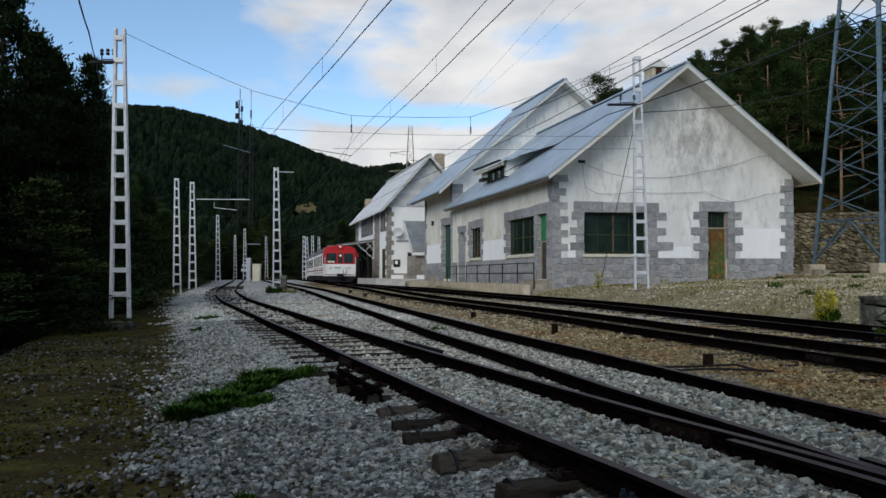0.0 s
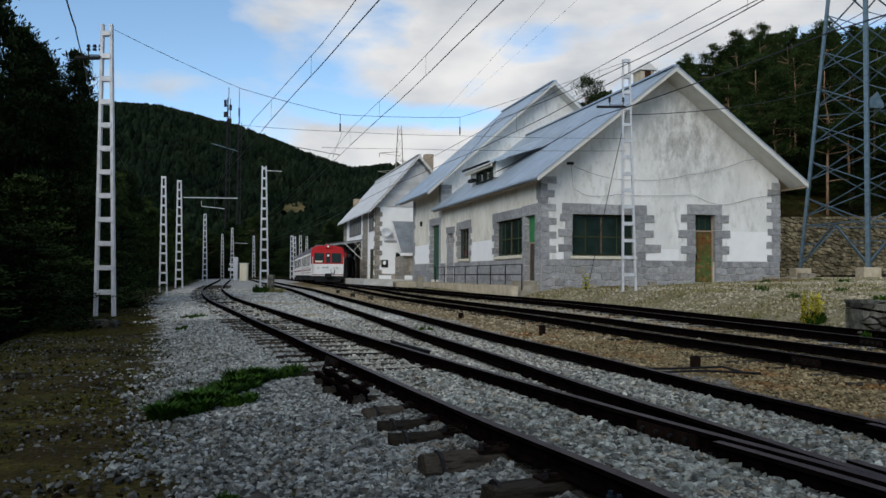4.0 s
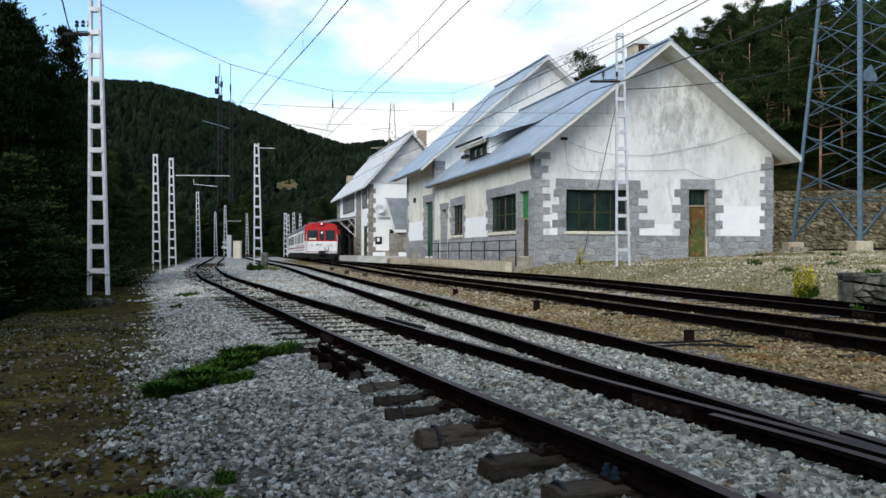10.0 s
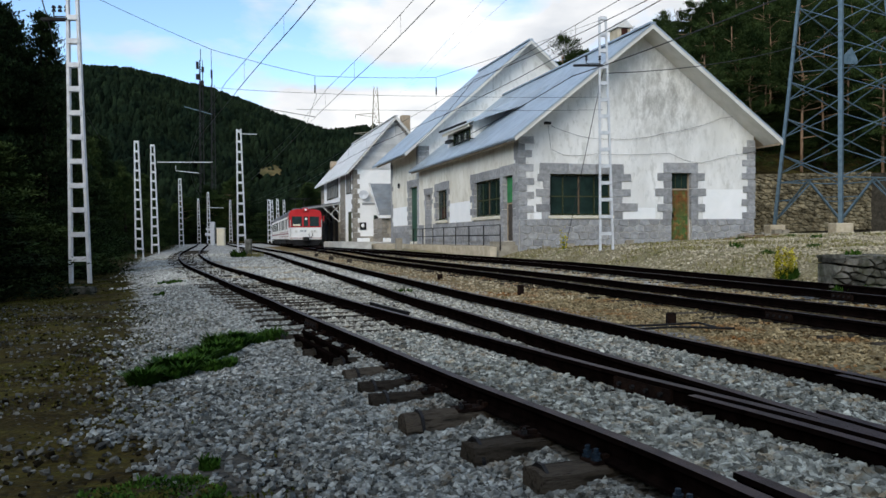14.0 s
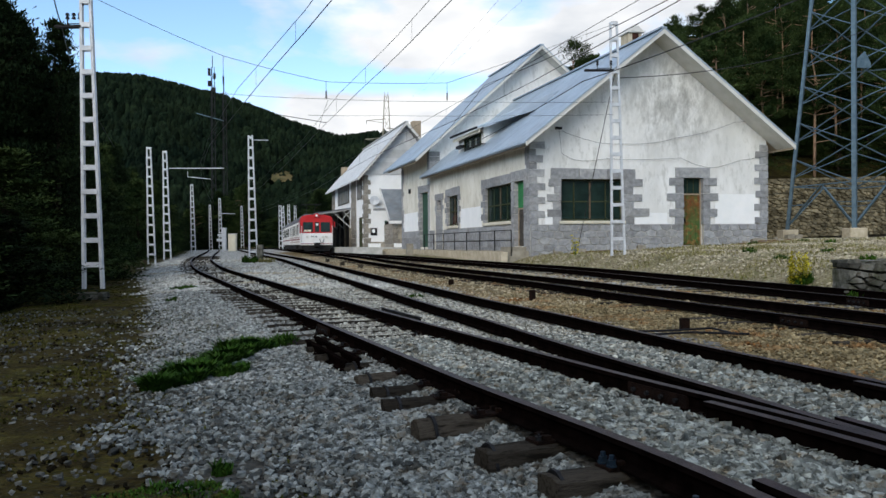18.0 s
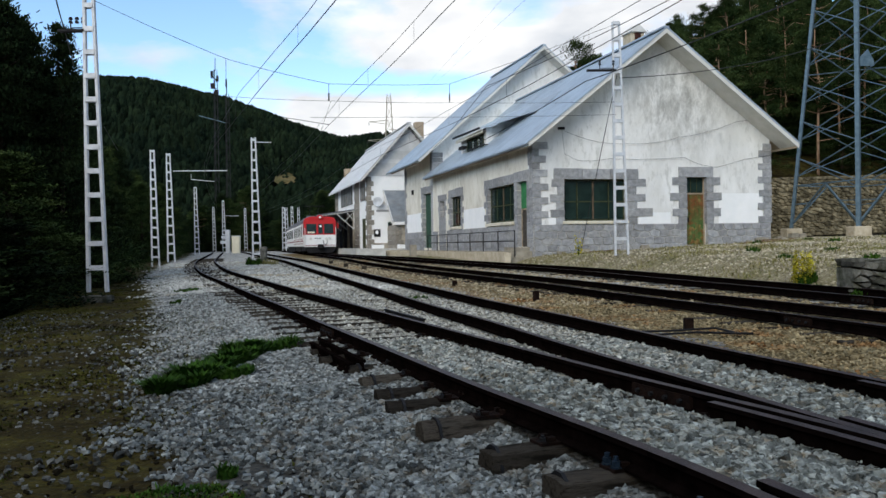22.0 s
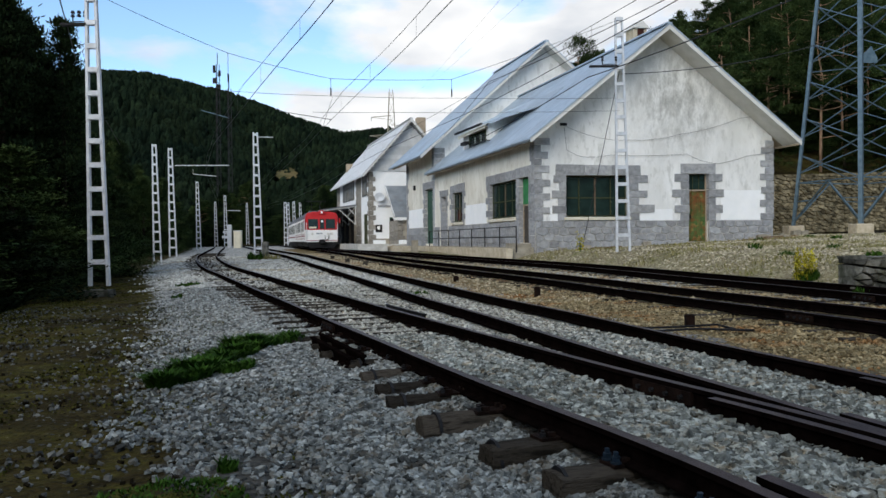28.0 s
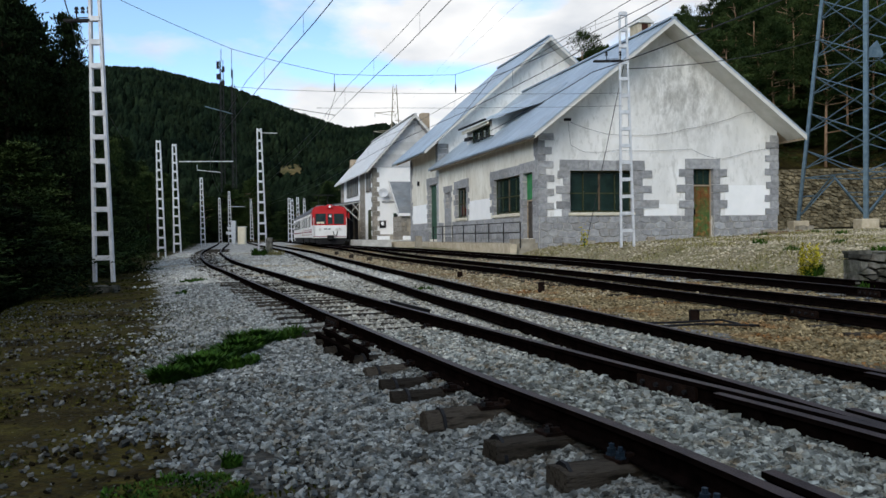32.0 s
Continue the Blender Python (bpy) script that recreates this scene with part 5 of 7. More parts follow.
part("chimney", Geo().box(2.35, 3.0, 28.9, 29.6, 8.3, 10.35, site), M["timber"], b3, "brown brick chimney", bevel=0.03)
part("chimney", Geo().box(-0.75, -0.2, 43.6, 44.2, 6.6, 8.2, site), M["timber"], b3, "brown brick chimney", bevel=0.03)
# lean-to against the gable
g = Geo()
quad_roof(g, site(-0.35, 24.7, 2.62), site(4.5, 24.7, 2.62), site(4.5, 27.9, 5.05), site(-0.35, 27.9, 5.05), 0.1)
lean = part("lean_to_roof", g, M["tin"], b3, "grey sheet lean-to roof")
part("lean_to_verge", Geo().bar(site(-0.37, 24.68, 2.65), site(-0.37, 27.9, 5.08), 0.09, 0.10), M["slate"], lean)
slab("wall_vent", g3, -0.05, 0.18, -0.03, 0.0, 1.9, 2.7, M["door_green"], b3, "small green shutter")
part("lean_to_fascia", Geo().box(-0.35, 4.5, 24.66, 24.7, 2.4, 2.6, site), M["plaster_clean"], lean)
for k, (b0, b1_) in enumerate(courses(0.6, 2.4, 0.36)):
    block("wall_stone", lambda a, t, z: site(a, 25.0 + t, z), -0.1, 0.32 + 0.12 * (k % 2), 0, 2.8, b0, b1_ - 0.012, M["brownstone"], lean)
slab("lean_to_wall", lambda a, t, z: site(a, 25.0 + t, z), 0.30, 4.4, 0.02, 0.3, 0.6, 2.4, M["brown_wall"], lean, "brown-stained plaster")
# dish, sign, cable box
dish = thing("satellite_dish", "white round satellite dish on the house wall", "satellite dish")
g = Geo()
ring = [(0.36 * cos(2 * pi * j / 20), 0.33 * sin(2 * pi * j / 20)) for j in range(20)]
c = site(-0.86, 27.55, 4.2)
g.add([c + Vector((0.02, 0.05, 0))] + [c + Vector((a, -0.02, b)) for a, b in ring] + [c + Vector((0.02, 0.08, 0))] + [c + Vector((a, 0.02, b)) for a, b in ring],
      [(0, 1 + (j + 1) % 20, 1 + j) for j in range(20)] + [(21, 22 + j, 22 + (j + 1) % 20) for j in range(20)] + [(1 + j, 1 + (j + 1) % 20, 22 + (j + 1) % 20, 22 + j) for j in range(20)])
part("reflector", g, M["steel"], dish)
part("bracket", Geo().tube([c + Vector((0, 0.1, 0)), site(-0.86, 27.9, 4.1)], 0.03), M["dark"], dish)
sign = thing("platform_sign", "small black and white square sign on the house wall", "sign")
slab("board", g3, -1.1, -0.62, -0.05, 0.0, 1.6, 2.15, M["black"], sign)
g = Geo()
g.tube([g3(-0.86, -0.052, 1.93), g3(-0.86, -0.06, 1.93)], 0.15, None, 16)
part("disc", g, M["plaster_clean"], sign)
slab("meter_box", g3, 0.0, 0.24, -0.08, 0.0, 1.95, 2.6, M["dark"], b3)

# canopy over the platform
canopy = thing("platform_canopy", "pale steel platform canopy on curved brackets", "canopy")
quad = Geo()
quad_roof(quad, site(-4.5, 33.8, 3.52), site(-1.55, 33.8, 3.95), site(-1.55, 44.5, 3.95), site(-4.5, 44.5, 3.52), 0.08)
part("canopy_roof", quad, M["trainroof"], canopy)
for v in (33.9, 37.4, 40.9, 44.3):
    g = Geo()
    g.bar(site(-4.45, v, 3.40), site(-1.56, v, 3.82), 0.07, 0.1)
    truss = part("truss", g, M["canopy"], canopy)
    part("brace", Geo().bar(site(-1.58, v, 2.3), site(-3.0, v, 3.60), 0.06), M["canopy"], truss)
    part("brace", Geo().bar(site(-1.58, v, 3.0), site(-2.2, v, 3.72), 0.05), M["canopy"], truss)
    part("brace", Geo().bar(site(-1.58, v, 2.3), site(-1.58, v, 3.8), 0.07), M["canopy"], truss)
    part("brace", Geo().bar(site(-2.3, v, 2.95), site(-1.58, v, 3.72), 0.04), M["canopy"], truss)

# platform beyond the hall
plat = thing("platform", "pale concrete passenger platform", "platform")
slab("deck", site, -3.35, -1.55, 21.5, 50.0, 0.1, 0.74, M["paving"], plat)
slab("deck", site, -1.55, 3.0, 22.9, 27.8, 0.1, 0.72, M["paving"], plat)
slab("edge_stone", site, -3.5, -3.35, 21.5, 50.0, 0.1, 0.76, M["paving"], plat)
for u in (-2.0, -0.2):
    p = thing("planter_block", "white concrete block on the platform", "planter", "planter blocks")
    slab("block", site, u, u + 0.75, 23.5, 24.1, 0.72, 1.0, M["plaster_clean"], p)
    slab("soil", site, u + 0.08, u + 0.67, 23.58, 24.02, 1.0, 1.02, M["black"], p)
pst = thing("stone_post", "short weathered stone post by the track", "post")
block("shaft", site, -2.05, -1.72, 12.4, 12.7, 0.2, 0.95, M["concrete"], pst)


# ---------------------------------------------------------------- railcar
def T3_POSE(s):
    """The front car's place, s metres along from where it waits."""
    p, q = Vector((-9.3, 58.6, 0.0)), Vector((-13.6, 76.0, 0.0))
    d = (p - q).normalized()
    p = p + d * s
    return pose(p.x, p.y, 0.40 - 0.004 * s, 0, 0, math.degrees(atan2(-d.x, d.y)) + 180)


def car_body(top, cab):
    """Shell along +y from the front face at y = 0."""
    W, L = 1.21, 14.6
    sec = [(-W, 0.55), (W, 0.55), (W, 2.30), (W * 0.96, 2.55), (W * 0.80, 2.74), (W * 0.4, 2.84), (-W * 0.4, 2.84), (-W * 0.80, 2.74), (-W * 0.96, 2.55), (-W, 2.30)]
    at = lambda a, z, y: (a, y, z)
    low = [(-W, 0.55), (W, 0.55), (W, 2.28), (-W, 2.28)]
    body = part("body", Geo().prism(low, 1.3 if cab else 0.3, L, at), M["white"], top)
    part("roof", Geo().prism([p for p in sec if p[1] > 2.25], 1.0 if cab else 0.3, L, at), M["trainroof"], top)
    for s in (-1, 1):
        x = s * W
        for z0, z1 in ((0.92, 1.02), (1.10, 1.14), (0.74, 0.78)):
            part("stripe", Geo().box(x - 0.006, x + 0.006, 1.32 if cab else 0.35, L - 0.02, z0, z1), M["maroon"], body)
        for k in range(6):
            y = 2.6 + 2.05 * k
            if k in (1, 4):
                d = part("door", Geo().box(x - 0.012, x + 0.012, y, y + 1.1, 0.66, 2.24), M["barge"], body, "grey sliding door")
                part("door_glass", Geo().box(x - 0.018, x + 0.018, y + 0.2, y + 0.9, 1.35, 2.1), M["glass"], d)
            else:
                part("window", Geo().box(x - 0.012, x + 0.012, y, y + 1.45, 1.32, 2.12), M["glass_pale"], body)
    under = part("underframe", Geo().box(-1.05, 1.05, 0.5, L - 0.3, 0.18, 0.55), M["black"], top)
    for y in (2.2, 4.0, 10.4, 12.2):
        for s in (-1, 1):
            g = Geo()
            g.tube([(s * 0.48, y, 0.36), (s * 0.58, y, 0.36)], 0.36, None, 20)
            part("wheel", g, M["dark"], under)
    for y in (6.0, 7.6):
        part("equipment_box", Geo().box(-1.1, 1.1, y, y + 1.1, 0.12, 0.5), M["dark"], under)
    for y in (4.5, 9.5):
        part("roof_box", Geo().box(-0.6, 0.6, y, y + 1.8, 2.82, 3.02), M["trainroof"], top)
    return body


def build_train():
    top = thing("railcar", "red and white narrow-gauge electric railcar at the platform", "train", "railcars")
    body = car_body(top, True)
    W = 1.21
    # cab: raked front with rounded top corners
    sec = lambda z0: [(-W, z0), (W, z0), (W, 2.34), (W * 0.97, 2.54), (W * 0.87, 2.69), (W * 0.5, 2.80), (-W * 0.5, 2.80), (-W * 0.87, 2.69), (-W * 0.97, 2.54), (-W, 2.34)]
    s0 = sec(1.42)
    g = Geo()
    n = len(s0)
    rings = []
    for y, k in ((0.16, 0.90), (0.06, 0.97), (0.10, 1.0), (1.3, 1.0)):
        rings.append([(a * k, y + (0.16 * (z - 1.42) if y < 1 else 0), 1.42 + (z - 1.42) * (k if k > 0.95 else 0.93)) for a, z in s0])
    rings = rings[1:]
    v = [p for r in rings for p in r]
    f = [tuple(range(n))] + [(i * n + j, i * n + (j + 1) % n, (i + 1) * n + (j + 1) % n, (i + 1) * n + j) for i in range(len(rings) - 1) for j in range(n)]
    f.append(tuple(range(len(v) - 1, len(v) - n - 1, -1)))
    cab = part("cab_top", g.add(v, f), M["red"], top, "bright red cab front and hood")
    g = Geo()
    g.hexa([(-W * 0.97, 0.03, 0.50), (W * 0.97, 0.03, 0.50), (W, 1.3, 0.50), (-W, 1.3, 0.50), (-W * 0.97, 0.06, 1.42), (W * 0.97, 0.06, 1.42), (W, 1.3, 1.42), (-W, 1.3, 1.42)])
    nose = part("cab_nose", g, M["white"], top, "white lower cab front", bevel=0.05)
    fy = lambda z: 0.045 + 0.16 * (z - 1.42)
    for a0, a1, z1 in ((-1.02, -0.29, 2.24), (-0.15, 0.18, 2.24), (0.29, 0.99, 2.24)):
        z0 = 1.50
        g = Geo()
        g.hexa([(a0, fy(z0) - 0.005, z0), (a1, fy(z0) - 0.005, z0), (a1, fy(z0) + 0.05, z0), (a0, fy(z0) + 0.05, z0),
                (a0, fy(z1) - 0.005, z1), (a1, fy(z1) - 0.005, z1), (a1, fy(z1) + 0.05, z1), (a0, fy(z1) + 0.05, z1)])
        part("windscreen", g, M["glass"], cab)
    part("wiper", Geo().bar((-0.7, 0.04, 1.5), (-0.5, 0.09, 2.0), 0.02), M["black"], cab)
    part("wiper", Geo().bar((0.7, 0.04, 1.5), (0.5, 0.09, 2.0), 0.02), M["black"], cab)
    g = Geo()
    g.tube([(0, 0.10, 2.74), (0, 0.26, 2.74)], 0.085, None, 16)
    part("headlight", g, M["plaster_clean"], cab, "round white headlamp")
    g = Geo()
    g.tube([(0.02, 0.05, 2.06), (0.02, 0.16, 2.06)], 0.09, None, 14)
    part("headlight", g, M["plaster_clean"], cab, "round white headlamp")
    part("destination_board", Geo().box(-0.95, -0.42, 0.042, 0.052, 1.53, 1.66), M["cream"], cab, "yellowish destination board")
    part("brow", Geo().hexa([(-0.24, 0.12, 2.62), (0.24, 0.12, 2.62), (0.3, 0.9, 2.76), (-0.3, 0.9, 2.76), (-0.16, 0.20, 2.90), (0.16, 0.20, 2.90), (0.2, 0.9, 2.84), (-0.2, 0.9, 2.84)]), M["red"], cab, bevel=0.05)
    for a in (-0.33, 0.33):
        part("horn", Geo().tube([(a, 0.25, 2.83), (a, 0.6, 2.84)], 0.045, 0.03, 10), M["dark"], cab)
    for a in (-1.15, 1.15):
        part("grab_rail", Geo().tube([(a, -0.02, 0.75), (a, -0.05, 0.8), (a, -0.05, 1.9), (a, 0.1, 1.95)], 0.025, None, 8), M["canopy"], nose)
    for a, w in ((-0.42, 0.10), (-0.28, 0.08), (-0.12, 0.14), (0.62, 0.16)):
        part("marking", Geo().box(a, a + w, 0.018, 0.03, 1.10, 1.20), M["tin"], nose)
    for a in (-0.72, 0.72, 0.45):
        g = Geo()
        g.tube([(a, 0.0, 1.12), (a, 0.06, 1.12)], 0.09, None, 14)
        part("lamp", g, M["barge"], nose)
    part("stripe", Geo().box(-W * 0.98, W * 0.98, 0.015, 0.05, 0.60, 0.64), M["maroon"], nose)
    g = Geo()
    g.tube([(0.36 + 0.24 * cos(a) * 0.6, -0.02, 0.98 + 0.32 * sin(a)) for a in [pi + pi * k / 10 for k in range(11)]], 0.022, None, 8)
    part("hose", g, M["black"], nose)
    part("coupler", Geo().box(-0.22, 0.22, -0.35, 0.1, 0.40, 0.70), M["black"], top, bevel=0.03)
    part("buffer_beam", Geo().box(-1.12, 1.12, 0.04, 0.35, 0.26, 0.50), M["black"], top, bevel=0.03)
    part("snow_plough", Geo().box(-0.95, 0.95, 0.02, 0.12, 0.06, 0.30), M["dark"], top)
    for s in (-1, 1):
        part("mirror", Geo().box(s * 1.24 - 0.03 + s * 0.08, s * 1.24 + 0.03 + s * 0.12, 0.3, 0.36, 1.9, 2.3), M["red"], top)
        part("cab_window", Geo().box(s * W - 0.012, s * W + 0.012, 0.4, 1.0, 1.5, 2.2), M["glass"], cab)
    # pantograph
    g = Geo()
    for s in (-0.4, 0.4):
        g.bar((s, 5.0, 3.02), (s * 0.8, 6.2, 3.45), 0.04)
        g.bar((s * 0.8, 6.2, 3.45), (s, 5.2, 3.8), 0.04)
    g.bar((-0.8, 5.2, 3.82), (0.8, 5.2, 3.82), 0.06)
    part("pantograph", g, M["dark"], top)
    # second car, coupled behind
    rear = part("trailer_body", Geo().box(-1.21, 1.21, 15.3, 29.6, 0.55, 2.3), M["white"], top)
    part("trailer_roof", Geo().prism([(-1.21, 2.3), (1.21, 2.3), (1.0, 2.72), (-1.0, 2.72)], 15.3, 29.6, lambda a, z, y: (a, y, z)), M["trainroof"], top)
    for s in (-1, 1):
        for k in range(6):
            y = 16.4 + 2.1 * k
            part("window", Geo().box(s * 1.21 - 0.012, s * 1.21 + 0.012, y, y + 1.4, 1.32, 2.12), M["glass"], rear)
        part("stripe", Geo().box(s * 1.21 - 0.006, s * 1.21 + 0.006, 15.4, 29.5, 0.92, 1.02), M["maroon"], rear)
    part("trailer_underframe", Geo().box(-1.05, 1.05, 15.5, 29.4, 0.1, 0.55), M["black"], top)
    part("gangway", Geo().box(-0.5, 0.5, 14.6, 15.3, 0.6, 2.4), M["black"], top)
    return top


train = build_train()
train.matrix_world = T3_POSE(0.0)


# ---------------------------------------------------------------- retaining wall, pylon and other things on the bank
M["dirt_or_shade"] = mat("brown_earth_joint", (0.03, 0.026, 0.02), (0.07, 0.06, 0.045), 4, 0.95, bump=0.5, bscale=20)
rw = thing("retaining_wall", "tall dry rubble retaining wall below the wood", "wall", kind="structure")
RW = lambda a, t, z: site(11.2 + a, 13.2 + t, z)
part("core", Geo().hexa([RW(0, 0.06, 0.6), RW(30, 0.06, 0.6), RW(30, 0.7, 0.6), RW(0, 0.7, 0.6), RW(0, 0.06, 4.35), RW(30, 0.06, 5.3), RW(30, 0.7, 5.3), RW(0, 0.7, 4.35)]), M["dirt_or_shade"], rw)
WR = random.Random(5)
rest, count = Geo(), 0
for s, poly in sorted(rubble_cells(WR, 16.8, 3.6, 0.34, 0.19, 0.46), key=lambda c: c[0][0]):
    if count < 300:
        part("stone", cell_stone(Geo(), RW, s, poly, 0.0, 0.85 + 0.03 * s[0], 0.018, 0.13, 0.1, WR), M["rubble"], rw)
        count += 1
    else:
        cell_stone(rest, RW, s, poly, 0.0, 0.85 + 0.03 * s[0], 0.018, 0.13, 0.1, WR)
tagged(part("stones", rest, M["rubble"], rw), kind="stuff")

lw = thing("low_stone_wall", "low mossy stone wall end above the siding", "wall")
LW = lambda a, t, z: Vector((6.84 + a * 0.98, 13.45 - a * 0.22 + t, z))
part("core", Geo().box(0.16, 4.0, 0.1, 0.5, -0.3, 0.44, LW), M["dirt_or_shade"], lw)
for s, poly in rubble_cells(WR, 3.8, 0.72, 0.18, 0.125, 0.40):
    part("stone", cell_stone(Geo(), LW, s, poly, 0.12, -0.19 + WR.uniform(-0.01, 0.02), 0.012, 0.12, 0.45, WR), M["moss"], lw)
a = 0.14
while a < 3.8:
    w, hh = WR.uniform(0.2, 0.5), WR.uniform(0.03, 0.10)
    c = [LW(a + p + WR.uniform(-0.03, 0.03), t + WR.uniform(-0.05, 0.05), z + WR.uniform(-0.02, 0.02)) for z in (0.50, 0.53 + hh) for p, t in ((0, -0.04), (w, -0.04), (w, 0.5), (0, 0.5))]
    part("top_stone", Geo().hexa(c), M["moss"], lw, bevel=0.02)
    a += w + WR.uniform(0.0, 0.12)




def lattice_tower():
    """Square four-legged tower seen corner on: legs, panels of crossed braces, plinths."""
    top = thing("power_pylon", "blue-grey steel lattice pylon on four concrete plinths", "pylon")
    c, z0 = Vector((20.5, 38.6, 0)), 1.55
    half = lambda z: 3.05 * (1 - (z - z0) / 30.0)
    ang = [radians(a) for a in (152, 242, 332, 62)]
    corner = lambda k, z: c + Vector((cos(ang[k % 4]) * half(z), sin(ang[k % 4]) * half(z), z))
    low, pitch = z0 + 2.15, 1.86
    hubs = [low + pitch * i for i in range(9)]
    for k in range(4):
        g = Geo()
        p, q = corner(k, z0 - 0.1), corner(k, hubs[-1])
        g.bar(p, q, 0.19 if k == 1 else 0.15, None, (0.5, 0.5, 0))
        part("leg", g, M["tower"], top)
        b = corner(k, z0)
        part("plinth", Geo().box(b.x - 0.40, b.x + 0.40, b.y - 0.4, b.y + 0.4, b.z - 1.3, b.z - 0.02), M["plinth"], top, "pale tan concrete plinth", bevel=0.04)
        hub, arm = (k, k + 1) if k % 2 else (k + 1, k)
        for i, z in enumerate(hubs):
            for d in (-0.75, 0.75):
                if low - 0.1 < z + d * pitch < hubs[-1] + 0.1:
                    part("brace", Geo().bar(corner(hub, z), corner(arm, z + d * pitch), 0.070, 0.04), M["tower"], top)
        part("strut", Geo().bar(corner(k, low), corner(k + 1, low), 0.12, 0.06), M["tower"], top)
        m = (corner(k, low) + corner(k + 1, low)) / 2
        for e in (k, k + 1):
            part("strut", Geo().bar(corner(e, z0 + 0.15), m, 0.09, 0.05), M["tower"], top)
            part("strut", Geo().bar(corner(e, z0 + 1.2), corner(e, z0 + 0.15).lerp(m, 0.55), 0.06, 0.04), M["tower"], top)
        part("strut", Geo().bar(corner(k, hubs[3]), corner(k + 2, hubs[3]), 0.08, 0.05), M["tower"], top)
    plate = Geo()
    p = corner(1, 9.4)
    plate.add([p + Vector(d) * 0.66 for d in ((0.15, -0.12, -0.55), (1.15, -0.1, -0.55), (1.15, -0.1, -0.2), (0.72, -0.11, 0.65), (0.15, -0.12, 0.1))] +
              [p + Vector(d) * 0.66 for d in ((0.15, -0.09, -0.55), (1.15, -0.07, -0.55), (1.15, -0.07, -0.2), (0.72, -0.08, 0.65), (0.15, -0.09, 0.1))],
              [(0, 1, 2, 3, 4), (9, 8, 7, 6, 5)] + [(i, (i + 1) % 5, 5 + (i + 1) % 5, 5 + i) for i in range(5)])
    part("warning_plate", plate, M["tower"], top)
    return top


lattice_tower()


def far_pylon():
    top = thing("distant_pylon", "slender distant lattice pylon on the ridge", "pylon")
    c, zb, zt = Vector((-17.3, 252.0, 0)), 6.0, 49.0
    half = lambda z: 2.6 - 2.0 * (z - zb) / (zt - zb)
    cn = lambda k, z: c + Vector(((1, 1, -1, -1)[k % 4] * half(z), (1, -1, -1, 1)[k % 4] * half(z), z))
    for k in range(4):
        part("leg", Geo().bar(cn(k, zb), cn(k, zt), 0.18), M["concrete"], top)
        z = zb
        while z < zt - 2:
            part("brace", Geo().bar(cn(k, z), cn(k + 1, z + 4), 0.10), M["concrete"], top)
            z += 4
    for z, w in ((35, 7.0), (38, -7.0), (41, 6.5)):
        part("arm", Geo().bar(c + Vector((0, 0, z + 0.5)), c + Vector((-w, 0, z)), 0.2), M["concrete"], top)
        part("arm", Geo().bar(c + Vector((0, 0, z - 0.9)), c + Vector((-w, 0, z)), 0.14), M["concrete"], top)
        part("insulator_string", Geo().bar(c + Vector((-w, 0, z)), c + Vector((-w, 0, z - 1.3)), 0.16), M["dark"], top)


far_pylon()


def aerial_mast(x, y, h, label):
    top = thing("aerial_mast", label, "mast", "aerial masts")
    z = terrain(x, y)[0]
    for a in (0, 2.1, 4.2):
        part("leg", Geo().bar((x + 0.45 * cos(a), y + 0.45 * sin(a), z), (x + 0.3 * cos(a), y + 0.3 * sin(a), h), 0.09), M["dark"], top)
    k, zz = 0, z
    while zz < h - 1.5:
        for a in (0, 2.1, 4.2):
            part("brace", Geo().bar((x + 0.42 * cos(a), y + 0.42 * sin(a), zz), (x + 0.42 * cos(a + 2.1), y + 0.42 * sin(a + 2.1), zz + 1.5), 0.045), M["dark"], top)
        zz += 1.5
    return top


am = aerial_mast(-37.8, 130, 30.6, "dark aerial mast with panel antennas")
for k, (dx, dz, w, hh) in enumerate(((-0.4, -0.9, 0.35, 1.2), (0.5, -1.6, 0.35, 0.9), (-0.3, -2.8, 0.6, 0.9), (0.4, -3.8, 0.5, 0.7))):
    part("panel_antenna", Geo().box(-37.8 + dx - w / 2, -37.8 + dx + w / 2, 129.3, 129.6, 30.6 + dz - hh / 2, 30.6 + dz + hh / 2), M["dark"], am)
part("whip", Geo().tube([(-37.8, 130, 30.5), (-37.8, 130, 32.5)], 0.06), M["dark"], am)
am = aerial_mast(-35.9, 130, 26.5, "dark slim aerial mast beside the line")
part("side_arm", Geo().tube([(-40.6, 130, 23.0), (-36.0, 130, 21.7)], 0.09), M["tower"], am)
part("whip", Geo().tube([(-35.9, 130, 26.4), (-35.9, 130, 29.0)], 0.05), M["dark"], am)


# ---------------------------------------------------------------- overhead line
def wire(name, label, pts, r, sag=0.0, parent=None, n=10):
    path = []
    for a, b in zip(pts, pts[1:]):
        a, b = Vector(a), Vector(b)
        for i in range(n):
            t = i / n
            p = a.lerp(b, t)
            p.z -= sag * 4 * t * (1 - t)
            path.append(p)
    path.append(Vector(pts[-1]))
    ob = part(name, Geo().tube(path, r, None, 6), M["wire"], parent)
    return ob if parent else tagged(ob, label, "cable", "overhead wires")


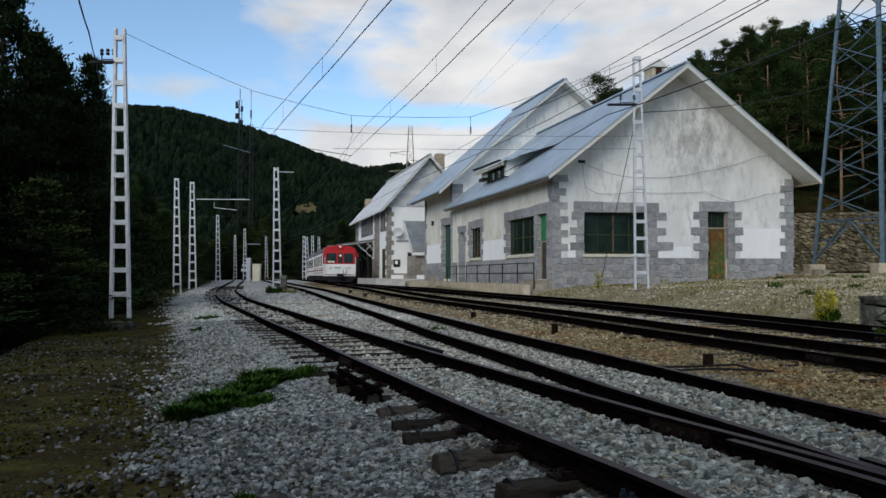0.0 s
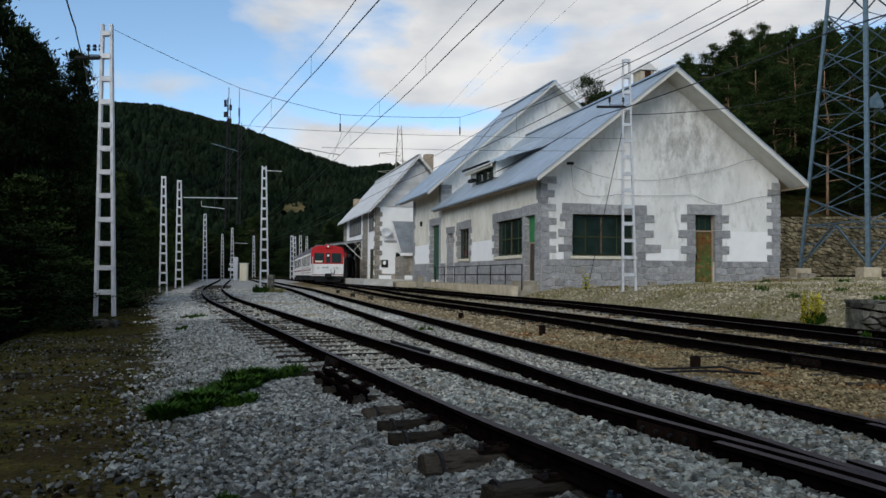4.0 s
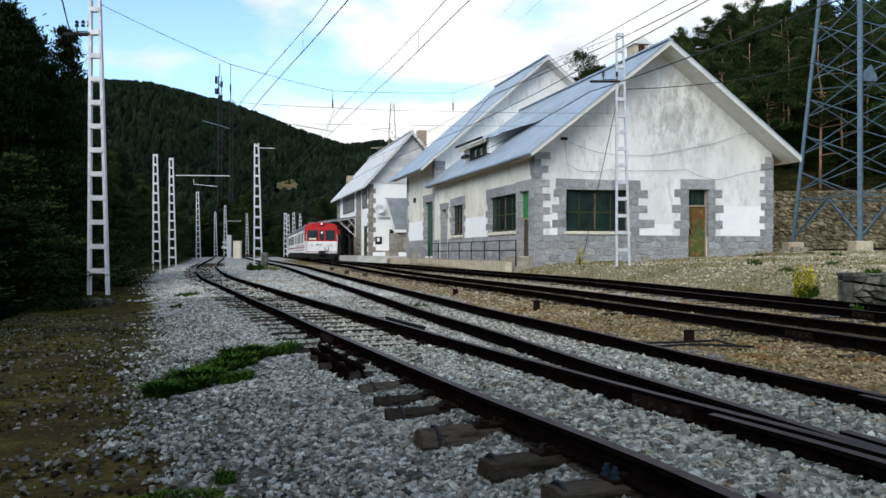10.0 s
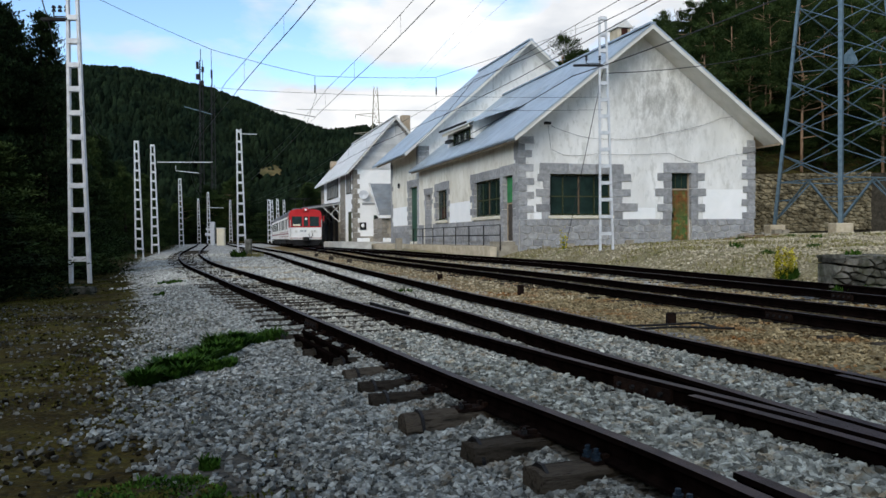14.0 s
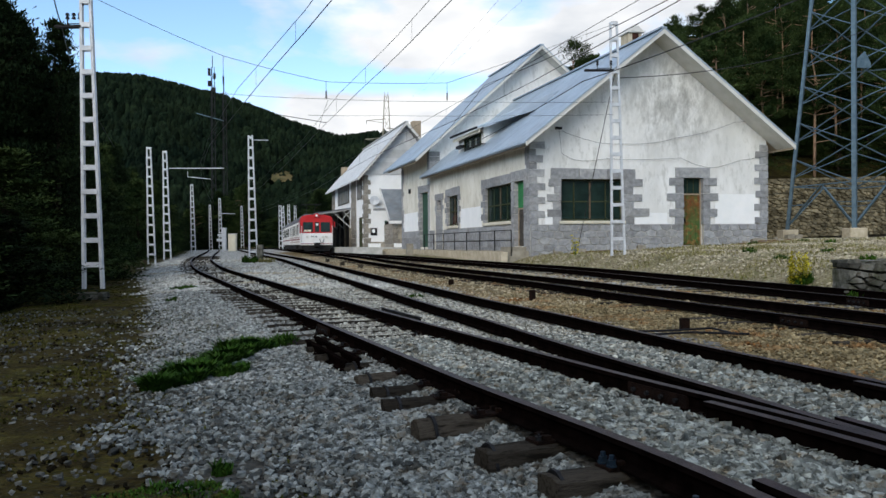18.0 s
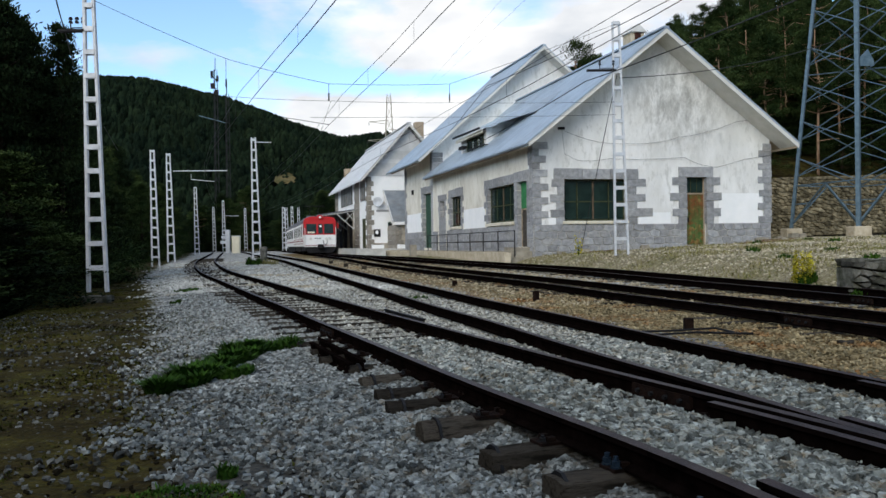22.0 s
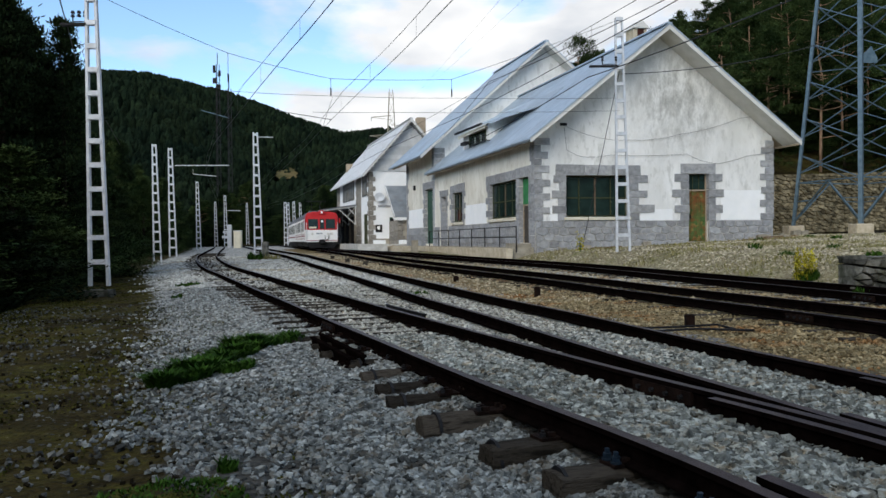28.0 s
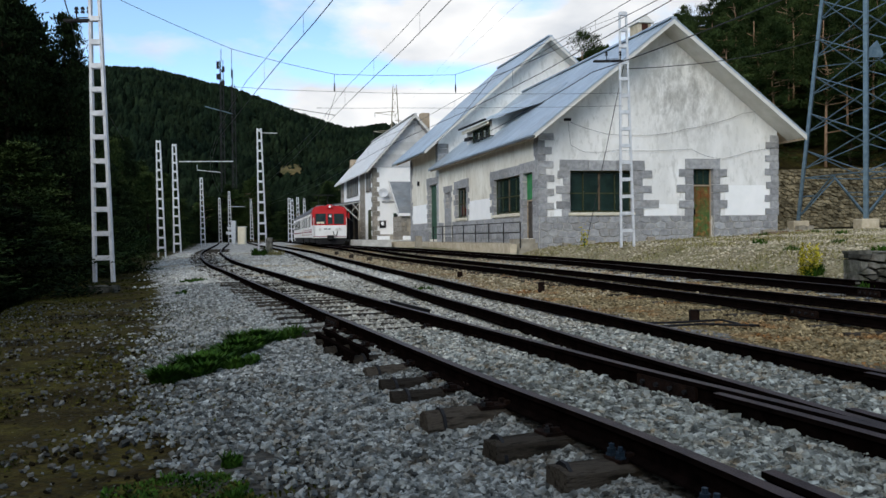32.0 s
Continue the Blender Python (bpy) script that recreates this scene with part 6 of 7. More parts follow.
def line_over(track, y1, contact, messenger, first, step, label):
    """Contact wire and messenger over a track, with droppers; contact and messenger are (y, height) by the way."""
    top = thing("catenary", label, "overhead line", "overhead wires")
    fx = along(track)
    zc = lambda y: float(np.interp(y, [p[0] for p in contact], [p[1] for p in contact]))
    zm = lambda y: float(np.interp(y, [p[0] for p in messenger], [p[1] for p in messenger]))
    yy = [1.0 + (y1 - 1.0) * i / 60 for i in range(61)]
    part("contact_wire", Geo().tube([(fx(y), y, zc(y)) for y in yy], 0.0085, None, 6), M["wire"], top)
    part("messenger_wire", Geo().tube([(fx(y), y, zm(y)) for y in yy], 0.0065, None, 6), M["wire"], top)
    y = first
    while y < min(y1, 45):
        part("dropper", Geo().tube([(fx(y), y, zc(y)), (fx(y), y, zm(y))], 0.003, None, 5), M["wire"], top)
        y += step


line_over(T1, 105.0, ((1, 4.1), (9.5, 4.36), (13.9, 4.52), (18.5, 4.64), (28, 4.8), (105, 5.4)),
          ((1, 4.9), (10.6, 4.76), (13.5, 4.86), (18.6, 5.12), (22.2, 5.33), (34, 5.15), (45, 5.6), (105, 6.0)), 4.7, 4.6, "two-wire overhead line of the near track")
line_over(T2, 105.0, ((1, 4.7), (11, 4.79), (15.4, 4.92), (20.7, 5.13), (28.2, 5.33), (105, 5.8)),
          ((1, 5.3), (12, 5.22), (15.5, 5.33), (20.7, 5.59), (25.8, 5.82), (36, 5.7), (48, 6.0), (105, 6.3)), 5.0, 5.2, "two-wire overhead line of the second track")
line_over(T3, 108.0, ((1, 4.85), (11, 4.80), (14, 4.77), (18, 4.80), (24, 4.77), (40, 5.0), (108, 5.6)),
          ((1, 5.25), (12, 5.15), (18, 5.27), (22, 5.29), (30, 5.25), (44, 5.6), (108, 6.0)), 6.4, 4.7, "two-wire overhead line of the platform track")


def further(x, y, z, k=25.5 / 22.2):
    """The same way from the eye, as far as the mast before the shed."""
    return x * k, y * k, 0.917 + (z - 0.917) * k


topA = (-7.95, 17.8, 6.62)
h1, h2, h3 = (-5.33, 19.27, 5.59), (-2.99, 20.58, 5.21), (0.21, 22.37, 5.53)
wire("span_wire", "slack cross-span wire between two masts", [topA, h1, h2, h3, (5.66, 25.42, 8.03)], 0.006, 0.03)
for p, d in ((h1, 0.93), (h2, 0.45), (h3, 0.53)):
    g = Geo()
    g.tube([p, (p[0], p[1], p[2] - d)], 0.007, None, 6)
    hg = tagged(part("hanger", g, M["wire"]), "thin hanger with an insulator on the span wire", "hanger", "span hangers")
    g = Geo()
    for k in range(3):
        z = p[2] - d * 0.55 - 0.07 * k
        g.tube([(p[0], p[1], z), (p[0], p[1], z - 0.03), (p[0], p[1], z - 0.06)], 0.024, 0.016, 8)
    part("insulator", g, M["dark"], hg)
wire("cross_wire", "lower cross-span wire to the mast", [(-5.33, 19.27, 4.66), (-2.94, 20.6, 4.76), (0.29, 22.41, 5.0), (5.64, 25.4, 5.5)], 0.005, 0.02)
wire("cross_wire", "lower cross-span wire to the mast", [(-3.43, 20.33, 4.29), (-1.34, 21.5, 4.46), (1.34, 23.0, 4.68), (5.64, 25.4, 5.09)], 0.005, 0.01)
wire("pull_off", "thin registration arm under the span wire", [(-4.1, 19.95, 4.24), (-2.98, 20.58, 4.13)], 0.008)
wire("pull_off", "thin registration wire under the span wire", [(-2.94, 20.6, 4.76), (-3.18, 20.47, 3.98)], 0.005)
wire("feeder_cable", "thick black feeder cable from the mast bracket", [(9.8, 8.0, 5.6), (7.72, 16.0, 6.02), further(4.08, 22.2, 5.52), tuple(site(0.35, 7.9, 6.0))], 0.015, 0.06)
wire("feeder_cable", "black feeder cable over the yard", [(9.0, 6.0, 6.6), (5.9, 15.0, 6.35), (1.6, 28.0, 6.6), tuple(site(-0.3, 15.0, 6.3))], 0.010, 0.12)
wire("line_cable", "thin cable along the wooded edge of the yard", [(-5.6, 11.0, 5.0), (-6.95, 14.1, 5.45), (-8.6, 17.8, 5.98), (-14.0, 30.0, 7.4), (-20, 48, 7.0)], 0.014, 0.03)
wire("line_cable", "thin high cable over the yard", [(10.5, 9.0, 9.5), (4.0, 30.0, 12.2), (-17.0, 250.0, 40.0)], 0.006, 0.4)
wire("line_cable", "thin high cable over the yard", [(12.5, 9.0, 9.5), (6.2, 30.0, 13.0), (-12.0, 250.0, 45.0)], 0.006, 0.4)
wire("line_cable", "thin cable towards the pylon", [further(5.04, 22.2, 5.6), (20.0, 36.0, 10.8)], 0.014, 0.5)
wire("guy_wire", "steel guy wire from the mast to the ground", [further(4.97, 22.2, 5.7), (5.1, 29.3, 0.5)], 0.011)
wire("wall_cable", "loose grey cable along the gable", [tuple(site(u, -0.06, z)) for u, z in
     ((1.18, 5.57), (1.6, 5.35), (2.79, 5.02), (4.0, 4.97), (5.2, 5.03), (6.22, 5.25), (7.5, 5.5), (8.76, 5.92), (10.3, 6.2))], 0.006, 0.03)
wire("wall_cable", "loose grey cable along the gable", [tuple(site(u, -0.06, z)) for u, z in
     ((1.2, 5.5), (1.3, 4.55), (1.85, 4.28), (2.56, 4.27), (3.2, 4.36), (4.5, 4.33), (6.46, 4.42), (7.1, 4.14), (7.87, 4.02), (9.15, 4.36), (10.33, 4.55))], 0.006, 0.015)
knob = tagged(part("cable_bracket", Geo().box(1.05, 1.3, -0.12, 0.0, 5.52, 5.62, site), M["dark"]), "small iron cable bracket on the gable", "bracket", "mast brackets")


def bracket(x0, x1_, y, z, n, label):
    """Two thin angles with spool insulators on a low stand."""
    top = thing("mast_bracket", label, "bracket", "mast brackets")
    for dy in (-0.05, 0.05):
        part("arm", Geo().box(min(x0, x1_), max(x0, x1_), y + dy - 0.02, y + dy + 0.02, z - 0.035, z + 0.02), M["dark"], top)
    a, b = x0 + (x1_ - x0) * 0.08, x0 + (x1_ - x0) * 0.55
    for x in (a, b):
        part("upright", Geo().bar((x, y, z), (x, y, z + 0.24), 0.022), M["dark"], top)
    part("tie_bar", Geo().bar((a, y, z + 0.06), (b, y, z + 0.06), 0.02), M["dark"], top)
    for k in range(n):
        x = a + (b - a) * k / max(n - 1, 1)
        g = Geo()
        for h in (0.17, 0.25):
            g.tube([(x, y, z + h), (x, y, z + h + 0.03), (x, y, z + h + 0.055)], 0.05, 0.03, 10)
        part("insulator", g, M["dark"], top)


bracket(-8.12, -8.72, 17.8, 5.92, 3, "dark bracket with three insulators on a mast")
bracket(5.66, 4.72, 25.45, 6.55, 2, "dark bracket with insulators on a mast")
arm = thing("cantilever_arm", "pale horizontal cantilever arm on a mast", "bracket", "mast brackets")
part("tube", Geo().tube([(-16.4, 47.3, 5.62), (-13.1, 47.3, 5.60)], 0.03, None, 8), M["steel"], arm)
part("registration_arm", Geo().tube([(-15.3, 47.3, 5.4), (-15.3, 47.3, 5.1), (-13.9, 47.3, 4.95)], 0.022, None, 8), M["steel"], arm)
arm = thing("cantilever_arm", "pale horizontal cantilever arm on a mast", "bracket", "mast brackets")
part("tube", Geo().tube([(-28.4, 100, 5.05), (-26.3, 100, 5.0)], 0.03, None, 8), M["steel"], arm)
arm = thing("cantilever_arm", "short pale arm with insulator on a mast", "bracket", "mast brackets")
part("tube", Geo().tube([(-9.9, 40.95, 6.45), (-9.0, 40.95, 6.42)], 0.022, None, 8), M["steel"], arm)


# ---------------------------------------------------------------- trees
def crown_geo(rnd, h, base, rad, n, size, shape):
    """Needle sprays: many small bent blades gathered on boughs; shape(f) is the reach at height share f."""
    g = Geo()
    v, f = [], []
    rnd_off = rnd.uniform(0, 40)
    for i in range(n):
        fh = rnd.random() ** 0.85
        z = base + (h - base) * fh
        a = rnd.random() * 2 * pi
        lump = 0.72 + 0.80 * noise.noise((cos(a) * 1.7, sin(a) * 1.7, z * 0.75 + rad + rnd_off))
        r = rad * shape(fh) * lump * (0.45 + 0.55 * rnd.random() ** 0.5)
        c = Vector((cos(a) * r, sin(a) * r, z + rnd.uniform(-0.25, 0.25) - 0.10 * r))
        for k in range(3):
            d = Vector((cos(a) + rnd.uniform(-0.9, 0.9), sin(a) + rnd.uniform(-0.9, 0.9), rnd.uniform(-0.35, 0.75))).normalized() * size * rnd.uniform(0.7, 1.4)
            s = d.cross(Vector((rnd.uniform(-1, 1), rnd.uniform(-1, 1), 1))).normalized() * size * rnd.uniform(0.14, 0.30)
            o = len(v)
            m = c + d * 0.55
            v += [c - s * 0.3, c + s * 0.3, m + s + Vector((0, 0, -0.1 * size)), m - s * 0.9, c + d]
            f += [(o, o + 1, o + 2, o + 3), (o + 3, o + 2, o + 4)]
    g.v, g.f, g.m = v, f, [0] * len(f)
    return g


def clump_crown(rnd, h, base, rad, clumps, per, size, shape, spread):
    """A crown of separate tufts at the ends of boughs, with gaps between them."""
    g = Geo()
    v, f = [], []
    for c in range(clumps):
        fh = (c + rnd.random()) / clumps
        a = rnd.random() * 2 * pi
        r = rad * shape(fh) * rnd.uniform(0.30, 1.25)
        mid = Vector((cos(a) * r, sin(a) * r, base + (h - base) * fh - 0.12 * r))
        w = spread * rnd.uniform(0.6, 1.3) * (0.55 + 0.6 * shape(fh))
        for i in range(per):
            p = mid + Vector((rnd.gauss(0, w), rnd.gauss(0, w), rnd.gauss(0, w * 0.45)))
            d = ((p - mid) * 0.6 + Vector((rnd.uniform(-0.5, 0.5), rnd.uniform(-0.5, 0.5), rnd.uniform(-0.1, 0.8)))).normalized() * size * rnd.uniform(0.7, 1.4)
            s = d.cross(Vector((rnd.uniform(-1, 1), rnd.uniform(-1, 1), 1))).normalized() * size * rnd.uniform(0.14, 0.28)
            o = len(v)
            v += [p - s * 0.4, p + s * 0.4, p + d * 0.55 + s, p + d * 0.55 - s, p + d]
            f += [(o, o + 1, o + 2, o + 3), (o + 3, o + 2, o + 4)]
    g.v, g.f, g.m = v, f, [0] * len(f)
    return g


def pine_set(n, kind):
    out = []
    for k in range(n):
        rnd = random.Random(90 + k + (50 if kind == "scots" else 0))
        g = Geo()
        H = 10.0
        lean = [(rnd.uniform(-0.35, 0.35) * (z / H) ** 1.5, rnd.uniform(-0.35, 0.35) * (z / H) ** 1.5, z) for z in (0, 2, 4, 6, 8, 9.6)]
        lean[0] = (0, 0, -0.6)
        g.tube(lean, 0.19 if kind == "fir" else 0.12, 0.03, 8)
        for j in range(22 if kind != "fir" else 16):
            z = rnd.uniform(2.2, 9.2)
            a, L = rnd.random() * 2 * pi, (rnd.uniform(0.6, 1.9) if kind == "scots" else rnd.uniform(0.8, 1.9) * (1.1 - z / 11))
            g.tube([(0, 0, z), (cos(a) * L * 0.6, sin(a) * L * 0.6, z + 0.12), (cos(a) * L, sin(a) * L, z + 0.05 + 0.3 * rnd.random())], 0.045, 0.012, 5)
        trunk = g.mesh("trunk", M["bark"] if kind != "fir" else M["dark_bark"], smooth=True)
        if kind == "tall":
            c = clump_crown(rnd, 10.6, 6.6 + rnd.uniform(-0.6, 0.8), 1.7, 26, 150, 0.16, lambda f: 0.6 + 1.2 * f - 1.5 * f * f, 0.34)
            crown = c.mesh("crown", M["needle2"])
        elif kind == "scots":
            c = clump_crown(rnd, 10.6, 3.6 + rnd.uniform(-1.0, 1.2), 2.3, 60, 230, 0.15, lambda f: (0.5 + 0.8 * f) if f < 0.5 else (0.9 * (1.25 - f * f)), 0.30)
            crown = c.mesh("crown", M["needle2"])
        else:
            c = clump_crown(rnd, 10.7, 0.1, 2.55, 140, 170, 0.155, lambda f: 1.04 - f ** 1.7, 0.34)
            crown = c.mesh("crown", M["needle"] if k % 2 else M["needle2"])
        out.append((trunk, crown))
    return out


SCOTS, FIRS, TALL = pine_set(5, "scots"), pine_set(5, "fir"), pine_set(4, "tall")


def plant_tree(kinds, rnd, x, y, h, wide, name, label, group):
    t = rnd.choice(kinds)
    top = thing(name, label, "tree", group)
    top.matrix_world = Matrix.Translation((x, y, terrain(x, y)[0])) @ Matrix.Rotation(rnd.random() * 6.3, 4, "Z") @ Matrix.Diagonal((wide, wide, h / 10.5, 1))
    for nm, me in zip(("trunk", "crown"), t):
        ob = new(nm, me)
        ob.parent = top


def plant_forest():
    rnd = random.Random(21)
    lab = "dense dark green conifer at the yard edge or unseen shade tree"
    # the edge of the wood beside the near track
    for x, y, h, w in ((-14.9, 24.5, 12.4, 0.95), (-12.35, 25.2, 8.3, 0.62), (-14.4, 26.5, 9.6, 1.0), (-13.5, 24.0, 9.4, 0.8), (-15.2, 28.5, 9.6, 1.0), (-17.5, 26, 12, 1.1), (-15.4, 31, 7.2, 0.9), (-11.6, 21.0, 4.2, 0.8), (-18, 32, 8.2, 1), (-10.4, 17.0, 3.2, 0.9),
                       (-12.5, 17.5, 5.6, 0.95), (-15, 20, 10.5, 1.0), (-10.0, 13.0, 3.6, 1.0), (-12.5, 12.0, 7.0, 1.1), (-12.4, 23.5, 3.2, 0.8)):
        plant_tree(FIRS, rnd, x, y, h, w, "conifer", lab, "trees beside the yard")
    y = 27.0
    while y < 105:
        for row in range(3):
            x = x1(y) - (7.6 if 30 < y < 52 else 5.8) - 3.3 * row + rnd.uniform(-1.0, 1.0)
            top = (0.135 if y > 34 else 0.16) * sqrt(x * x + y * y) + 0.5
            h = min(max(top - terrain(x, y)[0], 3.5), 12) * rnd.uniform(0.78, 1.05)
            if row == 0:
                h *= 0.62
            plant_tree(FIRS, rnd, x, y + rnd.uniform(-1, 1), h, rnd.uniform(0.9, 1.2) * (0.75 if row == 0 else 1), "conifer", lab, "trees beside the yard")
        y += 3.0 + 0.02 * y
    # the near foot of the hill, where the line curves out of sight
    for k in range(64):
        t, r = rnd.uniform(-0.37, -0.03), rnd.uniform(112, 138)
        y = r / sqrt(1 + t * t)
        if abs(t * y - x1(min(y, 105))) < 7 and y < 125:
            continue
        plant_tree(FIRS if k % 3 else SCOTS, rnd, t * y, y, (5.0 if -0.245 < t < -0.165 else rnd.uniform(6.0, 10.5)), rnd.uniform(0.8, 1.2), "conifer", "dark conifer at the foot of the hill", "trees beside the yard")
    # behind and beside the eye, out of sight: conifers added to cast shade
    for k in range(16):
        plant_tree(FIRS, rnd, -11.5 - 3.2 * (k % 4) + rnd.uniform(-1, 1), 6.5 - 5.2 * (k // 4) + rnd.uniform(-1, 1), rnd.uniform(9, 14), rnd.uniform(1.0, 1.3), "conifer", lab, "trees beside the yard")
    # unseen too, added to keep the nearest ballast in shade
    for k in range(10):
        plant_tree(FIRS, rnd, -3.2 - 2.5 * (k % 5) + rnd.uniform(-0.7, 0.7), -8.5 - 4.0 * (k // 5) + rnd.uniform(-0.8, 0.8), rnd.uniform(9.5, 12.5), rnd.uniform(0.85, 1.05), "conifer", lab, "trees beside the yard")
    # further unseen trees, added to shade the wood on the left
    for k in range(18):
        plant_tree(FIRS, rnd, -19.0 - 3.6 * (k % 4) + rnd.uniform(-1, 1), 21.0 - 2.6 * (k // 4) + rnd.uniform(-1, 1), rnd.uniform(11, 15), rnd.uniform(1.0, 1.3), "conifer", lab, "trees beside the yard")
    lab = "tall pine with a bare orange trunk on the slope"
    placed = 0
    while placed < 150:
        u, v = rnd.uniform(10, 66), rnd.uniform(15.5, 72)
        p = site(u, v, 0)
        k = p.x / p.y
        if k < 0.26 or k > 0.95:
            continue
        top = (0.272 + 0.046 * smooth(0.315, 0.385, k) + 0.12 * max(0.0, k - 0.40)) * p.y + 0.7
        h = min(rnd.uniform(9.0, 14.5), (top - terrain(p.x, p.y)[0]) * rnd.uniform(0.74, 1.0))
        if h < 4.5:
            continue
        plant_tree(SCOTS, rnd, p.x, p.y, h, rnd.uniform(0.6, 1.0), "pine", lab, "pines on the slope")
        placed += 1
    for x, y, h in ((12.4, 75, 13.6), (13.8, 76, 14.2), (15.2, 77, 13.8)):
        plant_tree(SCOTS, rnd, x, y, h, 0.9, "pine", "tall pine showing above the roofs", "pines on the slope")
    # bare trunks at the front of the slope
    for k in range(9):
        p = site(12.0 + 2.0 * k + rnd.uniform(-0.5, 0.5), rnd.uniform(21, 33), 0)
        h = min(rnd.uniform(8.5, 12.0), ((0.268 + 0.046 * smooth(0.315, 0.385, p.x / p.y)) * p.y + 0.6 - terrain(p.x, p.y)[0]) * rnd.uniform(0.75, 1.0))
        plant_tree(TALL, rnd, p.x, p.y, max(h, 3.5), rnd.uniform(0.7, 1.0), "pine", lab, "pines on the slope")
    for k, y, e in ((0.293, 60, 0.275), (0.303, 57, 0.286), (0.318, 61, 0.276), (0.337, 58, 0.30), (0.366, 57, 0.318), (0.395, 60, 0.326), (0.44, 58, 0.322), (0.48, 56, 0.333)):
        plant_tree(SCOTS, rnd, k * y, y, 0.93 + e * y - terrain(k * y, y)[0], 0.75, "pine", lab, "pines on the slope")
    for k in range(85):
        u, v = rnd.uniform(11.5, 42), rnd.uniform(16.0, 40)
        p = site(u, v, 0)
        plant_tree(FIRS[0::2], rnd, p.x, p.y, rnd.uniform(2.5, 4.5) if v < 24 else rnd.uniform(4.0, 7.5), rnd.uniform(0.5, 0.85), "conifer", "young dark conifer above the retaining wall", "trees above the wall")


plant_forest()


def far_wood():
    """The wooded hill: thousands of small uneven crowns in one mesh."""
    rnd = np.random.RandomState(4)
    V_, F_ = [], []
    rings, seg = (0.0, 0.42, 0.70, 0.90, 1.0), 7
    prof = (0.60, 0.95, 1.0, 0.66, 0.0)
    n = 0
    tries = 0
    while n < 19000 and tries < 70000:
        tries += 1
        k = rnd.uniform(-0.72, 0.34)
        r = 108 + 440 * rnd.random_sample() ** 0.75
        y = r / sqrt(1 + k * k)
        x = k * y
        if ((k + 0.2035) / 0.019) ** 2 + ((r - 305) / 11) ** 2 < 1:
            if rnd.random_sample() < 0.62:
                continue
        if y < 128 and -0.36 < k < -0.12:
            continue
        if k > -0.02 and r < 200:
            continue
        z = terrain(x, y)[0]
        h, w = rnd.uniform(7.2, 10.6), rnd.uniform(0.85, 1.75)
        if -0.242 < k < -0.170 and r < 294:
            h *= 0.72 if r < 272 else 0.88
        o = len(V_)
        sx, sy = rnd.uniform(-0.6, 0.6, 2)
        for f, p in zip(rings, prof):
            if p == 0.0:
                V_.append((x + sx, y + sy, z + h))
                continue
            for j in range(seg):
                a = 2 * pi * (j + 0.5 * f) / seg
                q = w * p * rnd.uniform(0.6, 1.25)
                V_.append((x + sx * f + cos(a) * q, y + sy * f + sin(a) * q, z - 0.5 + (h + 0.5) * f + rnd.uniform(-0.35, 0.35)))
        for i in range(len(rings) - 2):
            for j in range(seg):
                F_.append((o + i * seg + j, o + i * seg + (j + 1) % seg, o + (i + 1) * seg + (j + 1) % seg, o + (i + 1) * seg + j))
        tip, b = o + (len(rings) - 1) * seg, o + (len(rings) - 2) * seg
        F_ += [(b + j, b + (j + 1) % seg, tip) for j in range(seg)]
        n += 1
    g = Geo()
    g.v, g.f, g.m = V_, F_, [0] * len(F_)
    tagged(part("hill_wood", g, M["hill"]), "dark pine wood covering the far hill", "forest", kind="stuff")


M["hill"] = mat("far_pine_wood", (0.005, 0.0105, 0.0068), (0.016, 0.026, 0.0125), 0.045, 0.98, bump=1.0, bscale=2.4, bdist=0.5, island=0.38, spec=0.02, third=(0.007, 0.012, 0.007), tscale=0.5)
far_wood()


def clearing():
    """A dry meadow on the hillside, with a ragged rim."""
    g = Geo()
    n, c = 36, (-0.2035, 300.0)
    rim = []
    for ring in (0.0, 0.4, 0.75, 1.0):
        for j in range(n):
            a = 2 * pi * j / n
            q = ring * (1 + 0.45 * noise.noise((cos(a) * 1.2, sin(a) * 1.2, 4)) + 0.15 * noise.noise((cos(a) * 5, sin(a) * 5, 9)))
            k, r = c[0] + 0.0140 * q * cos(a), c[1] + 10 * q * sin(a)
            y = r / sqrt(1 + k * k)
            rim.append((k * y, y, MEADOW_Z + 0.28 * (r - c[1]) + 0.5 * noise.noise((k * 300, r * 0.2, 1))))
    f = [(i * n + j, i * n + (j + 1) % n, (i + 1) * n + (j + 1) % n, (i + 1) * n + j) for i in range(3) for j in range(n)]
    g.add(rim, f)
    tagged(part("meadow", g, M["meadow"]), "dry tan clearing on the wooded hill", "meadow", kind="structure")


MEADOW_Z = 26.6
clearing()


